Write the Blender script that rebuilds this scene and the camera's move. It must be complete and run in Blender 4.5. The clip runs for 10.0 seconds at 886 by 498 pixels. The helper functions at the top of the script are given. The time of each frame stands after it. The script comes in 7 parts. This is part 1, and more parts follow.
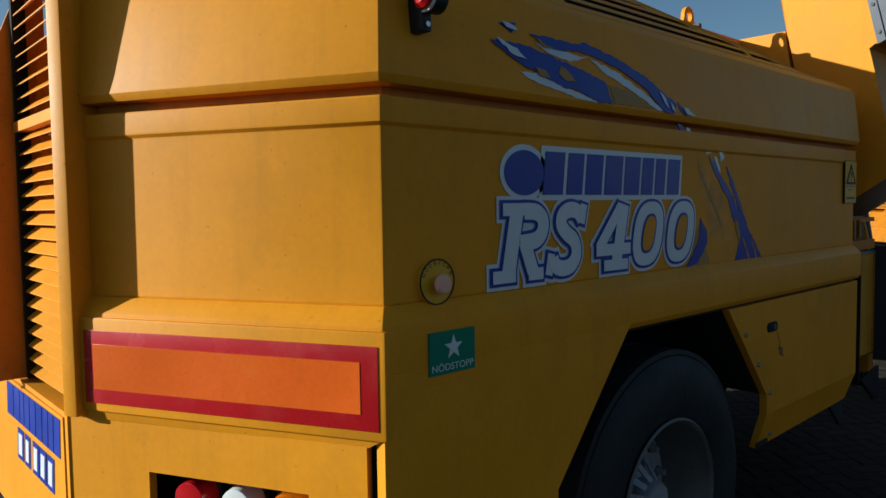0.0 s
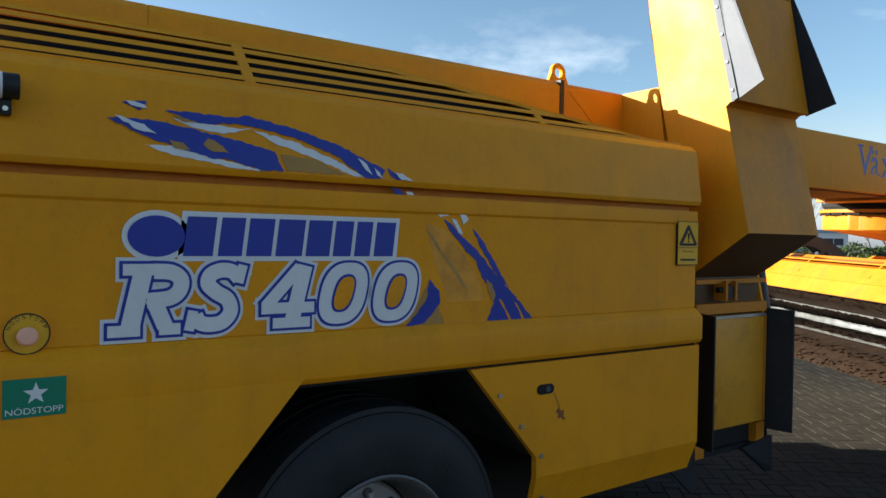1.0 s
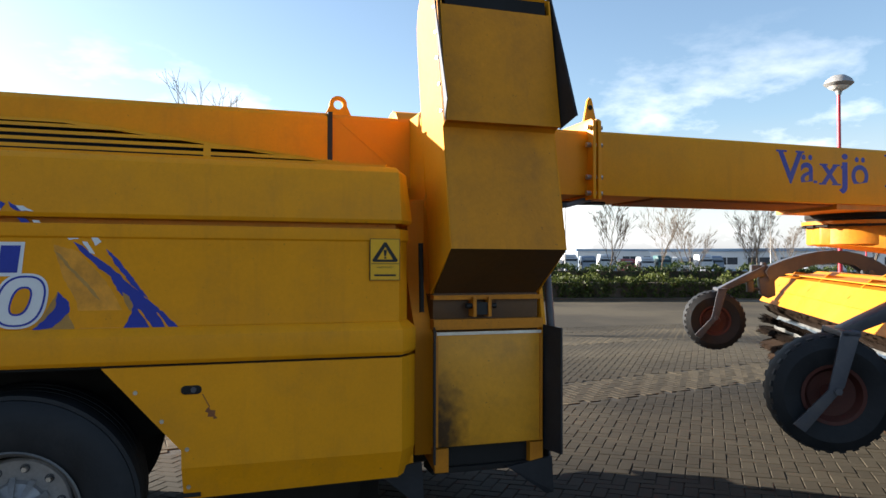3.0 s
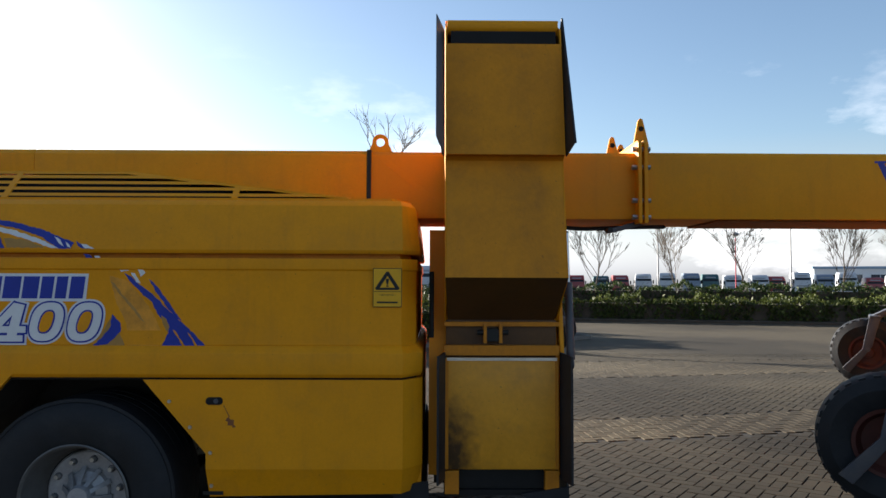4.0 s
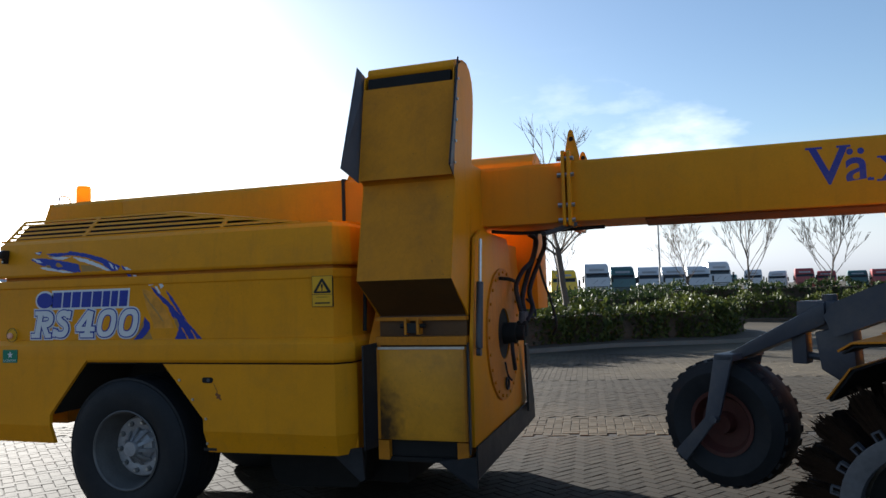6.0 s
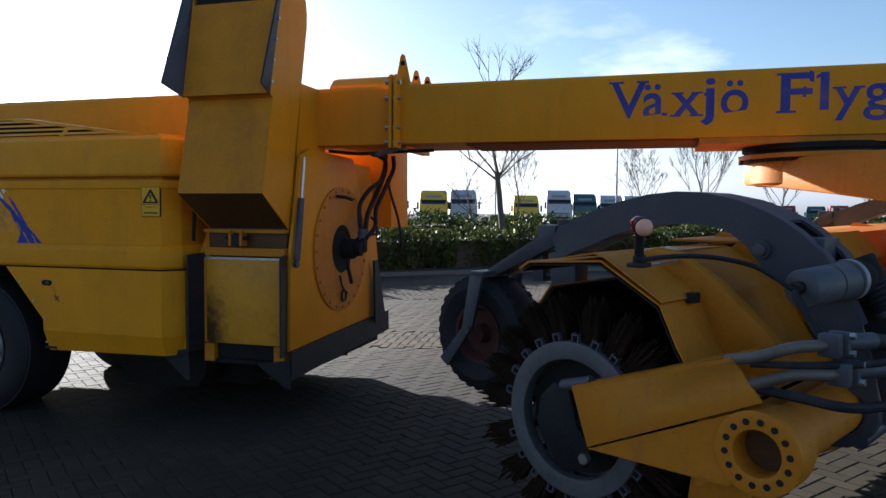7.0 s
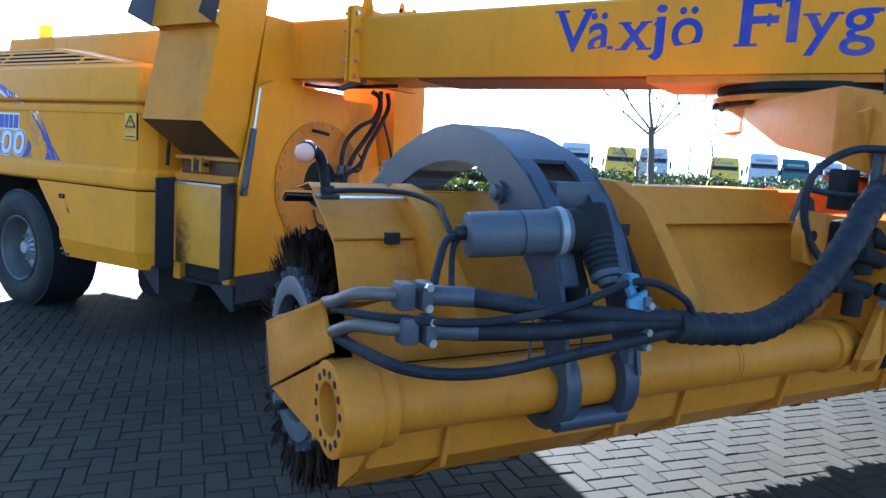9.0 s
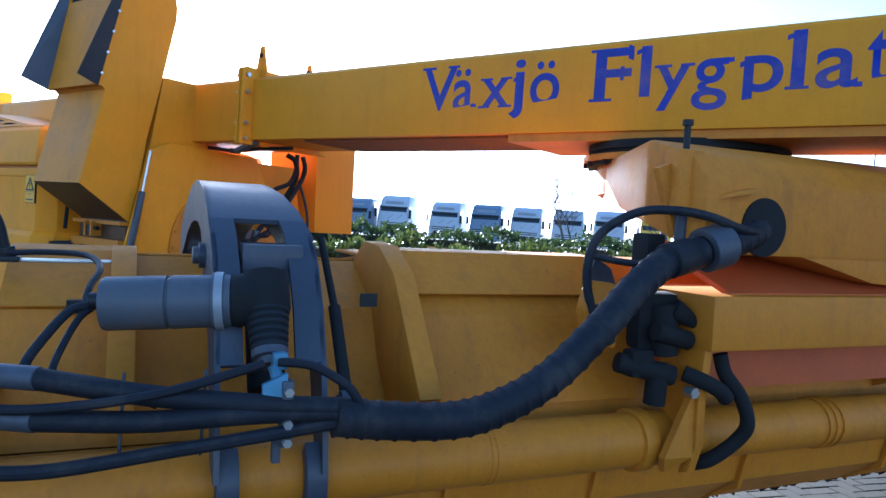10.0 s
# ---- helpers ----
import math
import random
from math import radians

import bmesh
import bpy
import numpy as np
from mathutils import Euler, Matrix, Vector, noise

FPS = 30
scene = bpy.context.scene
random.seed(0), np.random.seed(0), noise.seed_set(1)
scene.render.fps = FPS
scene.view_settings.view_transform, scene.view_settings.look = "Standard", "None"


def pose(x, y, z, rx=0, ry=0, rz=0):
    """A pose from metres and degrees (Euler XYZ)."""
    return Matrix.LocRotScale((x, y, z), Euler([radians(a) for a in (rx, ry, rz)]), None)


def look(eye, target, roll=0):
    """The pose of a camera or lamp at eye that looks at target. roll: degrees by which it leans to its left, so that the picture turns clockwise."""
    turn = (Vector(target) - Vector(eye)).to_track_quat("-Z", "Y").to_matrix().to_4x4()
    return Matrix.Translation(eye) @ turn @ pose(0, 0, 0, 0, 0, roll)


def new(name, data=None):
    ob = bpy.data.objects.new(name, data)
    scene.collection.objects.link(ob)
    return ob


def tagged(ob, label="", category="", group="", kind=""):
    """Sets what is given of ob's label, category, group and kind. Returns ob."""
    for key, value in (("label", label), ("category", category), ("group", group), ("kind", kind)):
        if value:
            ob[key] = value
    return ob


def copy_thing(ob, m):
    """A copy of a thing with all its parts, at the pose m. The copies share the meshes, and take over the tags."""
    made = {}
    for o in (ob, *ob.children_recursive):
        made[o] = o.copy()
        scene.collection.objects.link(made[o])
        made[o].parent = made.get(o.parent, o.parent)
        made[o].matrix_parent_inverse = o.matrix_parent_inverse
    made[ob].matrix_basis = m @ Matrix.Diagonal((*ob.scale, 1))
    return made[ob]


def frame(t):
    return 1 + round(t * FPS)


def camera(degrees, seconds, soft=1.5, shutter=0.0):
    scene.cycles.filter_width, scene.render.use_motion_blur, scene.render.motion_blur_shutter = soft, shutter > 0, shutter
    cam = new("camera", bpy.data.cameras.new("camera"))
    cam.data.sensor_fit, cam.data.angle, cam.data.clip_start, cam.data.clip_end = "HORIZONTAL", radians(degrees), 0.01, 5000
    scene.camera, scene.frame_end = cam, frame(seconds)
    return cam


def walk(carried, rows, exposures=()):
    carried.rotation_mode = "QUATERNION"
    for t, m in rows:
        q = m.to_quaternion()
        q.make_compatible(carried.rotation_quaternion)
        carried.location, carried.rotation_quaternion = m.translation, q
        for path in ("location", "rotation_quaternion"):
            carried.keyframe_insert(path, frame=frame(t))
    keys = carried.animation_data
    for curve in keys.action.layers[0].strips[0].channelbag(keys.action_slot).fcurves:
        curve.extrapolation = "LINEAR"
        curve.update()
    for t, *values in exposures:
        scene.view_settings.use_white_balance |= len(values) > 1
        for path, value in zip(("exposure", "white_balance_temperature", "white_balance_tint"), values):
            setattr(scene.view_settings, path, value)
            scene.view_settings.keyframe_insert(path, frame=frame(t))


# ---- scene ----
cam = camera(63.6, 10.0)
PATH = [
    (0, (-1.25, -1.262, 1.613), (0.096, 0.213, 1.494), -0.8),
    (0.5, (-0.791, -1.709, 1.667), (0.423, -0.121, 1.601), 0.5),
    (1, (-0.254, -2.21, 1.708), (0.873, -0.557, 1.68), 1.0),
    (1.5, (0.19, -2.642, 1.733), (1.207, -0.922, 1.631), 0.8),
    (2, (0.786, -2.996, 1.744), (1.764, -1.253, 1.66), 1.5),
    (2.5, (1.338, -3.359, 1.749), (2.091, -1.506, 1.729), 0.5),
    (2.7, (1.553, -3.454, 1.678), (2.266, -1.585, 1.693), 0.4),
    (3.8, (2.807, -3.901, 1.727), (2.933, -1.907, 1.813), -0.3),
    (4, (3.006, -3.944, 1.737), (3.027, -1.946, 1.831), 0.2),
    (4.5, (3.522, -4.092, 1.713), (3.418, -2.101, 1.871), -0.1),
    (5, (4.102, -4.243, 1.684), (3.762, -2.276, 1.804), -0.4),
    (5.2, (4.253, -4.296, 1.645), (3.85, -2.341, 1.771), -0.2),
    (6.3, (5.436, -4.469, 1.691), (4.761, -2.589, 1.788), -1.4),
    (6.5, (5.646, -4.413, 1.648), (4.963, -2.534, 1.704), -0.7),
    (7, (6.238, -4.389, 1.644), (5.683, -2.47, 1.542), 0.4),
    (7.2, (6.437, -4.387, 1.63), (5.872, -2.473, 1.466), 0.3),
    (7.5, (6.736, -4.34, 1.62), (6.152, -2.432, 1.476), 0.5),
    (8, (7.275, -4.285, 1.605), (6.648, -2.402, 1.363), 1.3),
    (8.2, (7.402, -4.201, 1.597), (6.665, -2.365, 1.301), 1.0),
    (8.5, (7.533, -3.982, 1.584), (6.562, -2.248, 1.363), 1.8),
    (9, (7.871, -3.445, 1.601), (6.819, -1.762, 1.353), 3.6),
    (9.2, (8.02, -3.239, 1.59), (6.96, -1.549, 1.446), 3.8),
    (9.5, (8.21, -2.997, 1.632), (7.108, -1.332, 1.515), 3.9),
    (10, (8.6, -2.555, 1.644), (7.425, -0.938, 1.578), 3.9),
]
EXPOSURES = [(0.0, 0.40, 5900, 1), (0.5, 1.14, 6000, 1), (1.0, 1.80, 6500, 6), (1.5, 1.85, 6700, 8), (2.5, 2.24, 7000, 11), (4.0, 1.80, 6800, 12), (4.5, 1.82, 6700, 13), (5.2, 1.85, 6500, 12), (6.5, 1.46, 6300, 11), (7.0, 1.57, 6100, 12), (7.5, 2.12, 5850, 13), (8.0, 2.60, 5700, 13), (8.5, 3.05, 5250, 8), (9.0, 3.2, 5100, 8), (9.5, 2.90, 5050, 10), (10.0, 2.82, 5000, 10)]
walk(cam, [(t, look(eye, target, roll)) for t, eye, target, roll in PATH], EXPOSURES)

# ---- world, sun, exposure ----
SUN_EL, SUN_AZ = 14.5, 141.5          # degrees; azimuth counted from +x towards +y
world = bpy.data.worlds.new("sky")
scene.world = world
world.use_nodes = True
wt = world.node_tree
sky = wt.nodes.new("ShaderNodeTexSky")
sky.sky_type, sky.sun_disc = "NISHITA", False
sky.sun_elevation, sky.sun_rotation = radians(SUN_EL), radians(90 - SUN_AZ)
sky.air_density, sky.dust_density, sky.ozone_density = 1.0, 0.9, 2.5
wco = wt.nodes.new("ShaderNodeTexCoord")
flat = wt.nodes.new("ShaderNodeMapping")
flat.inputs["Scale"].default_value = (3.2, 3.2, 8.0)
wt.links.new(wco.outputs["Generated"], flat.inputs["Vector"])
puff = wt.nodes.new("ShaderNodeTexNoise")
puff.inputs["Scale"].default_value, puff.inputs["Detail"].default_value, puff.inputs["Roughness"].default_value = 1.0, 8.0, 0.58
wt.links.new(flat.outputs["Vector"], puff.inputs["Vector"])
thick = wt.nodes.new("ShaderNodeMapRange")
thick.inputs["From Min"].default_value, thick.inputs["From Max"].default_value = 0.56, 0.70
thick.inputs["To Max"].default_value = 0.75
wt.links.new(puff.outputs["Fac"], thick.inputs["Value"])
parts_ = wt.nodes.new("ShaderNodeSeparateXYZ")
wt.links.new(wco.outputs["Generated"], parts_.inputs["Vector"])
fade = wt.nodes.new("ShaderNodeMapRange")
fade.inputs["From Min"].default_value, fade.inputs["From Max"].default_value, fade.inputs["To Min"].default_value, fade.inputs["To Max"].default_value = 0.10, 0.32, 1.0, 0.0
wt.links.new(parts_.outputs["Z"], fade.inputs["Value"])
cover = wt.nodes.new("ShaderNodeMath")
cover.operation = "MULTIPLY"
wt.links.new(thick.outputs["Result"], cover.inputs[0])
wt.links.new(fade.outputs["Result"], cover.inputs[1])
cloud = wt.nodes.new("ShaderNodeMix")
cloud.data_type = "RGBA"
cloud.inputs["B"].default_value = (9.0, 9.2, 9.6, 1)
wt.links.new(cover.outputs[0], cloud.inputs["Factor"])
grey = wt.nodes.new("ShaderNodeRGBToBW")
wt.links.new(sky.outputs[0], grey.inputs["Color"])
pale = wt.nodes.new("ShaderNodeVectorMath")      # thin pale haze low in the sky
pale.operation = "MULTIPLY"
pale.inputs[1].default_value = (1.04, 1.12, 1.24)
wt.links.new(grey.outputs[0], pale.inputs[0])
low = wt.nodes.new("ShaderNodeMapRange")
low.inputs["From Min"].default_value, low.inputs["From Max"].default_value, low.inputs["To Min"].default_value, low.inputs["To Max"].default_value = 0.02, 0.19, 0.9, 0.0
wt.links.new(parts_.outputs["Z"], low.inputs["Value"])
haze = wt.nodes.new("ShaderNodeMix")
haze.data_type = "RGBA"
wt.links.new(low.outputs["Result"], haze.inputs["Factor"])
wt.links.new(sky.outputs[0], haze.inputs["A"])
wt.links.new(pale.outputs[0], haze.inputs["B"])
wt.links.new(haze.outputs["Result"], cloud.inputs["A"])
wt.links.new(cloud.outputs["Result"], wt.nodes["Background"].inputs["Color"])
wt.nodes["Background"].inputs["Strength"].default_value = 0.066

sun_dir = Vector((math.cos(radians(SUN_EL)) * math.cos(radians(SUN_AZ)), math.cos(radians(SUN_EL)) * math.sin(radians(SUN_AZ)), math.sin(radians(SUN_EL))))
sun_data = bpy.data.lights.new("sun", "SUN")
sun_data.energy, sun_data.angle, sun_data.color = 5.0, radians(0.55), (1.0, 0.965, 0.89)
sun = new("sun", sun_data)
sun.matrix_world = look(sun_dir * 60, (0, 0, 0))


# ---- materials ----
def material(name, base, rough=0.5, metal=0.0, vary=0.12, grain=40.0, stain=3.0, bump=0.08, dirt=None, dirt_amount=0.0, coat=0.0, spots=0.0, streak=0.0, gloss=0.3):
    """A painted, rubber, metal or stone surface: two scales of tone, roughness variation, fine relief, and dirt in patches."""
    m = bpy.data.materials.new(name)
    m.use_nodes = True
    nt, b = m.node_tree, m.node_tree.nodes["Principled BSDF"]
    L = nt.links.new
    co = nt.nodes.new("ShaderNodeTexCoord")

    def tex(scale, detail=4.0, rough_=0.6):
        n = nt.nodes.new("ShaderNodeTexNoise")
        n.inputs["Scale"].default_value, n.inputs["Detail"].default_value, n.inputs["Roughness"].default_value = scale, detail, rough_
        L(co.outputs["Object"], n.inputs["Vector"])
        return n

    def ramp(src, a, b_, lo, hi):
        r = nt.nodes.new("ShaderNodeMapRange")
        r.inputs["From Min"].default_value, r.inputs["From Max"].default_value = a, b_
        r.inputs["To Min"].default_value, r.inputs["To Max"].default_value = lo, hi
        L(src, r.inputs["Value"])
        return r.outputs["Result"]

    fine, broad = tex(grain), tex(stain, 5.0, 0.65)
    hsv = nt.nodes.new("ShaderNodeHueSaturation")
    hsv.inputs["Color"].default_value = (*base, 1)
    add = nt.nodes.new("ShaderNodeMath")
    add.operation = "ADD"
    L(ramp(fine.outputs["Fac"], 0.3, 0.7, -vary * 0.4, vary * 0.4), add.inputs[0])
    L(ramp(broad.outputs["Fac"], 0.3, 0.7, 1 - vary, 1 + vary), add.inputs[1])
    L(add.outputs[0], hsv.inputs["Value"])
    colour = hsv.outputs["Color"]
    if dirt:
        patch = tex(stain * 0.7 + 0.8, 8.0, 0.72)
        mix = nt.nodes.new("ShaderNodeMix")
        mix.data_type = "RGBA"
        L(ramp(patch.outputs["Fac"], 0.5, 0.78, 0.0, dirt_amount), mix.inputs["Factor"])
        L(colour, mix.inputs["A"])
        mix.inputs["B"].default_value = (*dirt, 1)
        colour = mix.outputs["Result"]
    if streak:                            # dirt that has run down the sheet
        stretch = nt.nodes.new("ShaderNodeMapping")
        stretch.inputs["Scale"].default_value = (1.0, 1.0, 0.09)
        L(co.outputs["Object"], stretch.inputs["Vector"])
        run = tex(16.0, 6.0, 0.65)
        L(stretch.outputs["Vector"], run.inputs["Vector"])
        mix3 = nt.nodes.new("ShaderNodeMix")
        mix3.data_type = "RGBA"
        L(ramp(run.outputs["Fac"], 0.52, 0.80, 0.0, streak), mix3.inputs["Factor"])
        L(colour, mix3.inputs["A"])
        mix3.inputs["B"].default_value = (0.16, 0.07, 0.025, 1)
        colour = mix3.outputs["Result"]
    if spots:
        sp = tex(55.0, 2.0, 0.5)
        mix2 = nt.nodes.new("ShaderNodeMix")
        mix2.data_type = "RGBA"
        L(ramp(sp.outputs["Fac"], 0.72, 0.76, 0.0, spots), mix2.inputs["Factor"])
        L(colour, mix2.inputs["A"])
        mix2.inputs["B"].default_value = (0.12, 0.06, 0.02, 1)
        colour = mix2.outputs["Result"]
    L(colour, b.inputs["Base Color"])
    L(ramp(broad.outputs["Fac"], 0.3, 0.7, rough * 0.85, min(1.0, rough * 1.2)), b.inputs["Roughness"])
    b.inputs["Metallic"].default_value = metal
    b.inputs["Specular IOR Level"].default_value = gloss
    b.inputs["Coat Weight"].default_value, b.inputs["Coat Roughness"].default_value = coat, 0.18
    if bump:
        bp = nt.nodes.new("ShaderNodeBump")
        bp.inputs["Strength"].default_value, bp.inputs["Distance"].default_value = bump, 0.01
        L(fine.outputs["Fac"], bp.inputs["Height"])
        L(bp.outputs["Normal"], b.inputs["Normal"])
    return m


def glass(name, tint, rough=0.05):
    m = material(name, tint, rough, 0.0, 0.05, 20, 3, 0.0)
    m.node_tree.nodes["Principled BSDF"].inputs["Coat Weight"].default_value = 0.6
    return m


YELLOW = material("yellow_paint", (0.69, 0.263, 0.006), 0.5, 0, 0.09, 60, 1.6, 0.03, (0.26, 0.14, 0.035), 0.30, 0.0, 0.35, streak=0.16, gloss=0.17)
YELLOW_OLD = material("worn_yellow_paint", (0.52, 0.180, 0.010), 0.52, 0, 0.14, 45, 2.6, 0.14, (0.17, 0.07, 0.022), 0.62, 0.0, 0.6, streak=0.34, gloss=0.22)
# scuffed, burnt yellow, darkened further for shade under the spout and inside openings
YELLOW_BURNT_SHADED = material("scuffed_yellow_paint", (0.085, 0.038, 0.011), 0.6, 0, 0.2, 30, 2.2, 0.12, (0.05, 0.03, 0.02), 0.85, 0.1, 0.5)
def scorch(m, centre, size):
    """A burnt patch with a ragged edge round one place of the sheet."""
    nt, b = m.node_tree, m.node_tree.nodes["Principled BSDF"]
    L = nt.links.new
    src = b.inputs["Base Color"].links[0].from_socket
    co = nt.nodes.new("ShaderNodeTexCoord")
    mp = nt.nodes.new("ShaderNodeMapping")
    mp.vector_type = "TEXTURE"
    mp.inputs["Location"].default_value, mp.inputs["Scale"].default_value = centre, size
    L(co.outputs["Object"], mp.inputs["Vector"])
    ln = nt.nodes.new("ShaderNodeVectorMath")
    ln.operation = "LENGTH"
    L(mp.outputs["Vector"], ln.inputs[0])
    nz = nt.nodes.new("ShaderNodeTexNoise")
    nz.inputs["Scale"].default_value, nz.inputs["Detail"].default_value = 14.0, 7.0
    L(co.outputs["Object"], nz.inputs["Vector"])
    ad = nt.nodes.new("ShaderNodeMath")
    ad.operation = "MULTIPLY_ADD"
    ad.inputs[1].default_value = 1.6
    L(nz.outputs["Fac"], ad.inputs[0])
    L(ln.outputs["Value"], ad.inputs[2])
    mr = nt.nodes.new("ShaderNodeMapRange")
    mr.inputs["From Min"].default_value, mr.inputs["From Max"].default_value = 1.1, 2.1
    mr.inputs["To Min"].default_value, mr.inputs["To Max"].default_value = 0.92, 0.0
    L(ad.outputs[0], mr.inputs["Value"])
    mix = nt.nodes.new("ShaderNodeMix")
    mix.data_type = "RGBA"
    L(mr.outputs["Result"], mix.inputs["Factor"])
    L(src, mix.inputs["A"])
    mix.inputs["B"].default_value = (0.018, 0.012, 0.010, 1)
    L(mix.outputs["Result"], b.inputs["Base Color"])


HATCH_PAINT = material("burnt_hatch_paint", (0.62, 0.26, 0.015), 0.5, 0, 0.14, 30, 2.2, 0.12, (0.16, 0.085, 0.03), 0.55, 0.1, 0.6)
scorch(HATCH_PAINT, (3.10, 0.2, 0.76), (0.13, 1.0, 0.26))
SOOTY = material("sooty_yellow_paint", (0.56, 0.205, 0.008), 0.55, 0, 0.14, 35, 2.2, 0.14, (0.12, 0.06, 0.02), 0.45, 0.0, 0.6, streak=0.22, gloss=0.2)
# the yellow paint again, with the orange of bounced light put into its colour
YELLOW_BOUNCE = material("orange_yellow_paint", (0.68, 0.235, 0.006), 0.5, 0, 0.06, 60, 1.8, 0.04, (0.4, 0.17, 0.03), 0.2, 0.0, 0.1, streak=0.15, gloss=0.18)
BLACK = material("black_rubber_sheet", (0.014, 0.015, 0.018), 0.5, 0, 0.25, 30, 4, 0.12, (0.07, 0.065, 0.06), 0.3)
# near-black for black parts; in openings it puts their shade into the colour
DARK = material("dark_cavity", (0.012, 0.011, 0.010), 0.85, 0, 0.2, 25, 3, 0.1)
RUBBER = material("tyre_rubber", (0.010, 0.011, 0.013), 0.66, 0, 0.25, 40, 5, 0.25, (0.045, 0.042, 0.040), 0.28)
HOSE = material("hose_rubber", (0.014, 0.014, 0.018), 0.62, 0, 0.25, 60, 6, 0.16, (0.11, 0.09, 0.07), 0.45, gloss=0.22)
GREY = material("grey_painted_steel", (0.045, 0.049, 0.062), 0.45, 0, 0.12, 45, 3, 0.08, (0.18, 0.15, 0.11), 0.35, 0.1, 0.3)
FLAP_GREY = material("slate_grey_sheet", (0.085, 0.09, 0.105), 0.55, 0.0, 0.15, 45, 3, 0.1, (0.16, 0.12, 0.08), 0.35)
LIGHT_GREY = material("light_grey_steel", (0.30, 0.30, 0.30), 0.45, 0.2, 0.15, 45, 3, 0.1, (0.16, 0.12, 0.08), 0.5)
STEEL = material("zinc_steel", (0.52, 0.52, 0.50), 0.32, 0.9, 0.15, 60, 6, 0.08, (0.2, 0.13, 0.08), 0.35)
DISC = material("wheel_disc_grey", (0.30, 0.30, 0.31), 0.45, 0.35, 0.2, 60, 5, 0.1, (0.10, 0.07, 0.05), 0.5)
ALU = material("wheel_aluminium", (0.115, 0.11, 0.105), 0.5, 0.3, 0.2, 60, 5, 0.1, (0.07, 0.055, 0.045), 0.6)
RUST = material("rusty_steel", (0.20, 0.075, 0.03), 0.8, 0.1, 0.3, 40, 6, 0.3)
BRISTLE = material("brush_bristle", (0.021, 0.0112, 0.0062), 0.95, 0, 0.35, 120, 9, 0.4, (0.010, 0.007, 0.005), 0.5, gloss=0.1)
WHITE = material("white_vinyl", (0.62, 0.62, 0.62), 0.4, 0, 0.06, 40, 3, 0.02, (0.35, 0.3, 0.2), 0.2)
BLUE = material("blue_vinyl", (0.010, 0.030, 0.27), 0.4, 0, 0.12, 40, 4, 0.02)
TEXT_BLUE = material("lettering_blue", (0.022, 0.03, 0.25), 0.42, 0, 0.15, 40, 4, 0.02, (0.45, 0.22, 0.02), 0.25)
BROWN = material("old_glue_film", (0.36, 0.19, 0.05), 0.6, 0, 0.15, 30, 8, 0.02)
GREEN = material("green_sign", (0.005, 0.17, 0.095), 0.4, 0, 0.06, 40, 3, 0.02)
SIGN_YELLOW = material("sign_yellow", (0.66, 0.34, 0.012), 0.5, 0, 0.08, 40, 3, 0.02, (0.35, 0.18, 0.03), 0.2)
SIGN_BLACK = material("sign_black", (0.012, 0.012, 0.012), 0.5, 0, 0.1, 40, 3, 0.0)
REFL_RED = material("reflector_red", (0.42, 0.008, 0.012), 0.25, 0, 0.12, 90, 6, 0.03, (0.6, 0.25, 0.2), 0.15, 0.5)
REFL_ORANGE = material("reflector_orange", (0.66, 0.105, 0.006), 0.32, 0, 0.14, 90, 2.0, 0.04, (0.70, 0.24, 0.03), 0.6, 0.2, 0.3)
LAMP_RED = glass("red_lens", (0.42, 0.006, 0.01))
LAMP_CLEAR = glass("clear_lens", (0.70, 0.70, 0.68))
LAMP_ORANGE = glass("orange_lens", (0.85, 0.20, 0.01))
lo = LAMP_ORANGE.node_tree                 # the beacon's dome lets daylight through
lit = lo.nodes.new("ShaderNodeBsdfTranslucent")
lit.inputs["Color"].default_value = (1.0, 0.50, 0.06, 1)
both = lo.nodes.new("ShaderNodeMixShader")
both.inputs["Fac"].default_value = 0.75
lo.links.new(lo.nodes["Principled BSDF"].outputs[0], both.inputs[1])
lo.links.new(lit.outputs[0], both.inputs[2])
lo.links.new(both.outputs[0], lo.nodes["Material Output"].inputs["Surface"])
LAMP_PINK = material("milky_lens", (0.80, 0.40, 0.27), 0.35, 0, 0.05, 20, 3, 0.0)
BLUE_ALLOY = material("blue_anodised_block", (0.085, 0.18, 0.25), 0.45, 0.3, 0.2, 40, 6, 0.06, (0.10, 0.09, 0.08), 0.5)
GREY_FIT = material("grey_fitting", (0.075, 0.078, 0.09), 0.5, 0.3, 0.2, 50, 6, 0.1, (0.10, 0.08, 0.06), 0.4)
POLE_RED = material("red_pole_paint", (0.42, 0.03, 0.05), 0.4, 0, 0.1, 40, 3, 0.02)
KERB = material("concrete_kerb", (0.13, 0.12, 0.105), 0.9, 0, 0.15, 60, 2, 0.3)
SOIL = material("bed_soil", (0.07, 0.05, 0.035), 0.95, 0, 0.3, 30, 3, 0.6)
BARK = material("bark", (0.10, 0.078, 0.06), 0.9, 0, 0.25, 30, 5, 0.5)
PANEL_WHITE = material("facade_panel", (0.62, 0.64, 0.66), 0.6, 0, 0.05, 5, 0.4, 0.0)
PANEL_BLUE = material("facade_blue", (0.20, 0.30, 0.42), 0.5, 0, 0.06, 5, 0.4, 0.0)
WINDOW = material("window_glass", (0.03, 0.04, 0.055), 0.2, 0, 0.1, 20, 2, 0.0)


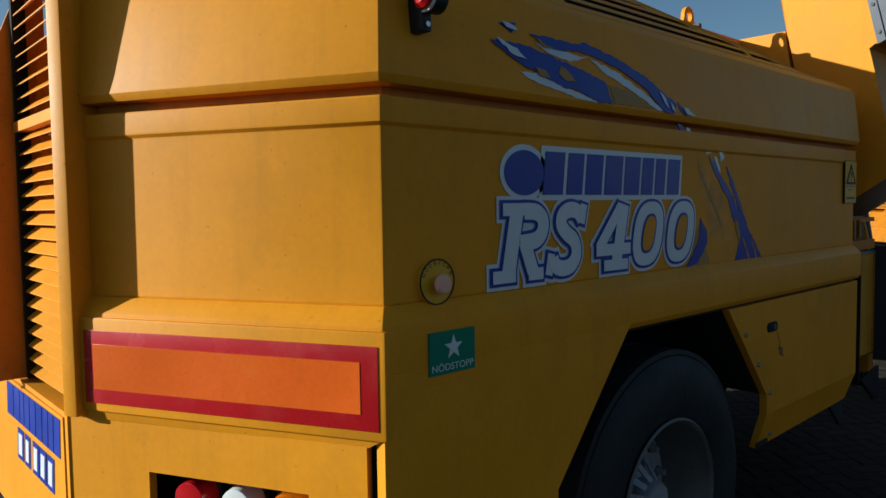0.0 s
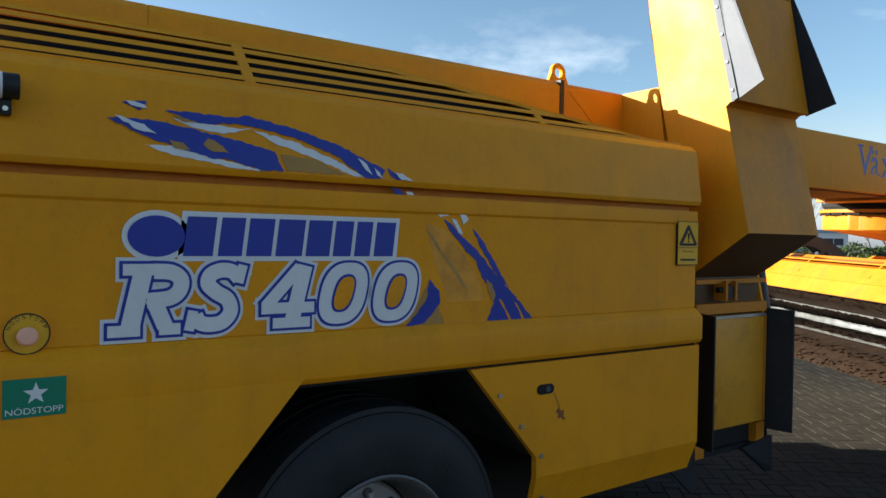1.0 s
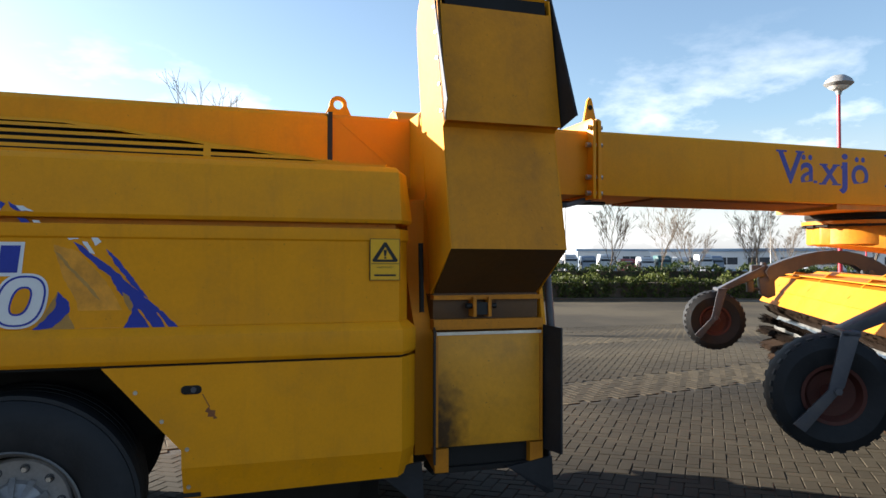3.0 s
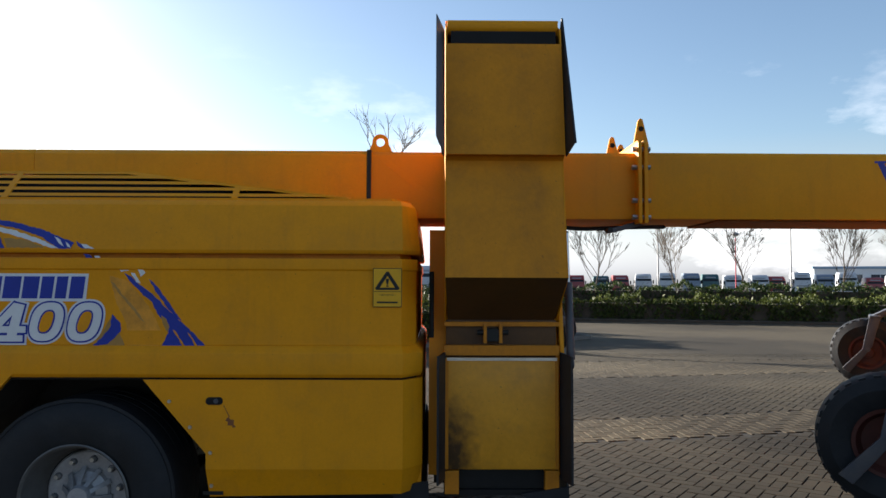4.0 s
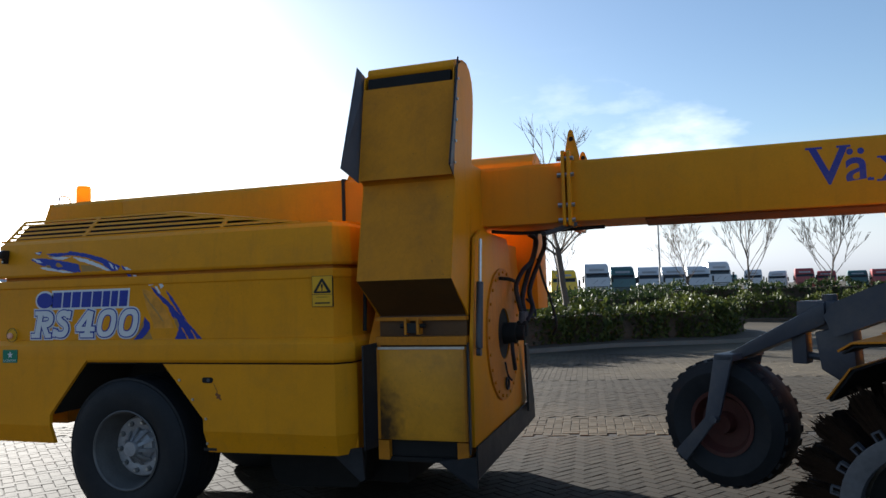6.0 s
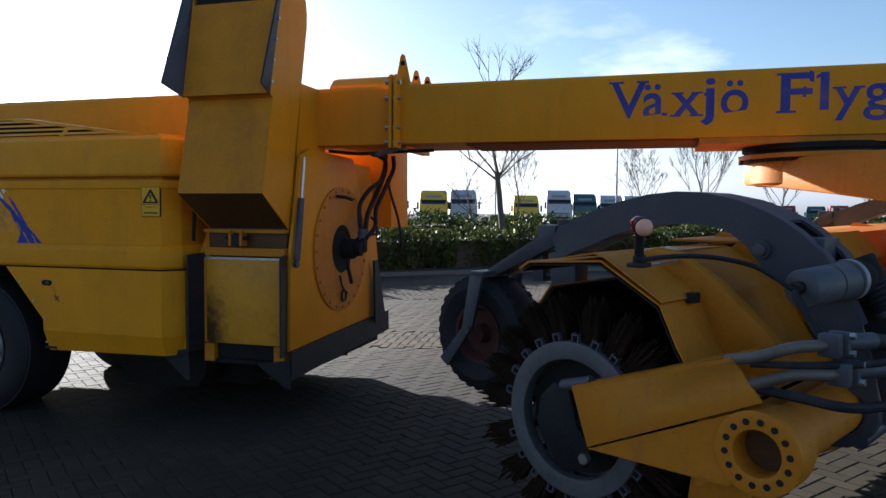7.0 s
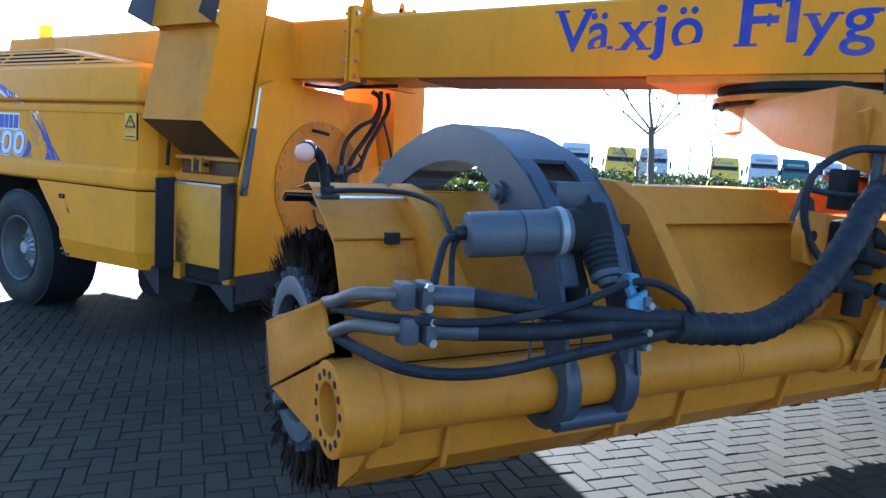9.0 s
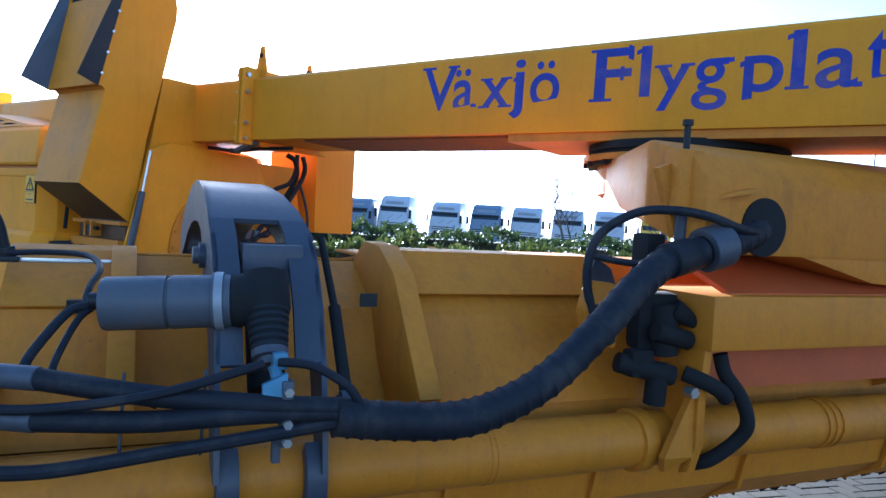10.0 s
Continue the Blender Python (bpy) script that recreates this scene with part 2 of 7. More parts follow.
def leaf_material(name, a, b_):
    m = bpy.data.materials.new(name)
    m.use_nodes = True
    nt, b = m.node_tree, m.node_tree.nodes["Principled BSDF"]
    geo = nt.nodes.new("ShaderNodeNewGeometry")
    mix = nt.nodes.new("ShaderNodeMix")
    mix.data_type = "RGBA"
    mix.inputs["A"].default_value, mix.inputs["B"].default_value = (*a, 1), (*b_, 1)
    nt.links.new(geo.outputs["Random Per Island"], mix.inputs["Factor"])
    nt.links.new(mix.outputs["Result"], b.inputs["Base Color"])
    b.inputs["Roughness"].default_value = 0.55
    b.inputs["Specular IOR Level"].default_value = 0.2
    tr = nt.nodes.new("ShaderNodeBsdfTranslucent")
    nt.links.new(mix.outputs["Result"], tr.inputs["Color"])
    sh = nt.nodes.new("ShaderNodeMixShader")
    sh.inputs["Fac"].default_value = 0.25
    nt.links.new(b.outputs[0], sh.inputs[1])
    nt.links.new(tr.outputs[0], sh.inputs[2])
    nt.links.new(sh.outputs[0], nt.nodes["Material Output"].inputs["Surface"])
    return m


LEAF = leaf_material("laurel_leaf", (0.024, 0.038, 0.008), (0.088, 0.102, 0.020))
LEAF_DARK = leaf_material("dark_laurel_leaf", (0.016, 0.030, 0.008), (0.050, 0.072, 0.018))


def paving_material(name, pattern):
    """Concrete block paving: tone by block where blocks are separate, by a brick pattern where the sheet goes on."""
    m = bpy.data.materials.new(name)
    m.use_nodes = True
    nt, b = m.node_tree, m.node_tree.nodes["Principled BSDF"]
    L = nt.links.new
    co = nt.nodes.new("ShaderNodeTexCoord")
    geo = nt.nodes.new("ShaderNodeNewGeometry")
    big = nt.nodes.new("ShaderNodeTexNoise")
    big.inputs["Scale"].default_value, big.inputs["Detail"].default_value = 0.22, 6
    grit = nt.nodes.new("ShaderNodeTexNoise")
    grit.inputs["Scale"].default_value, grit.inputs["Detail"].default_value = 90, 4
    L(geo.outputs["Position"], big.inputs["Vector"])
    L(geo.outputs["Position"], grit.inputs["Vector"])
    ramp = nt.nodes.new("ShaderNodeValToRGB")
    ramp.color_ramp.elements[0].position, ramp.color_ramp.elements[1].position = 0.42, 0.60
    ramp.color_ramp.elements[0].color, ramp.color_ramp.elements[1].color = (0.0245, 0.0200, 0.0140, 1), (0.0470, 0.0385, 0.0262, 1)
    L(big.outputs["Fac"], ramp.inputs["Fac"])
    hsv = nt.nodes.new("ShaderNodeHueSaturation")
    sep = nt.nodes.new("ShaderNodeVectorMath")
    sep.operation = "DOT_PRODUCT"
    sep.inputs[1].default_value = (-0.12 / 20, 1 / 20, 0)
    L(geo.outputs["Position"], sep.inputs[0])
    band_tone = nt.nodes.new("ShaderNodeValToRGB")           # the yard is laid in bands of darker and paler blocks, the nearest darkest
    band_tone.color_ramp.interpolation = "CONSTANT"
    for at_, f in ((2.95, 0.52), (4.12, 0.30), (7.85, 0.60), (10.9, 0.45)):
        e = band_tone.color_ramp.elements.new(at_ / 20)
        e.color = (f, f, f, 1)
    band_tone.color_ramp.elements[0].color = (0, 0, 0, 1)
    band_tone.color_ramp.elements[-1].color = (0.45, 0.45, 0.45, 1)
    L(sep.outputs["Value"], band_tone.inputs["Fac"])
    pale = nt.nodes.new("ShaderNodeMix")
    pale.data_type = "RGBA"
    pale.blend_type = "MULTIPLY"
    pale.inputs["B"].default_value = (2.45, 2.36, 2.12, 1)
    L(band_tone.outputs["Color"], pale.inputs["Factor"])
    L(ramp.outputs["Color"], pale.inputs["A"])
    L(pale.outputs["Result"], hsv.inputs["Color"])
    src = geo.outputs["Random Per Island"]
    if pattern == "object":
        src = nt.nodes.new("ShaderNodeObjectInfo").outputs["Random"]
    if pattern == "sheet":
        br = nt.nodes.new("ShaderNodeTexBrick")
        br.inputs["Scale"].default_value, br.inputs["Brick Width"].default_value, br.inputs["Row Height"].default_value = 1.0, 0.21, 0.105
        br.inputs["Mortar Size"].default_value = 0.006
        br.inputs["Color1"].default_value, br.inputs["Color2"].default_value, br.inputs["Mortar"].default_value = (0.2, 0.2, 0.2, 1), (0.8, 0.8, 0.8, 1), (0, 0, 0, 1)
        turn = nt.nodes.new("ShaderNodeMapping")
        turn.inputs["Rotation"].default_value[2] = radians(45)
        L(geo.outputs["Position"], turn.inputs["Vector"])
        L(turn.outputs["Vector"], br.inputs["Vector"])
        src = br.outputs["Color"]
    mr = nt.nodes.new("ShaderNodeMapRange")
    mr.inputs["To Min"].default_value, mr.inputs["To Max"].default_value = 0.86, 1.14
    L(src, mr.inputs["Value"])
    g = nt.nodes.new("ShaderNodeMath")
    g.operation = "MULTIPLY_ADD"
    L(grit.outputs["Fac"], g.inputs[0])
    g.inputs[1].default_value = 0.3
    L(mr.outputs["Result"], g.inputs[2])
    g2 = nt.nodes.new("ShaderNodeMath")
    g2.operation = "SUBTRACT"
    L(g.outputs[0], g2.inputs[0])
    g2.inputs[1].default_value = 0.15
    L(g2.outputs[0], hsv.inputs["Value"])
    L(hsv.outputs["Color"], b.inputs["Base Color"])
    b.inputs["Roughness"].default_value = 0.85
    b.inputs["Specular IOR Level"].default_value = 0.18
    bp = nt.nodes.new("ShaderNodeBump")
    bp.inputs["Strength"].default_value, bp.inputs["Distance"].default_value = 0.25, 0.004
    L(grit.outputs["Fac"], bp.inputs["Height"])
    L(bp.outputs["Normal"], b.inputs["Normal"])
    return m


PAVE_SHEET = paving_material("paving_far", "sheet")
PAVE_BLOCK = paving_material("paving_block", "object")
PAVE_JOINED = paving_material("paving_blocks_joined", "island")
JOINT = material("joint_sand", (0.026, 0.023, 0.019), 0.95, 0, 0.2, 60, 2, 0.3)


# ---- geometry helpers ----
def thing(name, at=(0, 0, 0), turn=(0, 0, 0), label="", category="", group="", kind=""):
    ob = new(name)
    ob.empty_display_size = 0.2
    ob.matrix_basis = pose(*at, *turn)
    return tagged(ob, label, category, group, kind)


def finish(bm, name, mat, bevel=0.0, smooth=35):
    bmesh.ops.remove_doubles(bm, verts=bm.verts, dist=1e-5)
    bmesh.ops.recalc_face_normals(bm, faces=bm.faces)
    if bevel:
        sharp = [e for e in bm.edges if len(e.link_faces) == 2 and e.calc_face_angle(0) > radians(25)]
        bmesh.ops.bevel(bm, geom=sharp, offset=bevel, segments=2, affect="EDGES", clamp_overlap=True, profile=0.6)
    me = bpy.data.meshes.new(name)
    bm.to_mesh(me)
    bm.free()
    me.materials.append(mat)
    me.shade_smooth()
    me.set_sharp_from_angle(angle=radians(smooth))
    return me


def part(name, bm, mat, parent=None, label="", bevel=0.0, smooth=35, m=None):
    """Links a bmesh as one mesh object under a thing or a part; m poses it in its parent."""
    ob = new(name, finish(bm, name, mat, bevel, smooth))
    ob.parent = parent
    if m is not None:
        ob.matrix_basis = m
    return tagged(ob, label)


def twin(ob, m, parent=None):
    """Another part on the same mesh, at the pose m."""
    o = new(ob.name.split(".")[0], ob.data)
    o.parent = parent or ob.parent
    o.matrix_basis = m
    return o


def box(x0, x1, y0, y1, z0, z1, bm=None):
    bm = bm or bmesh.new()
    v = [bm.verts.new(p) for p in ((x0, y0, z0), (x1, y0, z0), (x1, y1, z0), (x0, y1, z0), (x0, y0, z1), (x1, y0, z1), (x1, y1, z1), (x0, y1, z1))]
    for f in ((0, 3, 2, 1), (4, 5, 6, 7), (0, 1, 5, 4), (1, 2, 6, 5), (2, 3, 7, 6), (3, 0, 4, 7)):
        bm.faces.new([v[i] for i in f])
    return bm


def prism(points, axis, a, b, bm=None):
    """A polygon drawn across an axis (x: y,z; y: x,z; z: x,y) and drawn out along it from a to b."""
    bm = bm or bmesh.new()

    def at(p, s):
        return {"x": (s, p[0], p[1]), "y": (p[0], s, p[1]), "z": (p[0], p[1], s)}[axis]

    lo, hi = [bm.verts.new(at(p, a)) for p in points], [bm.verts.new(at(p, b)) for p in points]
    n = len(points)
    bm.faces.new(lo), bm.faces.new(hi[::-1])
    for i in range(n):
        bm.faces.new((lo[i], lo[(i + 1) % n], hi[(i + 1) % n], hi[i]))
    return bm


def slab(points, push, bm=None):
    """A flat polygon in space given a thickness by the vector push."""
    bm = bm or bmesh.new()
    lo = [bm.verts.new(p) for p in points]
    hi = [bm.verts.new(Vector(p) + Vector(push)) for p in points]
    n = len(points)
    bm.faces.new(lo), bm.faces.new(hi[::-1])
    for i in range(n):
        bm.faces.new((lo[i], lo[(i + 1) % n], hi[(i + 1) % n], hi[i]))
    return bm


def ribbon(points, thick, bm=None, axis="y", a=0.0, b=1.0):
    """A bent sheet: an open line across an axis, given a thickness, drawn out along the axis."""
    pts = [Vector(p) for p in points]
    off = []
    for i, p in enumerate(pts):
        t = (pts[min(i + 1, len(pts) - 1)] - pts[max(i - 1, 0)]).normalized()
        off.append(p + Vector((-t.y, t.x)) * thick)
    bm = bm or bmesh.new()
    for i in range(len(pts) - 1):
        prism([pts[i], pts[i + 1], off[i + 1], off[i]], axis, a, b, bm)
    return bm


def cyl(p, q, r, seg=24, r2=None, bm=None, hole=0.0):
    bm = bm or bmesh.new()
    p, q = Vector(p), Vector(q)
    rot = (q - p).to_track_quat("Z", "Y").to_matrix()
    r2 = r if r2 is None else r2

    def ring(c, rad):
        return [bm.verts.new(c + rot @ Vector((rad * math.cos(k * math.tau / seg), rad * math.sin(k * math.tau / seg), 0))) for k in range(seg)]

    a, b = ring(p, r), ring(q, r2)
    for k in range(seg):
        j = (k + 1) % seg
        bm.faces.new((a[k], a[j], b[j], b[k]))
    if hole:
        c, d = ring(p, hole), ring(q, hole)
        for k in range(seg):
            j = (k + 1) % seg
            bm.faces.new((c[j], c[k], d[k], d[j]))
            bm.faces.new((a[j], a[k], c[k], c[j]))
            bm.faces.new((b[k], b[j], d[j], d[k]))
    else:
        bm.faces.new(a[::-1]), bm.faces.new(b)
    return bm


def lathe(profile, seg=40, bm=None, m=None, cap=True):
    """Turns a profile of (radius, height) round z; m poses it."""
    bm = bm or bmesh.new()
    m = m or Matrix()
    rings = [[bm.verts.new(m @ Vector((r * math.cos(k * math.tau / seg), r * math.sin(k * math.tau / seg), h))) for k in range(seg)] for r, h in profile]
    for a, b in zip(rings, rings[1:]):
        for k in range(seg):
            j = (k + 1) % seg
            bm.faces.new((a[k], a[j], b[j], b[k]))
    if cap and profile[0][0] > 1e-4 and profile[0] != profile[-1]:
        bm.faces.new(rings[0][::-1])
    if cap and profile[-1][0] > 1e-4 and profile[0] != profile[-1]:
        bm.faces.new(rings[-1])
    return bm


def smooth_path(points, steps=8):
    """A round curve through the points."""
    p = [Vector(a) for a in points]
    p = [2 * p[0] - p[1]] + p + [2 * p[-1] - p[-2]]
    out = []
    for i in range(1, len(p) - 2):
        for s in range(steps):
            t = s / steps
            out.append(0.5 * (2 * p[i] + (p[i + 1] - p[i - 1]) * t + (2 * p[i - 1] - 5 * p[i] + 4 * p[i + 1] - p[i + 2]) * t * t + (3 * p[i] - p[i - 1] - 3 * p[i + 1] + p[i + 2]) * t**3))
    return out + [p[-2]]


def hose(points, r, seg=12, steps=8, ridge=0.0, every=3, bm=None):
    """A pipe swept along a round curve; ridge: bands that stand proud, every so many rings."""
    path = smooth_path(points, steps)
    bm = bm or bmesh.new()
    side = Vector((0, 0, 1))
    rings = []
    for i, c in enumerate(path):
        t = (path[min(i + 1, len(path) - 1)] - path[max(i - 1, 0)]).normalized()
        side = (side - t * side.dot(t))
        side = side.normalized() if side.length > 1e-3 else t.orthogonal().normalized()
        up = t.cross(side)
        rad = r + (ridge if every and i % every == 0 else 0.0)
        rings.append([bm.verts.new(c + rad * (side * math.cos(k * math.tau / seg) + up * math.sin(k * math.tau / seg))) for k in range(seg)])
    for a, b in zip(rings, rings[1:]):
        for k in range(seg):
            j = (k + 1) % seg
            bm.faces.new((a[k], a[j], b[j], b[k]))
    bm.faces.new(rings[0][::-1]), bm.faces.new(rings[-1])
    return bm


def loft(rings, bm=None, cap=True):
    """Skins rings of equal length, one after the other."""
    bm = bm or bmesh.new()
    rows = [[bm.verts.new(p) for p in ring] for ring in rings]
    n = len(rows[0])
    for a, b in zip(rows, rows[1:]):
        for k in range(n):
            j = (k + 1) % n
            bm.faces.new((a[k], a[j], b[j], b[k]))
    if cap:
        bm.faces.new(rows[0][::-1]), bm.faces.new(rows[-1])
    return bm


def lettering(name, text, mat, parent, x0, x1, z0, height, y, shear=0.0, label=""):
    """Written words standing on the plane of one y, facing -y, fitted between x0 and x1 with capitals of the given height."""
    cu = bpy.data.curves.new(name, "FONT")
    cu.body, cu.size, cu.shear, cu.extrude = text, 1.0, shear, 0.0
    tmp = new(name, cu)
    bpy.context.view_layer.update()
    me = bpy.data.meshes.new_from_object(tmp.evaluated_get(bpy.context.evaluated_depsgraph_get()))
    bpy.data.objects.remove(tmp)
    xs = [v.co.x for v in me.vertices]
    lo, hi = min(xs), max(xs)
    for v in me.vertices:
        v.co = ((v.co.x - lo) / (hi - lo) * (x1 - x0) + x0, y, z0 + v.co.y / 0.69 * height)
    me.materials.clear()
    me.materials.append(mat)
    ob = new(name, me)
    ob.parent = parent
    return tagged(ob, label)


def decal(name, points, mat, parent, y, label=""):
    """A sheet of vinyl cut to an outline (x, z), 1 mm thick, on the plane of one y."""
    return part(name, prism(points, "y", y - 0.001, y), mat, parent, label)


def bolts(parent, name, places, r, depth, way, mat, label=""):
    """Hexagon heads, each an object on one shared mesh."""
    first = None
    rot = Vector(way).to_track_quat("Z", "Y").to_matrix().to_4x4()
    for p in places:
        m = Matrix.Translation(p) @ rot
        if first is None:
            first = part(name, cyl((0, 0, 0), (0, 0, depth), r, 6, r * 0.92), mat, parent, label, m=m)
        else:
            twin(first, m, parent)

# ---- the sweeper's carriage ----
sweeper = thing("runway_sweeper", label="yellow towed runway sweeper carriage with louvred engine hood and blower spout", category="sweeper")
MID = 1.12                            # the machine's middle line, y


def outline(o, tail=0.0):
    """The body's plan drawn in by o; tail moves the rear in further."""
    near = [(-0.46, 0.88), (-0.66 + o, 0.86), (-0.70 + o + tail, 0.80), (-0.285 + 0.9 * o + tail * 0.5, o), (2.83 - 0.3 * o, o), (2.935 - o, 0.13 + o)]
    return near + [(x, 2 * MID - y) for x, y in reversed(near)]


def band(levels):
    return loft([[(x, y, z) for x, y in outline(o)] for z, o in levels])


part("lower_band", band([(1.212, 0.012), (1.232, 0.0), (1.345, 0.0), (1.385, 0.036)]), YELLOW, sweeper, "yellow steel band that stands proud", bevel=0.006, smooth=14)
part("side_panel", band([(1.384, 0.04), (1.80, 0.041), (1.808, 0.033), (1.868, 0.034)]), YELLOW, sweeper, bevel=0.005, smooth=14)
part("seam", band([(1.866, 0.078), (1.897, 0.078)]), YELLOW_OLD, sweeper)
part("upper_panel", band([(1.895, 0.026), (1.915, 0.018), (2.165, 0.045), (2.195, 0.075), (2.2, 0.12)]), YELLOW, sweeper, bevel=0.008, smooth=14)
part("rub_seam", band([(1.198, 0.035), (1.214, 0.035)]), DARK, sweeper)

# lower panels before and behind the wheel, tucked in along the bottom
def low_panel(points, tuck, y=0.018):
    bm = bmesh.new()
    slab([(x, y, z) for x, z in points], (0, 0.03, 0), bm)
    slab([(x, y + d, z) for x, z, d in tuck], (0, 0.03, 0), bm)
    return bm


part("front_lower_panel", low_panel([(1.405, 1.2), (1.755, 0.80), (1.757, 0.715), (2.83, 0.715), (2.83, 1.2)], [(1.757, 0.715, 0), (1.768, 0.555, 0.05), (2.82, 0.57, 0.05), (2.83, 0.715, 0)]), YELLOW, sweeper, "yellow lower panel with a bolted edge")
part("corner_panel", slab([(2.83, 0.018, 0.715), (2.83, 0.018, 1.2), (2.935, 0.15, 1.2), (2.935, 0.15, 0.715)], (0.0, 0.03, 0), slab([(2.83, 0.018, 0.715), (2.82, 0.068, 0.57), (2.90, 0.17, 0.57), (2.935, 0.15, 0.715)], (0, 0.03, 0))), YELLOW, sweeper)
part("rear_lower_panel", low_panel([(0.705, 1.234), (0.675, 1.2), (0.335, 0.80), (0.335, 0.715), (-0.285, 0.715), (-0.285, 1.234)], [(0.335, 0.715, 0), (0.335, 0.57, 0.05), (-0.265, 0.57, 0.05), (-0.285, 0.715, 0)], -0.001), YELLOW, sweeper)
part("front_wall", box(2.90, 2.93, 0.16, 2.08, 0.6, 1.2), YELLOW, sweeper)
part("far_lower_panel", box(1.76, 2.9, 2.17, 2.2, 0.57, 1.2), YELLOW, sweeper)
part("far_lower_panel", box(-0.6, 0.33, 2.17, 2.2, 0.57, 1.2), YELLOW, sweeper)
part("arch_lip", ribbon([(0.335, 0.80), (0.675, 1.2), (1.405, 1.2), (1.755, 0.80)], 0.012, axis="y", a=0.05, b=0.62), DARK, sweeper, "black wheel arch lining")
part("chassis", box(-0.5, 2.88, 0.75, 1.5, 0.72, 1.21, box(-0.2, 2.8, 0.62, 1.62, 1.0, 1.21)), DARK, sweeper, "dark chassis frame")
part("axle", cyl((1.03, 0.3, 0.54), (1.03, 1.95, 0.54), 0.07, 16), DARK, sweeper)
bolts(sweeper, "panel_bolt", [(1.552, 0.018, 1.083), (1.668, 0.018, 0.943), (1.781, 0.018, 0.805), (1.79, 0.02, 0.627)], 0.011, 0.008, (0, -1, 0), STEEL)
lock = part("hatch_lock", prism([(1.798 + 0.026 * math.copysign(1, math.cos(a)) + 0.021 * math.cos(a), 1.085 + 0.021 * math.sin(a)) for a in (math.tau * (k + 0.5) / 20 for k in range(20))], "y", 0.012, 0.019), DARK, sweeper, "recessed oval hatch lock", bevel=0.002)
part("lock_tongue", cyl((1.808, 0.013, 1.085), (1.808, 0.008, 1.085), 0.013, 16), GREY_FIT, lock)
part("rub_mark", prism([(1.868, 0.992), (1.878, 1.0), (1.885, 0.985), (1.908, 0.982), (1.905, 0.958), (1.918, 0.945), (1.90, 0.94), (1.897, 0.952), (1.872, 0.953), (1.875, 0.972), (1.86, 0.978)], "y", 0.0165, 0.0175), RUST, sweeper, "rusty brown scrape in the paint")
part("rub_mark", prism([(1.847, 1.062), (1.851, 1.062), (1.884, 1.0), (1.879, 0.998)], "y", 0.0168, 0.0175), RUST, sweeper)
part("maker_plate", box(1.735, 1.845, 0.05, 0.054, 0.568, 0.588), SIGN_BLACK, sweeper, "small black maker's plate")

# deck, louvred hood and the tall middle hood in line with the boom
part("deck", prism([(-0.3, 0.1), (2.76, 0.1), (2.86, 0.3), (2.86, 1.94), (2.76, 2.14), (-0.3, 2.14)], "z", 2.195, 2.212), YELLOW, sweeper)
hood = part("middle_hood", prism([(0.76, 2.2), (0.76, 2.58), (0.79, 2.612), (1.45, 2.612), (1.48, 2.58), (1.48, 2.2)], "x", 0.36, 2.55), YELLOW, sweeper, "tall yellow hood along the middle", bevel=0.006)
part("hood_roof", prism([(0.76, 2.40), (0.76, 2.58), (0.79, 2.612), (1.45, 2.612), (1.48, 2.58), (1.48, 2.40)], "x", -0.48, 0.36), YELLOW, sweeper, "yellow roof over the open fan bay", bevel=0.006)
part("hood_rear_slope", prism([(-0.48, 2.42), (-0.48, 2.61), (-0.56, 2.42)], "y", 0.76, 1.48), YELLOW, sweeper)
def louvre_y(z):
    return 0.115 + (z - 2.205) * 1.0
# near-black sheets added behind the blades stand for the shade in the bay
part("louvre_backing", slab([(-0.25, louvre_y(2.21) + 0.06, 2.21), (2.36, louvre_y(2.21) + 0.06, 2.21), (1.18, louvre_y(2.36) + 0.06, 2.36), (-0.25, louvre_y(2.36) + 0.06, 2.36)], (0, 0.01, 0)), DARK, sweeper, "near-black sheet for the shade behind the louvres")
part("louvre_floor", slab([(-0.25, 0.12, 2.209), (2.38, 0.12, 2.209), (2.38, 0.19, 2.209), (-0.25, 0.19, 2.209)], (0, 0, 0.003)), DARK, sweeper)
for k in range(4):                        # flat blades with gaps as wide as themselves, cut off along the falling edge
    z = 2.224 + 0.0395 * k
    xb = 1.18 + (2.385 - z - 0.014) / 0.165 * 1.29
    part("louvre_blade", slab([(-0.26, louvre_y(z) - 0.003, z), (xb + 0.10, louvre_y(z) - 0.003, z), (xb - 0.06, louvre_y(z + 0.0195) - 0.003, z + 0.0195), (-0.26, louvre_y(z + 0.0195) - 0.003, z + 0.0195)], (0, 0.006, 0)), YELLOW, sweeper)
bm = slab([(-0.27, louvre_y(2.372), 2.372), (1.18, louvre_y(2.372), 2.372), (1.18, louvre_y(2.396), 2.396), (-0.27, louvre_y(2.396), 2.396)], (0, 0.02, 0))
slab([(1.18, louvre_y(2.372), 2.372), (2.50, louvre_y(2.205), 2.205), (2.52, louvre_y(2.222), 2.222), (1.18, louvre_y(2.396), 2.396)], (0, 0.02, 0), bm)
slab([(-0.27, louvre_y(2.39), 2.388), (1.2, louvre_y(2.39), 2.388), (1.2, 0.76, 2.42), (-0.27, 0.76, 2.42)], (0, 0, 0.008), bm)
slab([(1.2, louvre_y(2.39), 2.388), (2.5, louvre_y(2.21), 2.212), (2.5, 0.76, 2.222), (1.2, 0.76, 2.42)], (0, 0, 0.008), bm)
part("louvre_rail", bm, YELLOW, sweeper, "yellow upper rail of the louvred hood")
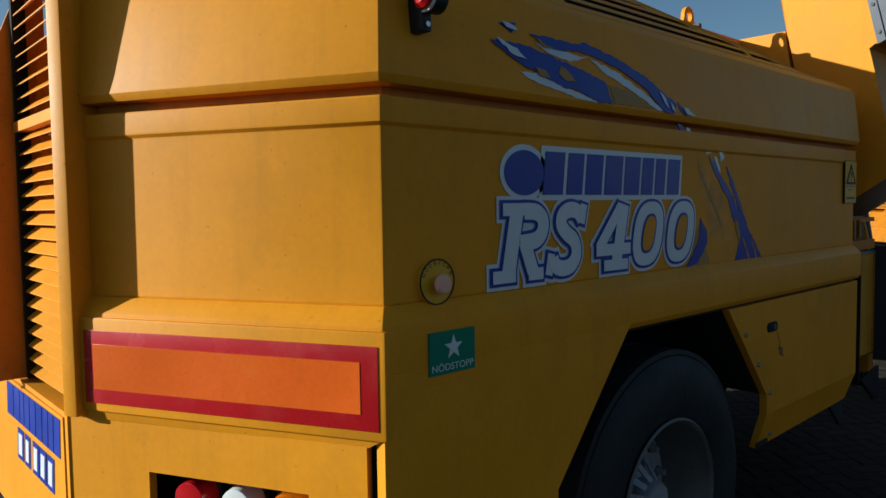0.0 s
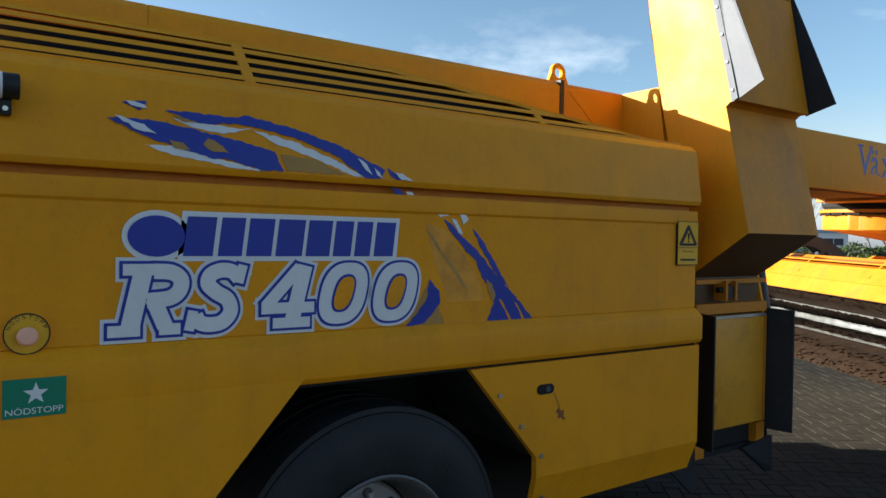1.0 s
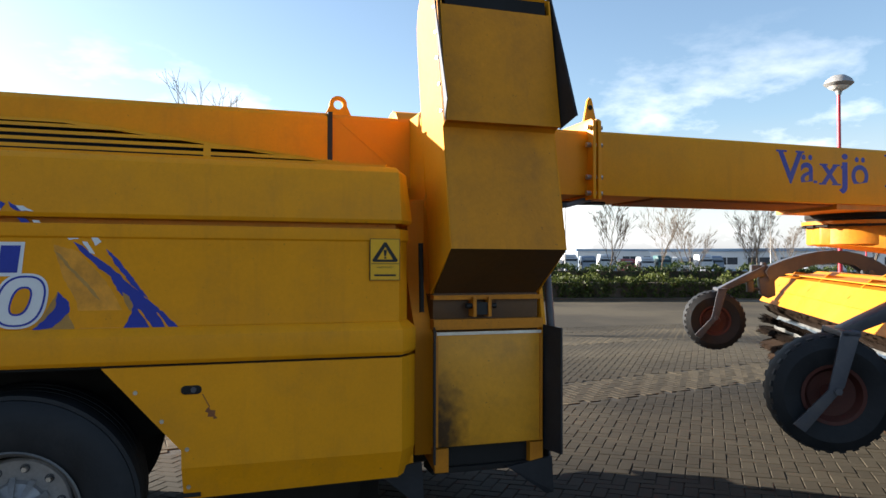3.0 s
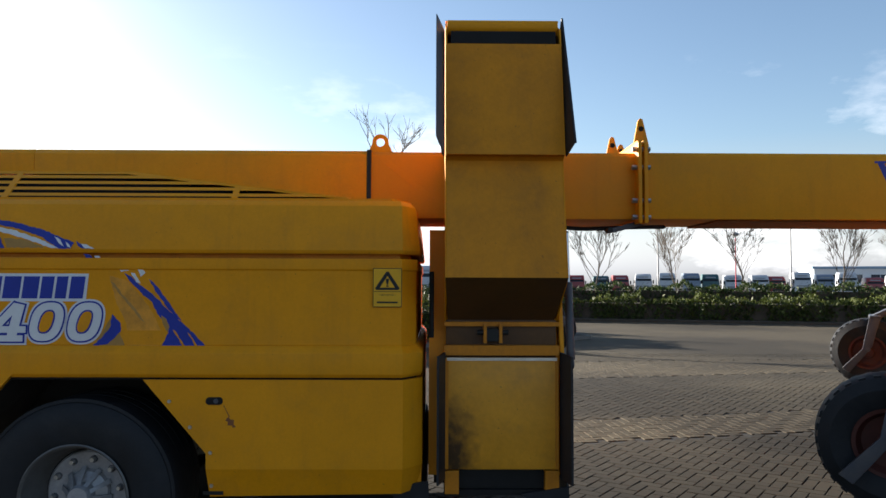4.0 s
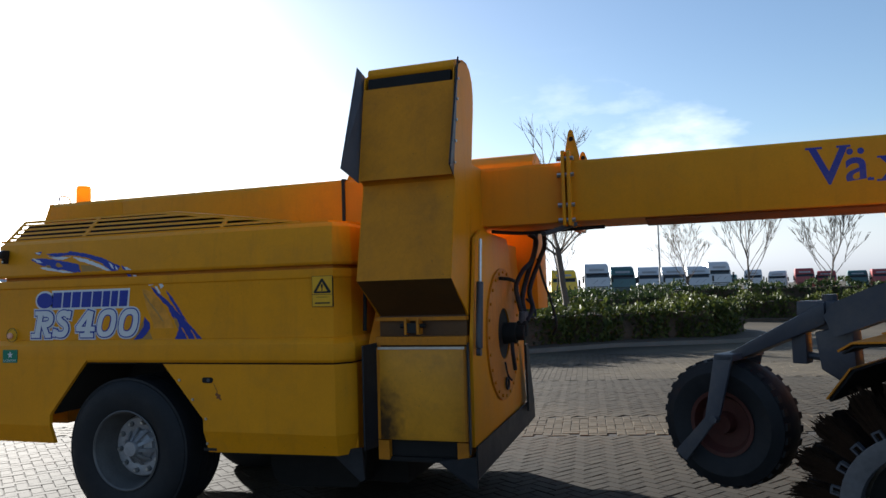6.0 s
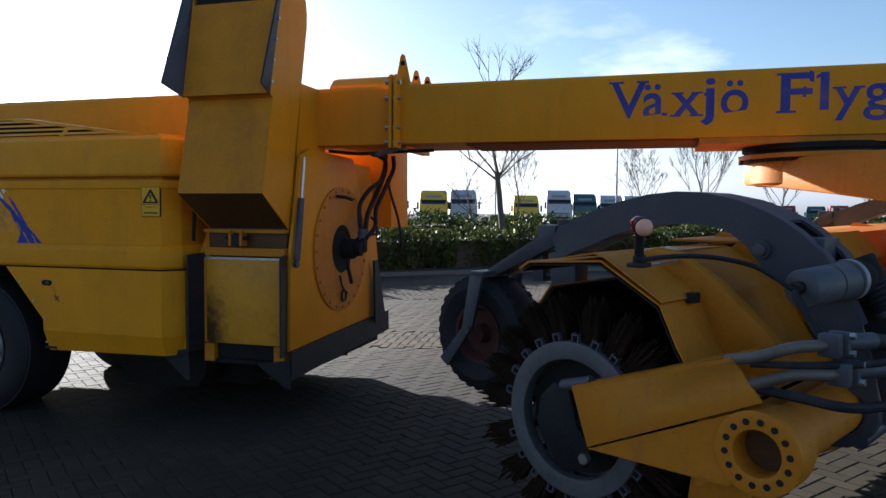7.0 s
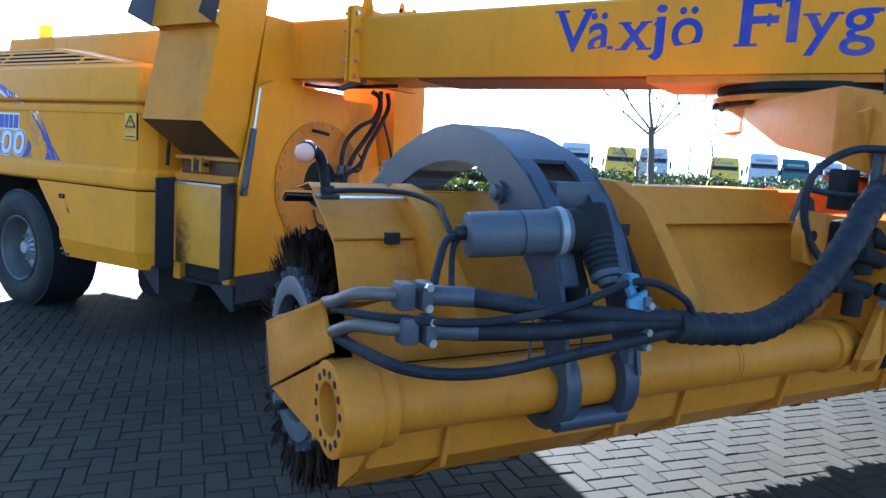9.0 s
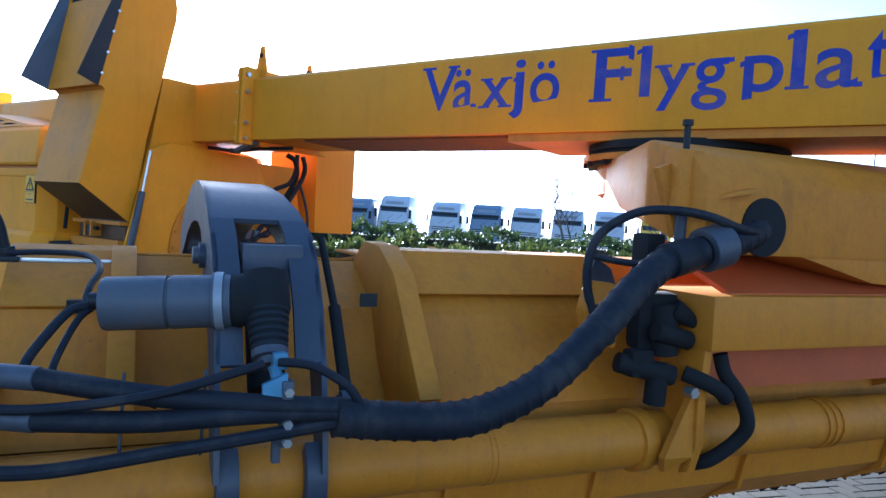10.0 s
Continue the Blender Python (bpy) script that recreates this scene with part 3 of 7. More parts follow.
for x, top in ((-0.27, 2.39), (0.535, 2.38), (1.84, 2.29)):
    part("louvre_post", slab([(x, louvre_y(2.205) - 0.004, 2.205), (x + 0.035, louvre_y(2.205) - 0.004, 2.205), (x + 0.035, louvre_y(top) - 0.004, top), (x, louvre_y(top) - 0.004, top)], (0, 0.012, 0)), YELLOW, sweeper)

# rear: corner panels, reflector, bumper, grille, tail lamps
D = Vector((-0.4605, 0.8877, 0))        # along the slanted corner panel, away from the side
N = Vector((-0.8877, -0.4605, 0))       # out of it
P0 = Vector((-0.286, 0.002, 0))
def corner(a, z, out=0.0):
    return P0 + D * a + N * out + Vector((0, 0, z))
def corner_box(a0, a1, z0, z1, o0, o1):
    """A block on the slanted corner: along it from a0 to a1, out of it from o0 to o1."""
    return loft([[corner(a0, z, o0), corner(a1, z, o0), corner(a1, z, o1), corner(a0, z, o1)] for z in (z0, z1)])
part("reflector_board", corner_box(-0.012, 0.885, 1.085, 1.335, -0.03, 0.010), YELLOW, sweeper, bevel=0.006)
refl = part("reflector", corner_box(0.005, 0.862, 1.108, 1.302, 0.008, 0.0125), REFL_RED, sweeper, "red and orange rear reflector plate", bevel=0.002)
part("reflector_field", corner_box(0.05, 0.83, 1.146, 1.265, 0.012, 0.0138), REFL_ORANGE, refl, "orange reflecting field")
part("corner_post", corner_box(0.875, 0.92, 1.07, 2.36, -0.16, 0.032), YELLOW, sweeper, "upright yellow plate beside the grille", bevel=0.004)
bump = bmesh.new()
pts = [P0 + D * 0.045 + N * -0.01, P0 + D * 0.945 + N * 0.0, Vector((-0.715, 1.83, 0)), Vector((-0.42, 2.20, 0))]
ins = [P0 + D * 0.09 + N * -0.30, P0 + D * 0.80 + N * -0.32, Vector((-0.38, 1.78, 0)), Vector((-0.10, 2.05, 0))]
for i in range(3):
    if i == 0:
        def q(a, z, o=-0.004): return corner(a, z, o)
        for a0, a1, z0, z1 in ((0.045, 0.945, 0.935, 1.065), (0.045, 0.20, 0.80, 0.935), (0.675, 0.945, 0.80, 0.935), (0.045, 0.945, 0.56, 0.80)):
            loft([[q(a0, z), q(a1, z), q(a1, z, -0.03), q(a0, z, -0.03)] for z in (z0, z1)], bump)
    else:
        loft([[(pts[i].x, pts[i].y, z), (pts[i + 1].x, pts[i + 1].y, z), (ins[i + 1].x, ins[i + 1].y, z), (ins[i].x, ins[i].y, z)] for z in (0.56, 1.065)], bump)
part("bumper", bump, YELLOW, sweeper, "yellow rear bumper with lamp openings")
part("bumper_ledge", loft([[corner(-0.01, 1.092, 0.004), corner(0.90, 1.092, 0.004), corner(0.90, 1.092, -0.25), corner(0.0, 1.092, -0.25)], [corner(0.045, 1.062, -0.006), corner(0.945, 1.062, 0.0), corner(0.945, 1.062, -0.3), corner(0.045, 1.062, -0.3)]][::-1]), YELLOW, sweeper, "sloping weld seam above the bumper")
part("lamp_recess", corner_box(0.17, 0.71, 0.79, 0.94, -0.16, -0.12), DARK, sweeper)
for a, mat, lab in ((0.575, LAMP_RED, "red tail lamp"), (0.43, LAMP_CLEAR, "clear reversing lamp"), (0.29, LAMP_ORANGE, "orange indicator lamp")):
    lamp = part("tail_lamp", cyl(corner(a, 0.862, -0.12), corner(a, 0.862, -0.03), 0.05, 24, 0.046), mat, sweeper, lab, bevel=0.006)
    part("lamp_ring", cyl(corner(a, 0.862, -0.12), corner(a, 0.862, -0.09), 0.06, 24, hole=0.05), SIGN_BLACK, lamp)
part("bumper_plate", box(-0.7255, -0.7165, 0.87, 1.80, 0.64, 1.05), YELLOW, sweeper)
for y, w in ((0.905, 0.062), (0.975, 0.05), (1.033, 0.058), (1.10, 0.066), (1.175, 0.066), (1.25, 0.062), (1.32, 0.05), (1.378, 0.078), (1.465, 0.09)):   # the maker's mark on the bumper, as plain slanted blocks
    part("mark_block", slab([(-0.7265, y, 0.925), (-0.7265, y + w, 0.925), (-0.7265, y + w - 0.012, 1.038), (-0.7265, y - 0.012, 1.038)], (-0.001, 0, 0)), BLUE, sweeper)
for y, w in ((0.985, 0.075), (1.07, 0.075), (1.155, 0.075), (1.26, 0.07), (1.345, 0.08)):
    part("mark_ring", slab([(-0.7265, y, 0.80), (-0.7265, y + w, 0.80), (-0.7265, y + w - 0.014, 0.905), (-0.7265, y - 0.014, 0.905)], (-0.001, 0, 0)), BLUE, sweeper)
    part("mark_face", slab([(-0.7277, y + 0.016, 0.816), (-0.7277, y + w - 0.016, 0.816), (-0.7277, y + w - 0.028, 0.889), (-0.7277, y + 0.004, 0.889)], (-0.001, 0, 0)), WHITE, sweeper)
# near-black sheet stands for the shade between the slats
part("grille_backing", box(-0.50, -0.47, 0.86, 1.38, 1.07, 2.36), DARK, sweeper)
for k in range(28):
    z = 1.09 + k * 0.044
    if abs(z - 1.885) < 0.03:
        continue
    part("grille_slat", slab([(-0.695, 0.90, z), (-0.695, 1.375, z), (-0.66, 1.375, z + 0.030), (-0.66, 0.90, z + 0.030)], (0, 0, 0.004)), YELLOW, sweeper)
part("grille_crossbar", box(-0.705, -0.67, 0.89, 1.38, 1.868, 1.9), YELLOW, sweeper)
part("grille_frame", box(-0.70, -0.66, 1.355, 1.38, 1.07, 2.36), DARK, sweeper)
part("far_corner_post", loft([[(-0.60, 1.385, z), (-0.80, 1.385, z), (-0.80, 1.40, z), (-0.60, 1.40, z)] for z in (1.07, 2.0)] + [[(-0.60, 1.385, 2.36), (-0.66, 1.385, 2.36), (-0.66, 1.40, 2.36), (-0.60, 1.40, 2.36)]]), YELLOW_OLD, sweeper, "upright yellow plate beside the grille")
part("rear_cap", prism([(-0.3, 2.2), (-0.68, 2.34), (-0.62, 2.36), (-0.3, 2.36)], "y", 0.86, 1.40), YELLOW, sweeper)

# side fittings
marker = part("side_marker_lamp", cyl((-0.158, -0.022, 2.088), (-0.118, -0.022, 2.088), 0.034, 24), SIGN_BLACK, sweeper, "red marker lamp in a black rubber case", bevel=0.004)
part("marker_bracket", box(-0.165, -0.135, -0.012, 0.04, 2.015, 2.125), SIGN_BLACK, marker, bevel=0.004)
part("marker_ring", cyl((-0.158, -0.022, 2.088), (-0.164, -0.022, 2.088), 0.0345, 24, hole=0.029), WHITE, marker)
part("marker_lens", lathe([(0.03, 0.0), (0.028, 0.014), (0.018, 0.024), (0.0, 0.027)], 20, m=look((-0.16, -0.022, 2.088), (0.5, -0.022, 2.088))), LAMP_RED, marker, "red domed lens")
part("bracket_bolt", cyl((-0.15, -0.011, 2.03), (-0.15, -0.018, 2.03), 0.007, 6), STEEL, marker)
stop = part("stop_button_plate", cyl((-0.093, 0.04, 1.43), (-0.093, 0.028, 1.43), 0.057, 32), SIGN_YELLOW, sweeper, "round yellow emergency stop plate")
part("stop_button_rim", cyl((-0.093, 0.029, 1.43), (-0.093, 0.026, 1.43), 0.057, 32, hole=0.0535), SIGN_BLACK, stop)
part("stop_button", lathe([(0.012, 0), (0.012, 0.012), (0.024, 0.016), (0.026, 0.024), (0.02, 0.032), (0.0, 0.034)], 20, m=pose(-0.093, 0.03, 1.425, 90)), LAMP_PINK, stop, "faded pink mushroom button")
for k, ch in enumerate("NÖDSTOPP"):
    a = radians(158 - k * 19.5)
    c = Vector((-0.093 + 0.041 * math.cos(a), 0.0275, 1.43 + 0.041 * math.sin(a)))
    o = lettering("letter", ch, SIGN_BLACK, stop, -0.0045, 0.0045, 0.0, 0.011, 0.0)
    o.matrix_basis = Matrix.Translation(c) @ pose(0, 0, 0, 0, 90 - math.degrees(a), 0)
sign = part("stop_sign", box(-0.151, 0.0, -0.0055, 0.004, 1.209, 1.313), GREEN, sweeper, "green sign with a white star reading NÖDSTOPP")
star = [(-0.073 + r * math.sin(k * math.pi / 5), 1.272 + r * math.cos(k * math.pi / 5)) for k, r in enumerate([0.031, 0.0125] * 5)]
decal("star", star, WHITE, sign, -0.0055)
lettering("sign_word", "NÖDSTOPP", WHITE, sign, -0.144, -0.007, 1.218, 0.0165, -0.0065)
warn = part("warning_sign", box(2.660, 2.820, 0.0300, 0.044, 1.600, 1.816), SIGN_BLACK, sweeper, "yellow warning sign with black triangle")
def on_sign(points):
    """Places given in hundredths of the sign's width and height."""
    return [(2.660 + 0.0016 * a, 1.600 + 0.00216 * b) for a, b in points]
decal("sign_field", on_sign([(2, 1.5), (98, 1.5), (98, 98.5), (2, 98.5)]), SIGN_YELLOW, warn, 0.0295)
decal("triangle", on_sign([(12, 44), (88, 44), (93, 48), (54, 91), (46, 91), (7, 48)]), SIGN_BLACK, warn, 0.0283)
decal("triangle_field", on_sign([(24, 50), (76, 50), (50, 80)]), SIGN_YELLOW, warn, 0.0271)
decal("exclamation", on_sign([(47, 58), (53, 58), (56, 73), (44, 73)]), SIGN_BLACK, warn, 0.0259)
decal("exclamation", on_sign([(46, 52), (54, 52), (54, 56), (46, 56)]), SIGN_BLACK, warn, 0.0259)
decal("sign_line", on_sign([(3, 39), (97, 39), (97, 40.5), (3, 40.5)]), SIGN_BLACK, warn, 0.0283)
lettering("sign_word", "VARNING !", SIGN_BLACK, warn, 2.695, 2.785, 1.663, 0.010, 0.0280)
decal("sign_bar", on_sign([(14, 10), (86, 10), (86, 14.5), (14, 14.5)]), SIGN_BLACK, warn, 0.0283)

# the maker's mark on the side: plain shapes in its colours
def oval(cx, cz, rx, rz, lean, grow):
    def soft(v):                          # a squarer round than a true oval
        return math.copysign(abs(v) ** 0.8, v)
    return [(cx + (rx + grow) * soft(math.cos(a)) + lean * soft(math.sin(a)), cz + (rz + grow) * soft(math.sin(a))) for a in (k * math.tau / 36 for k in range(36))]


def para(x0, x1, z0, z1, lean):
    """A slanted block, and how far its top leans forward."""
    return [(x0, z0), (x1, z0), (x1 + lean, z1), (x0 + lean, z1)]
YS = 0.0385
for name, mat, lift, grow in (("mark_ground", WHITE, -0.0006, 0.016), ("mark_block", BLUE, 0.0015, 0.0)):
    part(name, prism([(0.242 + (0.082 + grow) * math.cos(a), 1.702 + (0.062 + grow) * math.sin(a)) for a in (k * math.tau / 28 for k in range(28))], "y", YS - lift - 0.001, YS - lift), mat, sweeper)
    for k, (x0, x1) in enumerate(((0.318, 0.408), (0.424, 0.500), (0.514, 0.598), (0.612, 0.705), (0.718, 0.805), (0.818, 0.886), (0.900, 0.962), (0.978, 1.056))):
        decal(name, para(x0 - grow, x1 + grow, 1.642 - grow, 1.764 + grow, 0.014), mat, sweeper, YS - lift - 0.00004 * k)


def figure(strokes):
    """A slanted slab-serif figure of broad square-ended strokes: white ground, blue edge, white face."""
    for name, mat, lift, grow in (("mark_ground", WHITE, 0.0, 0.019), ("mark_edge", BLUE, 0.003, 0.009), ("mark_block", WHITE, 0.006, 0.0)):
        for n, (w, *ln) in enumerate(strokes):
            h, y0 = w / 2 + grow, YS - lift - n * 0.0002
            p = [Vector(q) for q in ln]
            p = smooth_path(p, 4) if len(p) > 3 else p
            p[0], p[-1] = p[0] + (p[0] - p[1]).normalized() * grow, p[-1] + (p[-1] - p[-2]).normalized() * grow
            rings = []
            for i, q in enumerate(p):
                d1, d2 = (p[max(i, 1)] - p[max(i, 1) - 1]).normalized(), (p[min(i + 1, len(p) - 1)] - p[min(i + 1, len(p) - 1) - 1]).normalized()
                d, y = (d1 + d2).normalized(), y0 - i * 0.00003
                t_ = Vector((-d.y, d.x)) * h / max(0.75, d.dot(d1))
                rings.append([(q.x + t_.x, y, q.y + t_.y), (q.x - t_.x, y, q.y - t_.y), (q.x - t_.x, y - 0.001, q.y - t_.y), (q.x + t_.x, y - 0.001, q.y + t_.y)])
            part(name, loft(rings), mat, sweeper)


figure([(0.052, (0.166, 1.418), (0.206, 1.606)), (0.034, (0.108, 1.422), (0.197, 1.422)), (0.034, (0.148, 1.602), (0.25, 1.602)), (0.046, (0.235, 1.597), (0.285, 1.593), (0.312, 1.571), (0.308, 1.538), (0.280, 1.516), (0.215, 1.509)), (0.046, (0.232, 1.516), (0.268, 1.429)), (0.034, (0.25, 1.422), (0.312, 1.422))])
figure([(0.046, (0.492, 1.571), (0.470, 1.593), (0.435, 1.598), (0.402, 1.584), (0.394, 1.556), (0.42, 1.529), (0.455, 1.506), (0.465, 1.468), (0.44, 1.436), (0.40, 1.429), (0.368, 1.438), (0.356, 1.460)), (0.030, (0.504, 1.614), (0.490, 1.557)), (0.030, (0.350, 1.474), (0.337, 1.413))])
figure([(0.040, (0.698, 1.606), (0.580, 1.477)), (0.052, (0.716, 1.611), (0.670, 1.420)), (0.036, (0.566, 1.471), (0.750, 1.471)), (0.034, (0.605, 1.422), (0.735, 1.422))])
for cx in (0.862, 1.071):
    decal("mark_ground", oval(cx, 1.514, 0.088, 0.106, 0.022, 0.019), WHITE, sweeper, YS)
    decal("mark_edge", oval(cx, 1.514, 0.088, 0.106, 0.022, 0.009), BLUE, sweeper, YS - 0.002)
    decal("mark_ring", oval(cx, 1.514, 0.088, 0.106, 0.022, 0.0), WHITE, sweeper, YS - 0.0035)
    decal("mark_edge", oval(cx, 1.514, 0.042, 0.066, 0.017, 0.0), BLUE, sweeper, YS - 0.005)
    decal("mark_gap", oval(cx, 1.514, 0.033, 0.057, 0.017, 0.0), YELLOW, sweeper, YS - 0.0065)
# torn blue swoosh
def up_y(z):
    return 0.018 + (z - 1.915) * 0.108
rv = random.Random(31)
def torn(points):
    """The same outline with small bites and frays along its edges."""
    out = []
    for (xa, za), (xb, zb) in zip(points, list(points[1:]) + [points[0]]):
        n = max(1, int(math.hypot(xb - xa, zb - za) / 0.014))
        for k in range(n):
            f, j = k / n, (0.0 if k == 0 else 0.0028)
            out.append((xa + (xb - xa) * f + rv.uniform(-j, j), za + (zb - za) * f + rv.uniform(-j, j)))
    return out
def swoosh(points, mat, lift=0.0):
    """A torn strip of vinyl lying on the leaning upper panel or on the side."""
    points = torn(points)
    return part("swoosh", slab([(x, (up_y(z) if z > 1.9 else 0.034) - 0.001 - lift, z) for x, z in points], (0, -0.0015, 0)), mat, sweeper)
swoosh([(0.14, 2.09), (0.21, 2.10), (0.19, 2.07), (0.165, 2.08)], BLUE)
swoosh([(0.10, 2.04), (0.18, 2.045), (0.27, 2.04), (0.52, 2.0), (0.60, 1.98), (0.63, 1.92), (0.55, 1.92), (0.45, 1.945), (0.39, 1.945), (0.28, 1.975), (0.23, 1.985), (0.18, 2.005)], BLUE, 0.002)
swoosh([(0.20, 1.97), (0.28, 1.975), (0.39, 1.95), (0.57, 1.915), (0.48, 1.918), (0.28, 1.945)], WHITE)
swoosh([(0.26, 2.08), (0.48, 2.08), (0.50, 2.09), (0.67, 2.065), (0.84, 2.02), (1.01, 1.95), (0.99, 1.917), (0.93, 1.917), (0.82, 1.985), (0.67, 2.035), (0.57, 2.05), (0.48, 2.06), (0.36, 2.05)], BLUE, 0.002)
swoosh([(0.53, 2.045), (0.67, 2.02), (0.82, 1.97), (0.93, 1.917), (0.87, 1.925), (0.74, 1.97), (0.60, 2.01)], WHITE)
swoosh([(0.28, 2.06), (0.48, 2.045), (0.53, 2.05), (0.44, 2.025), (0.34, 2.035)], WHITE)
swoosh([(0.62, 1.975), (0.74, 1.965), (0.86, 1.922), (0.64, 1.922)], BROWN)
swoosh([(0.385, 2.005), (0.43, 1.985), (0.45, 1.965), (0.40, 1.965), (0.37, 1.985)], BROWN, 0.004)
swoosh([(1.02, 1.96), (1.09, 1.918), (1.06, 1.918), (1.03, 1.935)], BLUE)
for mat_, pts_ in (
    (WHITE, ((1.239, 1.830), (1.281, 1.829), (1.304, 1.797), (1.264, 1.791))),
    (BLUE, ((1.050, 1.890), (1.088, 1.885), (1.118, 1.848), (1.085, 1.850))),
    (WHITE, ((1.112, 1.880), (1.138, 1.879), (1.161, 1.846), (1.124, 1.848))),
    (BLUE, ((1.050, 1.839), (1.073, 1.837), (1.098, 1.822), (1.065, 1.825))),
    (BLUE, ((1.281, 1.785), (1.318, 1.766), (1.366, 1.719), (1.435, 1.672), (1.525, 1.583), (1.600, 1.516), (1.676, 1.447), (1.747, 1.372), (1.492, 1.374), (1.531, 1.452), (1.523, 1.505), (1.467, 1.560), (1.439, 1.624), (1.387, 1.661), (1.349, 1.704), (1.306, 1.745))),
    (BLUE, ((1.417, 1.752), (1.444, 1.731), (1.488, 1.677), (1.543, 1.602), (1.603, 1.519), (1.572, 1.540), (1.518, 1.599), (1.465, 1.671))),
    (BROWN, ((1.199, 1.748), (1.235, 1.718), (1.282, 1.656), (1.350, 1.585), (1.398, 1.513), (1.381, 1.524), (1.326, 1.586), (1.265, 1.658), (1.219, 1.719))),
    (BROWN, ((1.220, 1.556), (1.292, 1.382), (1.113, 1.376), (1.161, 1.450))),
    (WHITE, ((0.88, 1.83), (0.93, 1.815), (0.92, 1.805))),
):
    part("swoosh", prism(torn(pts_), "y", 0.0385 if mat_ is BLUE else 0.0395, 0.043), mat_, sweeper)

SCUFF = material("scuffed_paint", (0.62, 0.25, 0.025), 0.62, 0, 0.2, 18, 9, 0.05, (0.40, 0.18, 0.04), 0.5)
part("scuff", prism(torn([(1.20, 1.77), (1.30, 1.74), (1.42, 1.60), (1.49, 1.47), (1.48, 1.38), (1.31, 1.38), (1.30, 1.50), (1.24, 1.62)]), "y", 0.0402, 0.043), SCUFF, sweeper, "dull scuffed paint where vinyl came off")
for pts_, mat_ in ((((1.05, 1.945), (1.08, 1.942), (1.125, 1.917), (1.075, 1.918)), WHITE), (((0.90, 1.985), (0.935, 1.965), (0.955, 1.93), (0.93, 1.945)), WHITE), (((0.965, 1.955), (0.985, 1.94), (0.995, 1.92), (0.975, 1.93)), WHITE), (((0.12, 2.05), (0.20, 2.03), (0.235, 2.005), (0.18, 2.012)), WHITE), (((0.15, 2.095), (0.20, 2.088), (0.21, 2.078), (0.165, 2.082)), WHITE), (((0.285, 2.07), (0.335, 2.055), (0.36, 2.05), (0.31, 2.05)), BROWN), (((0.27, 1.99), (0.31, 1.985), (0.33, 1.965), (0.285, 1.968)), BROWN)):
    swoosh(pts_, mat_, 0.005)
for mat_, pts_ in (
    (WHITE, ((1.318, 1.786), (1.338, 1.783), (1.372, 1.727), (1.348, 1.733))),
    (WHITE, ((1.351, 1.812), (1.375, 1.816), (1.398, 1.785), (1.372, 1.765))),
    (BLUE, ((1.220, 1.556), (1.266, 1.508), (1.268, 1.461), (1.201, 1.394), (1.113, 1.376), (1.172, 1.434), (1.211, 1.485))),
    (YELLOW, ((1.556, 1.471), (1.567, 1.467), (1.624, 1.382), (1.613, 1.378))),
    (YELLOW, ((1.638, 1.455), (1.649, 1.448), (1.696, 1.379), (1.685, 1.376))),
    (BROWN, ((1.490, 1.551), (1.519, 1.531), (1.537, 1.485), (1.527, 1.459), (1.501, 1.502))),
):
    part("swoosh", prism(torn(pts_), "y", 0.0372, 0.043), mat_, sweeper)

# lamps and rings on the roof
beacon = part("roof_beacon", lathe([(0.074, 0), (0.074, 0.02), (0.068, 0.03), (0.068, 0.165), (0.058, 0.188), (0.0, 0.192)], 24, m=pose(-0.44, MID, 2.635)), LAMP_ORANGE, sweeper, "orange rotating beacon on the roof")
part("beacon_foot", cyl((-0.44, MID, 2.60), (-0.44, MID, 2.645), 0.07, 24), SIGN_BLACK, beacon)
part("roof_handle", hose([(-0.62, 1.0, 2.55), (-0.62, 1.0, 2.70), (-0.62, 1.06, 2.73), (-0.62, 1.13, 2.70), (-0.62, 1.13, 2.55)], 0.008, 8), STEEL, sweeper, "bent steel handle")


def lifting_eye(x, y, z, parent):
    out = [(x - 0.09, z), (x - 0.055, z + 0.075)] + [(x + 0.055 * math.cos(a), z + 0.085 + 0.055 * math.sin(a)) for a in (math.pi * (1 - k / 10) for k in range(11))] + [(x + 0.055, z + 0.075), (x + 0.09, z)]
    bm = bmesh.new()
    hole = [(x + 0.03 * math.cos(a), z + 0.085 + 0.03 * math.sin(a)) for a in (math.tau * k / 20 for k in range(20))]
    for s in (0, 1):
        yy = y + 0.022 * s
        o_, h_ = [bm.verts.new((p, yy, q_)) for p, q_ in out], [bm.verts.new((p, yy, q_)) for p, q_ in hole]
        eo = [bm.edges.new((o_[i], o_[(i + 1) % len(o_)])) for i in range(len(o_))]
        eh = [bm.edges.new((h_[i], h_[(i + 1) % len(h_)])) for i in range(len(h_))]
        bmesh.ops.triangle_fill(bm, use_beauty=True, edges=eo + eh)
        if s == 0:
            first = (o_, h_)
    for a, b in zip(first, (o_, h_)):
        for i in range(len(a)):
            j = (i + 1) % len(a)
            bm.faces.new((a[i], a[j], b[j], b[i]))
    return part("lifting_eye", bm, YELLOW, parent, "welded lifting eye")


lifting_eye(2.63, 0.86, 2.60, sweeper)
lifting_eye(3.16, 0.55, 2.42, sweeper)


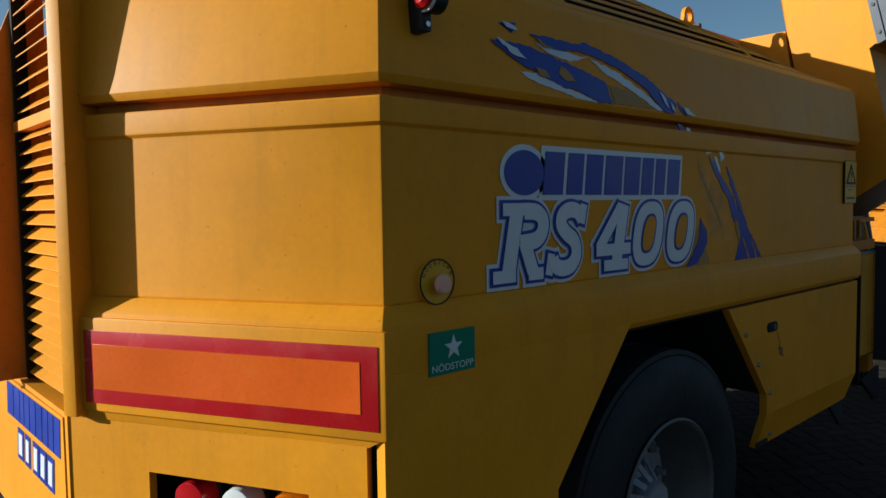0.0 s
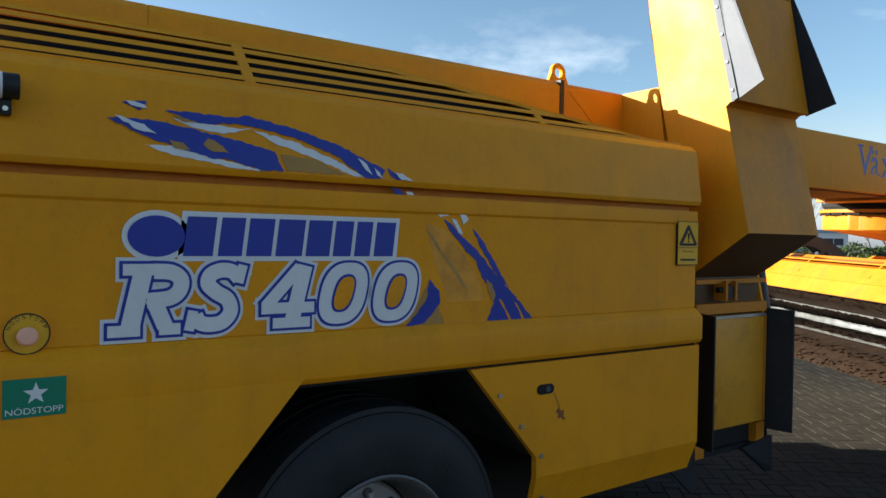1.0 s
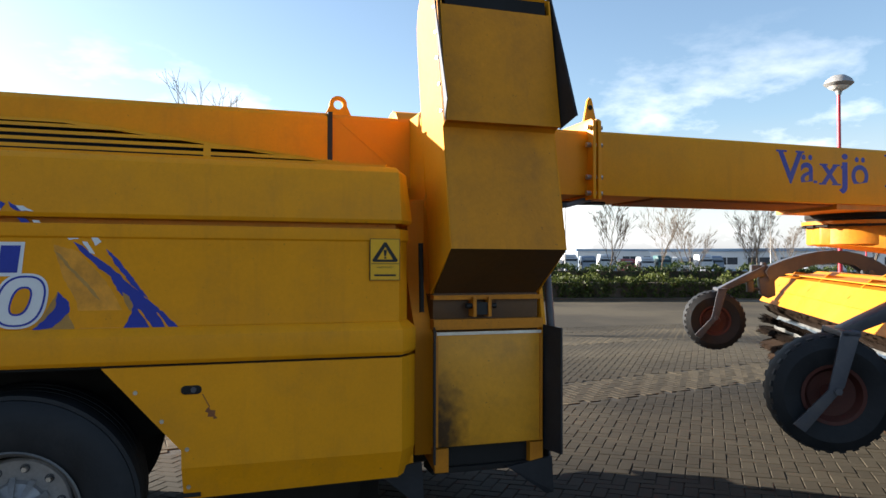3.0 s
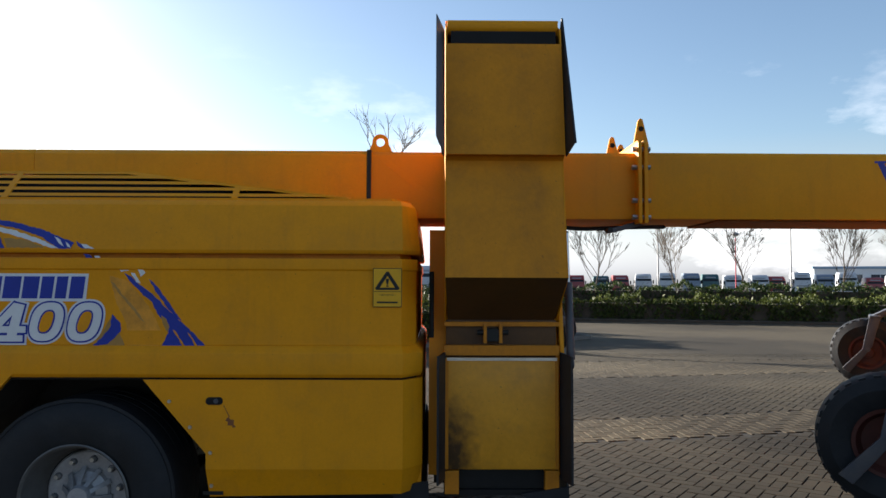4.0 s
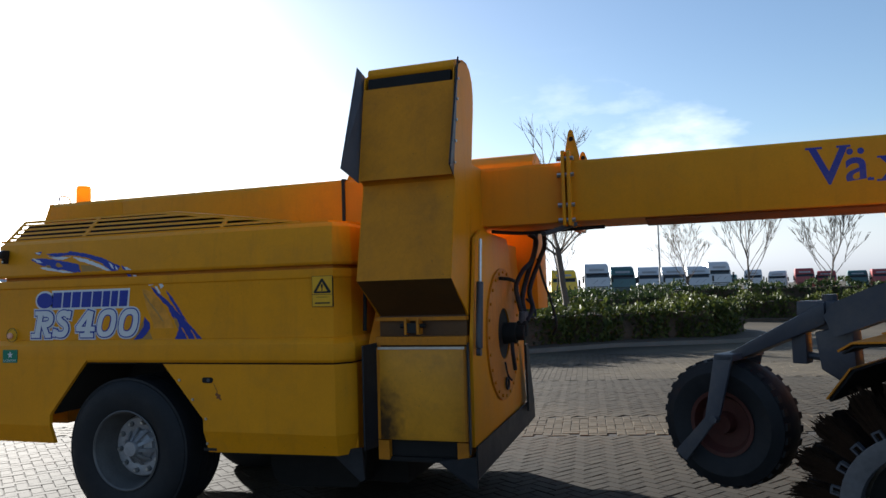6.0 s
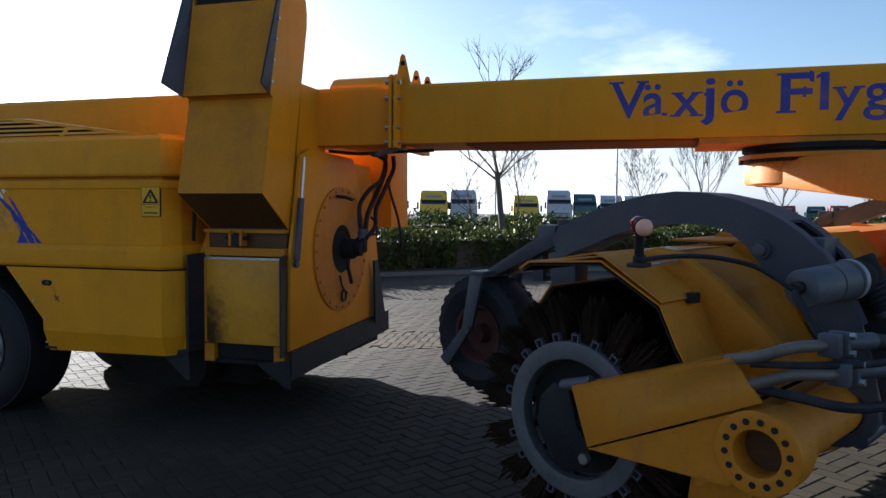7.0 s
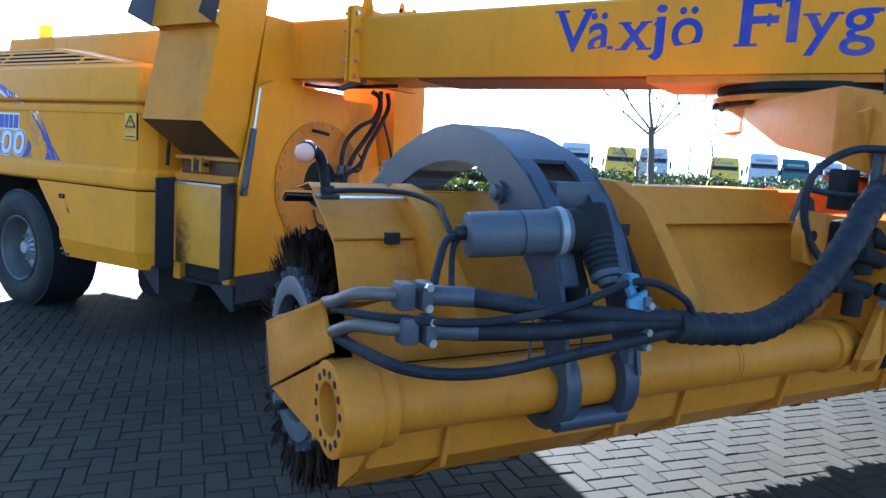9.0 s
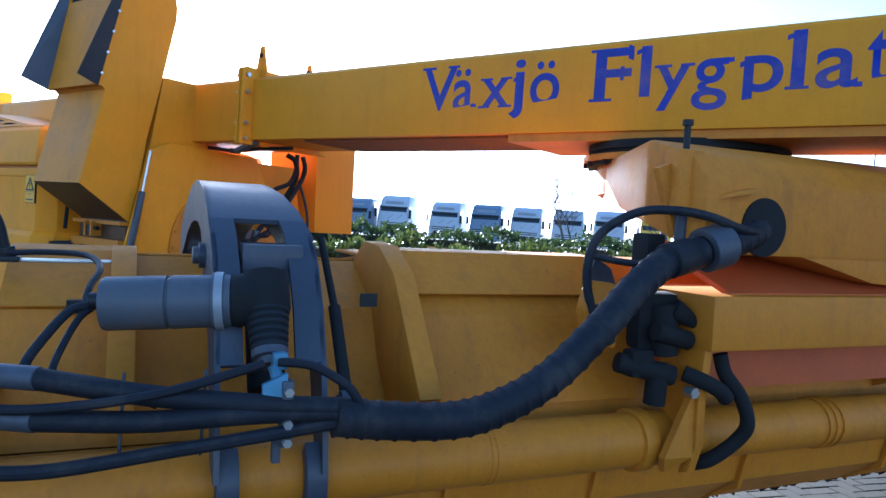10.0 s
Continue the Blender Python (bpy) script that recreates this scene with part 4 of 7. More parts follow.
# wheels
def road_wheel(x, y, turn, parent):
    """A wide truck tyre on a dished aluminium rim with hub and nuts; the axle lies along the part's z."""
    m = pose(x, y, 0.54, 90, 0, turn)
    prof = [(0.29, -0.28), (0.33, -0.30), (0.42, -0.31), (0.49, -0.30), (0.528, -0.27), (0.540, -0.2), (0.547, -0.05), (0.547, 0.05), (0.537, 0.12), (0.526, 0.165), (0.49, 0.19), (0.42, 0.20), (0.33, 0.188), (0.295, 0.17)]
    wheel = part("road_wheel", lathe(prof + [prof[0]], 72), RUBBER, parent, "wide black truck tyre on a dull aluminium rim", m=m)
    for h in (-0.22, -0.13, -0.04, 0.05, 0.12):
        part("tread_band", lathe([(0.53, h - 0.042), (0.5485, h - 0.039), (0.5485, h + 0.039), (0.53, h + 0.042)], 72, cap=False), RUBBER, wheel)
    part("rim", lathe([(0.297, 0.178), (0.306, 0.186), (0.298, 0.192), (0.287, 0.182), (0.278, 0.14), (0.268, 0.12), (0.262, 0.05), (0.252, 0.0), (0.243, -0.012)], 56, cap=False), ALU, wheel, "deep dull rim with brake dust")
    part("barrel", lathe([(0.245, -0.012), (0.236, -0.02), (0.228, -0.02)], 56, cap=False), DARK, wheel)
    part("disc", lathe([(0.236, -0.018), (0.232, 0.006), (0.222, 0.014), (0.152, 0.016), (0.135, 0.006), (0.0, 0.006)], 56, cap=False), DISC, wheel, "grey wheel disc")
    part("hub", lathe([(0.128, 0.006), (0.12, 0.03), (0.085, 0.05), (0.066, 0.06), (0.062, 0.125), (0.054, 0.138), (0.0, 0.140)], 32, cap=False), DISC, wheel, "cast hub with a round cap")
    for k in range(10):
        a = k * math.tau / 10 + 0.14
        c = Vector((0.188 * math.cos(a), 0.188 * math.sin(a), 0.015))
        part("nut_washer", cyl(c, c + Vector((0, 0, 0.005)), 0.021, 14), GREY_FIT, wheel)
        part("wheel_nut", cyl(c, c + Vector((0, 0, 0.034)), 0.0155, 6, 0.012), STEEL, wheel)
    for k in range(10):
        a = k * math.tau / 10 + 0.45
        u_, v_ = Vector((math.cos(a), math.sin(a), 0)), Vector((-math.sin(a), math.cos(a), 0))
        part("hub_rib", slab([u_ * 0.06 - v_ * 0.011 + Vector((0, 0, 0.10)), u_ * 0.06 + v_ * 0.011 + Vector((0, 0, 0.10)), u_ * 0.145 + v_ * 0.014 + Vector((0, 0, 0.012)), u_ * 0.145 - v_ * 0.014 + Vector((0, 0, 0.012))], (0, 0, 0.012)), DISC, wheel)


road_wheel(1.03, 0.225, 0, sweeper)
road_wheel(1.03, 2.015, 180, sweeper)

# blower spout
def spout():
    """The bent blower chute: side plates cut to its outline, front sheets, rubber-edged flaps and a roller along the top."""
    x0, x1 = 3.06, 3.725
    back = [(0.328, 3.306), (0.43, 3.312), (0.50, 3.285), (0.555, 3.21), (0.571, 3.12), (0.567, 3.03), (0.471, 2.55), (0.379, 2.126), (0.337, 1.80), (0.275, 1.516)]
    front = [(-0.092, 1.765), (0.046, 2.388), (0.055, 2.425), (0.03, 2.445), (-0.02, 2.448), (0.117, 3.20)]
    for x in (x0, x1 - 0.008):
        part("spout_side", prism(front + back, "x", x, x + 0.008), YELLOW, sweeper, "spout side plate cut to a bent outline")
    part("spout_front", ribbon([(-0.092, 1.765), (0.046, 2.388), (0.055, 2.425), (0.03, 2.445), (-0.02, 2.45)], -0.008, axis="x", a=x0 + 0.004, b=x1 - 0.004), SOOTY, sweeper, "plain front sheet of the spout")
    part("spout_deflector", ribbon([(-0.02, 2.448), (0.10, 3.11)], -0.008, axis="x", a=x0 + 0.004, b=x1 - 0.004), SOOTY, sweeper, "flat yellow deflector sheet")
    part("spout_back", ribbon(back, 0.008, axis="x", a=x0 + 0.004, b=x1 - 0.004), YELLOW, sweeper)
    part("spout_top_gap", prism([(0.11, 3.115), (0.22, 3.14), (0.30, 3.20), (0.12, 3.19)], "x", x0 + 0.03, x1 - 0.03), DARK, sweeper)
    part("spout_roll", cyl((x0 + 0.01, 0.20, 3.235), (x1 - 0.01, 0.20, 3.235), 0.045, 24), YELLOW, sweeper, "rounded top lip of the spout")
    part("spout_roof", ribbon([(0.20, 3.28), (0.328, 3.306), (0.43, 3.312)], -0.008, axis="x", a=x0, b=x1), YELLOW, sweeper)
    part("spout_underside", slab([(x0, -0.092, 1.765), (x1, -0.092, 1.765), (x1 - 0.02, 0.27, 1.516), (x0 + 0.02, 0.27, 1.516)], (0, 0.004, 0.008)), YELLOW_BURNT_SHADED, sweeper)
    left = part("spout_flap", slab([(x0 - 0.004, 0.0, 2.44), (x0 - 0.004, 0.175, 3.21), (3.01, 0.11, 3.285), (3.01, -0.19, 2.515)], (-0.005, 0.0, 0)), FLAP_GREY, sweeper, "slate grey riveted side flap of the spout")
    part("flap_strip", slab([(x0 - 0.010, 0.012, 2.44), (x0 - 0.010, 0.187, 3.21), (x0 - 0.022, 0.150, 3.22), (x0 - 0.022, -0.03, 2.455)], (-0.003, 0, 0)), FLAP_GREY, left)
    bolts(left, "rivet", [(x0 - 0.022, 0.005 + k * 0.034, 2.50 + k * 0.15) for k in range(5)], 0.010, 0.008, (-1, -0.3, 0), STEEL)
    right = part("spout_flap", slab([(x1 + 0.004, 0.0, 2.44), (x1 + 0.004, 0.175, 3.21), (3.735, 0.16, 3.285), (3.75, -0.155, 2.49)], (0.006, 0.0, 0)), BLACK, sweeper, "black rubber side flap of the spout")
    part("flap_edge", hose([(3.755, -0.152, 2.49), (3.748, 0.0, 2.88), (3.74, 0.16, 3.28)], 0.007, 8), BLACK, right)
    bolts(right, "rivet", [(x1 + 0.012, 0.02 + k * 0.034, 2.53 + k * 0.15) for k in range(5)], 0.010, 0.008, (1, -0.3, 0), STEEL)


spout()
throat = part("throat_box", box(3.07, 3.715, 0.26, 0.6, 1.30, 1.52), YELLOW_BURNT_SHADED, sweeper, "yellow throat below the spout", bevel=0.006)
part("throat_sill", box(3.06, 3.725, 0.205, 0.28, 1.318, 1.375), YELLOW_OLD, throat)
part("throat_sill", box(3.06, 3.725, 0.21, 0.28, 1.485, 1.51), YELLOW_OLD, throat)
for x in (3.285, 3.375):
    part("hinge_lug", box(x, x + 0.018, 0.18, 0.26, 1.39, 1.50), YELLOW_OLD, throat)
part("hinge_pin", cyl((3.25, 0.21, 1.45), (3.43, 0.21, 1.45), 0.016, 12), SIGN_BLACK, throat)
part("hinge_block", box(3.30, 3.375, 0.19, 0.25, 1.40, 1.47), SIGN_BLACK, throat)
hatch = part("fan_hatch", box(3.062, 3.722, 0.205, 0.235, 0.665, 1.305), HATCH_PAINT, sweeper, "scuffed yellow hatch with a burnt lower corner", bevel=0.012)
part("hatch_rim", box(3.075, 3.71, 0.197, 0.207, 1.288, 1.305), STEEL, hatch)
for x in (3.066, 3.70):
    part("hatch_rim", box(x, x + 0.018, 0.199, 0.207, 0.67, 1.30), YELLOW_OLD, hatch)
for xa, xb in ((3.058, 3.016), (3.728, 3.765)):
    part("rubber_flap", slab([(xa, 0.215, 0.615), (xb, 0.06, 0.615), (xb, 0.06, 1.325), (xa, 0.215, 1.335)], (0.012, 0, 0)), BLACK, sweeper, "upright black rubber flap")
for x in (3.065, 3.64):
    part("hatch_foot", prism([(0.2, 0.53), (0.2, 0.66), (0.4, 0.66), (0.4, 0.58)], "x", x, x + 0.08), YELLOW_OLD, sweeper)
part("sill_gap", box(3.14, 3.64, 0.25, 0.29, 0.55, 0.66), DARK, sweeper)
part("sill", box(3.06, 3.73, 0.23, 0.4, 0.515, 0.545), DARK, sweeper)
part("mud_flap", prism([(2.72, 0.585), (2.97, 0.62), (2.985, 0.40), (2.955, 0.385)], "y", 0.13, 0.145), BLACK, sweeper, "black rubber mud flap")
part("mud_flap", slab([(3.50, 0.20, 0.53), (3.77, 0.18, 0.575), (3.78, 0.18, 0.37), (3.74, 0.19, 0.36)], (0, 0.02, 0)), BLACK, sweeper)

# fan housing
plate_out = [(0.22, 0.63), (0.24, 1.35), (0.34, 1.80), (0.385, 2.05), (0.55, 2.12), (1.36, 2.10), (1.51, 1.82), (1.80, 1.05), (1.95, 0.69)]
part("fan_plate", prism(plate_out, "x", 3.735, 3.76), YELLOW, sweeper, "tall yellow front plate of the fan", bevel=0.004)
part("fan_casing", prism([(0.27, 0.62), (0.27, 1.30), (0.45, 1.6), (0.45, 2.06), (1.8, 2.06), (2.0, 1.2), (2.0, 0.62)], "x", 2.97, 3.74), YELLOW_BOUNCE, sweeper, "orange-yellow fan casing")
part("duct", prism([(0.33, 1.5), (0.50, 2.6), (0.9, 2.6), (0.9, 1.5)], "x", 3.07, 3.715), YELLOW, sweeper)
part("skirt_rubber", slab([(3.77, 0.20, 0.425), (3.765, 0.22, 0.635), (3.765, 2.2, 0.68), (3.77, 2.2, 0.49)], (0.012, 0, 0)), BLACK, sweeper, "long black rubber skirt under the fan")
part("suction_pan", prism([(1.90, 0.34), (1.92, 0.24), (1.98, 0.18), (2.10, 0.16), (2.66, 0.18), (2.74, 0.30), (2.78, 0.62), (2.78, 0.74), (1.92, 0.74)], "y", 0.68, 1.02), DARK, sweeper, "dark suction pan under the body", bevel=0.02)
# added out of sight to keep low sun off the ground before the machine
part("far_skirt", box(2.6, 3.36, 2.14, 2.155, 0.21, 0.66), BLACK, sweeper, "unseen black sheet added on the far side to shade the ground")
part("under_fan", box(3.0, 3.7, 0.9, 2.1, 0.40, 0.62), DARK, sweeper)
# added block that stops sun passing under the body
part("under_tank", box(2.02, 2.95, 1.06, 2.05, 0.13, 0.74), DARK, sweeper, "dark block added under the body to shade the ground", bevel=0.03)
disc = part("fan_cover", cyl((3.76, 1.10, 1.335), (3.776, 1.10, 1.335), 0.515, 64, hole=0.20), YELLOW_OLD, sweeper, "round bolted fan cover with a central hole")
part("fan_hole", cyl((3.70, 1.10, 1.335), (3.765, 1.10, 1.335), 0.205, 40), DARK, disc)
bolts(disc, "cover_bolt", [(3.776, 1.10 + 0.485 * math.cos(a), 1.335 + 0.485 * math.sin(a)) for a in (k * math.tau / 24 for k in range(24))], 0.014, 0.012, (1, 0, 0), YELLOW_OLD)
part("hook", hose([(3.78, 0.98, 1.77), (3.86, 0.98, 1.76), (3.88, 1.06, 1.745)], 0.014, 8), DARK, disc)
part("shackle", hose([(3.79, 1.10 + 0.045 * math.cos(a), 0.945 + 0.045 * math.sin(a)) for a in (k * math.tau / 10 for k in range(11))], 0.009, 8, 3), SIGN_BLACK, disc)
motor = part("fan_motor", cyl((3.74, 1.15, 1.335), (3.87, 1.15, 1.335), 0.085, 24), DARK, disc, "black hydraulic fan motor", bevel=0.012)
part("motor_head", cyl((3.865, 1.15, 1.335), (3.93, 1.15, 1.335), 0.062, 10), DARK, motor, bevel=0.01)
part("motor_valve", box(3.86, 3.94, 1.17, 1.26, 1.30, 1.43), DARK, motor, bevel=0.015)
part("motor_valve", cyl((3.90, 1.20, 1.40), (3.91, 1.19, 1.50), 0.030, 12), GREY_FIT, motor, bevel=0.004)
part("motor_valve", cyl((3.90, 1.27, 1.40), (3.91, 1.28, 1.50), 0.030, 12), GREY_FIT, motor, bevel=0.004)
part("fan_hose", hose([(3.9, 1.21, 1.48), (3.86, 1.27, 1.6), (3.83, 1.36, 1.72), (3.87, 1.47, 1.84), (3.91, 1.6, 1.91), (3.94, 1.64, 2.02), (3.96, 1.63, 2.16)], 0.020, 10), HOSE, sweeper, "black hydraulic hose")
part("fan_hose", hose([(3.9, 1.3, 1.48), (3.86, 1.45, 1.62), (3.88, 1.62, 1.82), (3.93, 1.66, 1.98), (3.96, 1.61, 2.1), (3.91, 1.56, 2.15)], 0.022, 10), HOSE, sweeper, "black hydraulic hose")
part("fan_hose", hose([(3.93, 1.24, 1.42), (3.95, 1.4, 1.52), (3.9, 1.56, 1.68), (3.97, 1.67, 1.92), (4.02, 1.67, 2.04), (4.03, 1.63, 2.14)], 0.020, 10), HOSE, sweeper, "black hydraulic hose")
part("fan_hose", hose([(3.94, 1.28, 1.45), (3.98, 1.35, 1.46), (3.95, 1.43, 1.54), (3.89, 1.45, 1.6)], 0.010, 8), HOSE, sweeper)
part("drain_hose", hose([(3.84, 1.08, 1.26), (3.85, 1.05, 1.19), (3.85, 1.09, 1.11), (3.85, 1.12, 1.05)], 0.016, 8), HOSE, sweeper)
part("cable", hose([(3.80, 1.0, 1.12), (3.81, 1.03, 1.02), (3.83, 1.08, 0.97)], 0.008, 8), HOSE, sweeper)
part("drop_hose", hose([(3.96, 1.66, 1.94), (3.99, 1.72, 1.76), (4.05, 1.71, 1.58), (4.10, 1.66, 1.38), (4.06, 1.70, 1.28)], 0.012, 10), HOSE, sweeper)
part("far_support", prism([(1.75, 0.62), (1.72, 1.2), (1.80, 1.2), (2.0, 0.66)], "x", 3.80, 3.82), BLACK, sweeper)
strut = part("gas_strut", cyl((3.80, 0.25, 1.29), (3.80, 0.325, 1.74), 0.025, 14), GREY, sweeper, "grey gas strut beside the spout", bevel=0.004)
part("strut_rod", cyl((3.80, 0.325, 1.73), (3.80, 0.375, 2.04), 0.012, 12), STEEL, strut)
part("strut_eye", cyl((3.785, 0.245, 1.265), (3.815, 0.245, 1.265), 0.026, 14), GREY, strut)
part("gas_strut", cyl((2.985, 0.19, 1.42), (2.985, 0.215, 1.80), 0.014, 12), DARK, sweeper, "slim dark strut beside the spout")

far = part("far_spout", prism([(1.94, 1.5), (1.90, 2.5), (1.885, 2.72), (1.92, 2.84), (2.0, 2.91), (2.10, 2.94), (2.22, 2.925), (2.33, 2.85), (2.385, 2.72), (2.40, 2.6), (2.42, 1.5)], "x", 3.28, 3.90), YELLOW_BOUNCE, sweeper, "far blower chute with a rounded top", bevel=0.008)
part("chute_side", prism([(1.95, 2.5), (1.935, 2.71), (1.965, 2.81), (2.03, 2.87), (2.10, 2.895), (2.20, 2.88), (2.29, 2.815), (2.34, 2.70), (2.35, 2.5)], "x", 3.90, 3.904), YELLOW, far, "side plate of the far chute")
part("chute_flap", slab([(3.90, 2.38, 2.48), (3.90, 2.38, 2.84), (3.94, 2.48, 2.86), (3.94, 2.48, 2.45)], (0.006, 0, 0)), BLACK, far, "black rubber side flap")


# boom
part("boom_root", prism([(0.765, 2.16), (0.765, 2.58), (0.785, 2.605), (1.455, 2.605), (1.475, 2.58), (1.475, 2.16)], "x", 2.575, 4.36), YELLOW_BOUNCE, sweeper, "orange-yellow root of the boom", bevel=0.005)
part("boom_strap", prism([(0.757, 2.2), (0.757, 2.615), (1.483, 2.615), (1.483, 2.2)], "x", 2.55, 2.578), SIGN_BLACK, sweeper, "black joint strip")
part("boom_rib", slab([(2.62, 0.762, 2.56), (2.66, 0.762, 2.58), (3.0, 0.762, 2.3), (2.96, 0.762, 2.28)], (0, 0.004, 0)), YELLOW_BOUNCE, sweeper)
for x in (4.345, 4.385):
    part("boom_flange", prism([(0.69, 2.13), (0.69, 2.66), (0.72, 2.68), (1.52, 2.68), (1.55, 2.66), (1.55, 2.13)], "x", x - 0.012, x + 0.012), YELLOW, sweeper, "bolted boom flange", bevel=0.003)
bolts(sweeper, "flange_bolt", [(4.30, 0.725, z) for z in (2.17, 2.28, 2.5, 2.62)], 0.018, 0.12, (1, 0, 0), STEEL)
boom = part("boom", prism([(0.78, 2.165), (0.78, 2.59), (0.80, 2.612), (1.44, 2.612), (1.46, 2.59), (1.46, 2.165)], "x", 4.39, 11.5), YELLOW, sweeper, "long yellow box-section boom", bevel=0.005)
part("boom_foot_plate", prism([(0.80, 2.122), (0.80, 2.166), (1.44, 2.166), (1.44, 2.122)], "x", 6.55, 8.55), YELLOW_OLD, boom)
part("boom_underplate", prism([(0.84, 2.15), (0.84, 2.166), (1.40, 2.166), (1.40, 2.15)], "x", 4.9, 6.55), RUST, boom)
def boom_word(letters, serifs, label):
    """Broad painted letters, each fitted to its own width and height (x0, x1, z0, z1) and rubbed away below a line, with serifs as short bars or wedges."""
    y, whole = 0.7785, bmesh.new()
    for ch, x0, x1, z0, z1, worn in letters:
        cu = bpy.data.curves.new("letter", "FONT")
        cu.body, cu.size, cu.offset = ch, 1.0, 0.011
        tmp = new("letter", cu)
        bpy.context.view_layer.update()
        me = bpy.data.meshes.new_from_object(tmp.evaluated_get(bpy.context.evaluated_depsgraph_get()))
        bpy.data.objects.remove(tmp)
        co = np.array([v.co[:2] for v in me.vertices])
        lo, hi = co.min(0), co.max(0)
        bm = bmesh.new()
        bm.from_mesh(me)
        for v in bm.verts:
            v.co = (x0 + (v.co.x - lo[0]) / (hi[0] - lo[0]) * (x1 - x0), y, z0 + (v.co.y - lo[1]) / (hi[1] - lo[1]) * (z1 - z0))
        if worn:
            bmesh.ops.bisect_plane(bm, geom=bm.verts[:] + bm.edges[:] + bm.faces[:], plane_co=(x0, y, worn), plane_no=(0.12, 0, -1), clear_outer=True)
        piece = bpy.data.meshes.new("letter")
        bm.to_mesh(piece)
        bm.free()
        whole.from_mesh(piece)
    for xa, xb, za, zb, slope in serifs:
        vs = [whole.verts.new(p) for p in ((xa, y - 0.0005, za - slope), (xb, y - 0.0005, za), (xb, y - 0.0005, zb), (xa, y - 0.0005, zb - slope))]
        whole.faces.new(vs)
    me = bpy.data.meshes.new("boom_word")
    whole.to_mesh(me)
    whole.free()
    me.materials.append(TEXT_BLUE)
    ob = new("boom_word", me)
    ob.parent = boom
    return tagged(ob, label)


boom_word([("V", 5.958, 6.200, 2.306, 2.560, 0), ("ä", 6.176, 6.316, 2.300, 2.535, 2.318), ("x", 6.368, 6.553, 2.309, 2.472, 0), ("j", 6.548, 6.642, 2.245, 2.560, 0), ("ö", 6.678, 6.850, 2.300, 2.540, 2.322)],
          [(5.945, 6.045, 2.546, 2.560, 0), (6.130, 6.212, 2.546, 2.560, 0), (6.360, 6.440, 2.460, 2.472, 0), (6.490, 6.562, 2.460, 2.472, 0), (6.352, 6.425, 2.309, 2.321, 0), (6.480, 6.568, 2.309, 2.321, 0), (6.572, 6.625, 2.452, 2.474, 0.012), (6.30, 6.336, 2.318, 2.336, 0)], "dark blue word Växjö, worn below")
boom_word([("F", 7.045, 7.236, 2.312, 2.572, 0), ("l", 7.280, 7.332, 2.326, 2.569, 0), ("y", 7.362, 7.522, 2.255, 2.470, 0), ("g", 7.532, 7.690, 2.250, 2.484, 0), ("p", 7.755, 7.918, 2.245, 2.481, 2.288), ("l", 7.948, 8.002, 2.324, 2.576, 0), ("a", 8.043, 8.200, 2.321, 2.486, 0), ("t", 8.228, 8.316, 2.325, 2.545, 2.350), ("s", 8.345, 8.470, 2.325, 2.486, 0)],
          [(7.018, 7.13, 2.558, 2.572, 0), (7.020, 7.14, 2.312, 2.326, 0), (7.214, 7.242, 2.505, 2.572, -0.012), (7.178, 7.198, 2.412, 2.480, 0), (7.256, 7.305, 2.545, 2.566, 0.016), (7.350, 7.432, 2.458, 2.471, 0), (7.474, 7.538, 2.458, 2.471, 0), (7.675, 7.712, 2.462, 2.482, 0), (7.738, 7.79, 2.448, 2.472, 0.016), (7.925, 7.975, 2.552, 2.573, 0.016), (7.928, 8.022, 2.324, 2.337, 0), (8.185, 8.218, 2.322, 2.342, 0)], "dark blue word Flygplats, worn below")
for x, y, h in ((4.395, 0.84, 0.255), (4.33, 1.36, 0.235), (4.41, 1.42, 0.19)):
    fin = part("boom_fin", prism([(x - 0.065, 2.60), (x - 0.02, 2.60 + h * 0.92), (x - 0.006, 2.60 + h), (x + 0.012, 2.60 + h * 0.97), (x + 0.055, 2.66), (x + 0.055, 2.60)], "y", y, y + 0.02), YELLOW, sweeper, "small yellow fin with a hole")
    part("fin_hole", cyl((x, y - 0.002, 2.60 + h * 0.72), (x, y + 0.022, 2.60 + h * 0.72), 0.018, 14), DARK, fin)
bracket = part("boom_bracket", slab([(4.16, 0.80, 2.095), (4.20, 0.80, 2.075), (4.42, 0.80, 2.135), (4.42, 0.80, 2.16), (4.34, 0.80, 2.15)], (0, 0.05, 0)), GREY_FIT, sweeper, "thin steel bracket under the boom flange", bevel=0.003)
part("bracket_bolt", cyl((4.17, 0.79, 2.09), (4.17, 0.87, 2.09), 0.02, 6), SIGN_BLACK, bracket)
part("boom_hose", hose([(3.75, 0.9, 2.13), (4.0, 0.95, 2.11), (4.3, 0.95, 2.12), (4.6, 1.0, 2.13)], 0.014, 10), HOSE, sweeper)

# ---- the brush head, hung under the boom; x of its own: ahead, y: along the brush ----
head = thing("brush_head", (5.96, -1.39, 0.0), (1.0, 0, -30), label="raised yellow rotary brush head with hoses and castor wheels", category="brush head")
LEN, AX = 5.55, 0.79                  # brush length, height of its axle

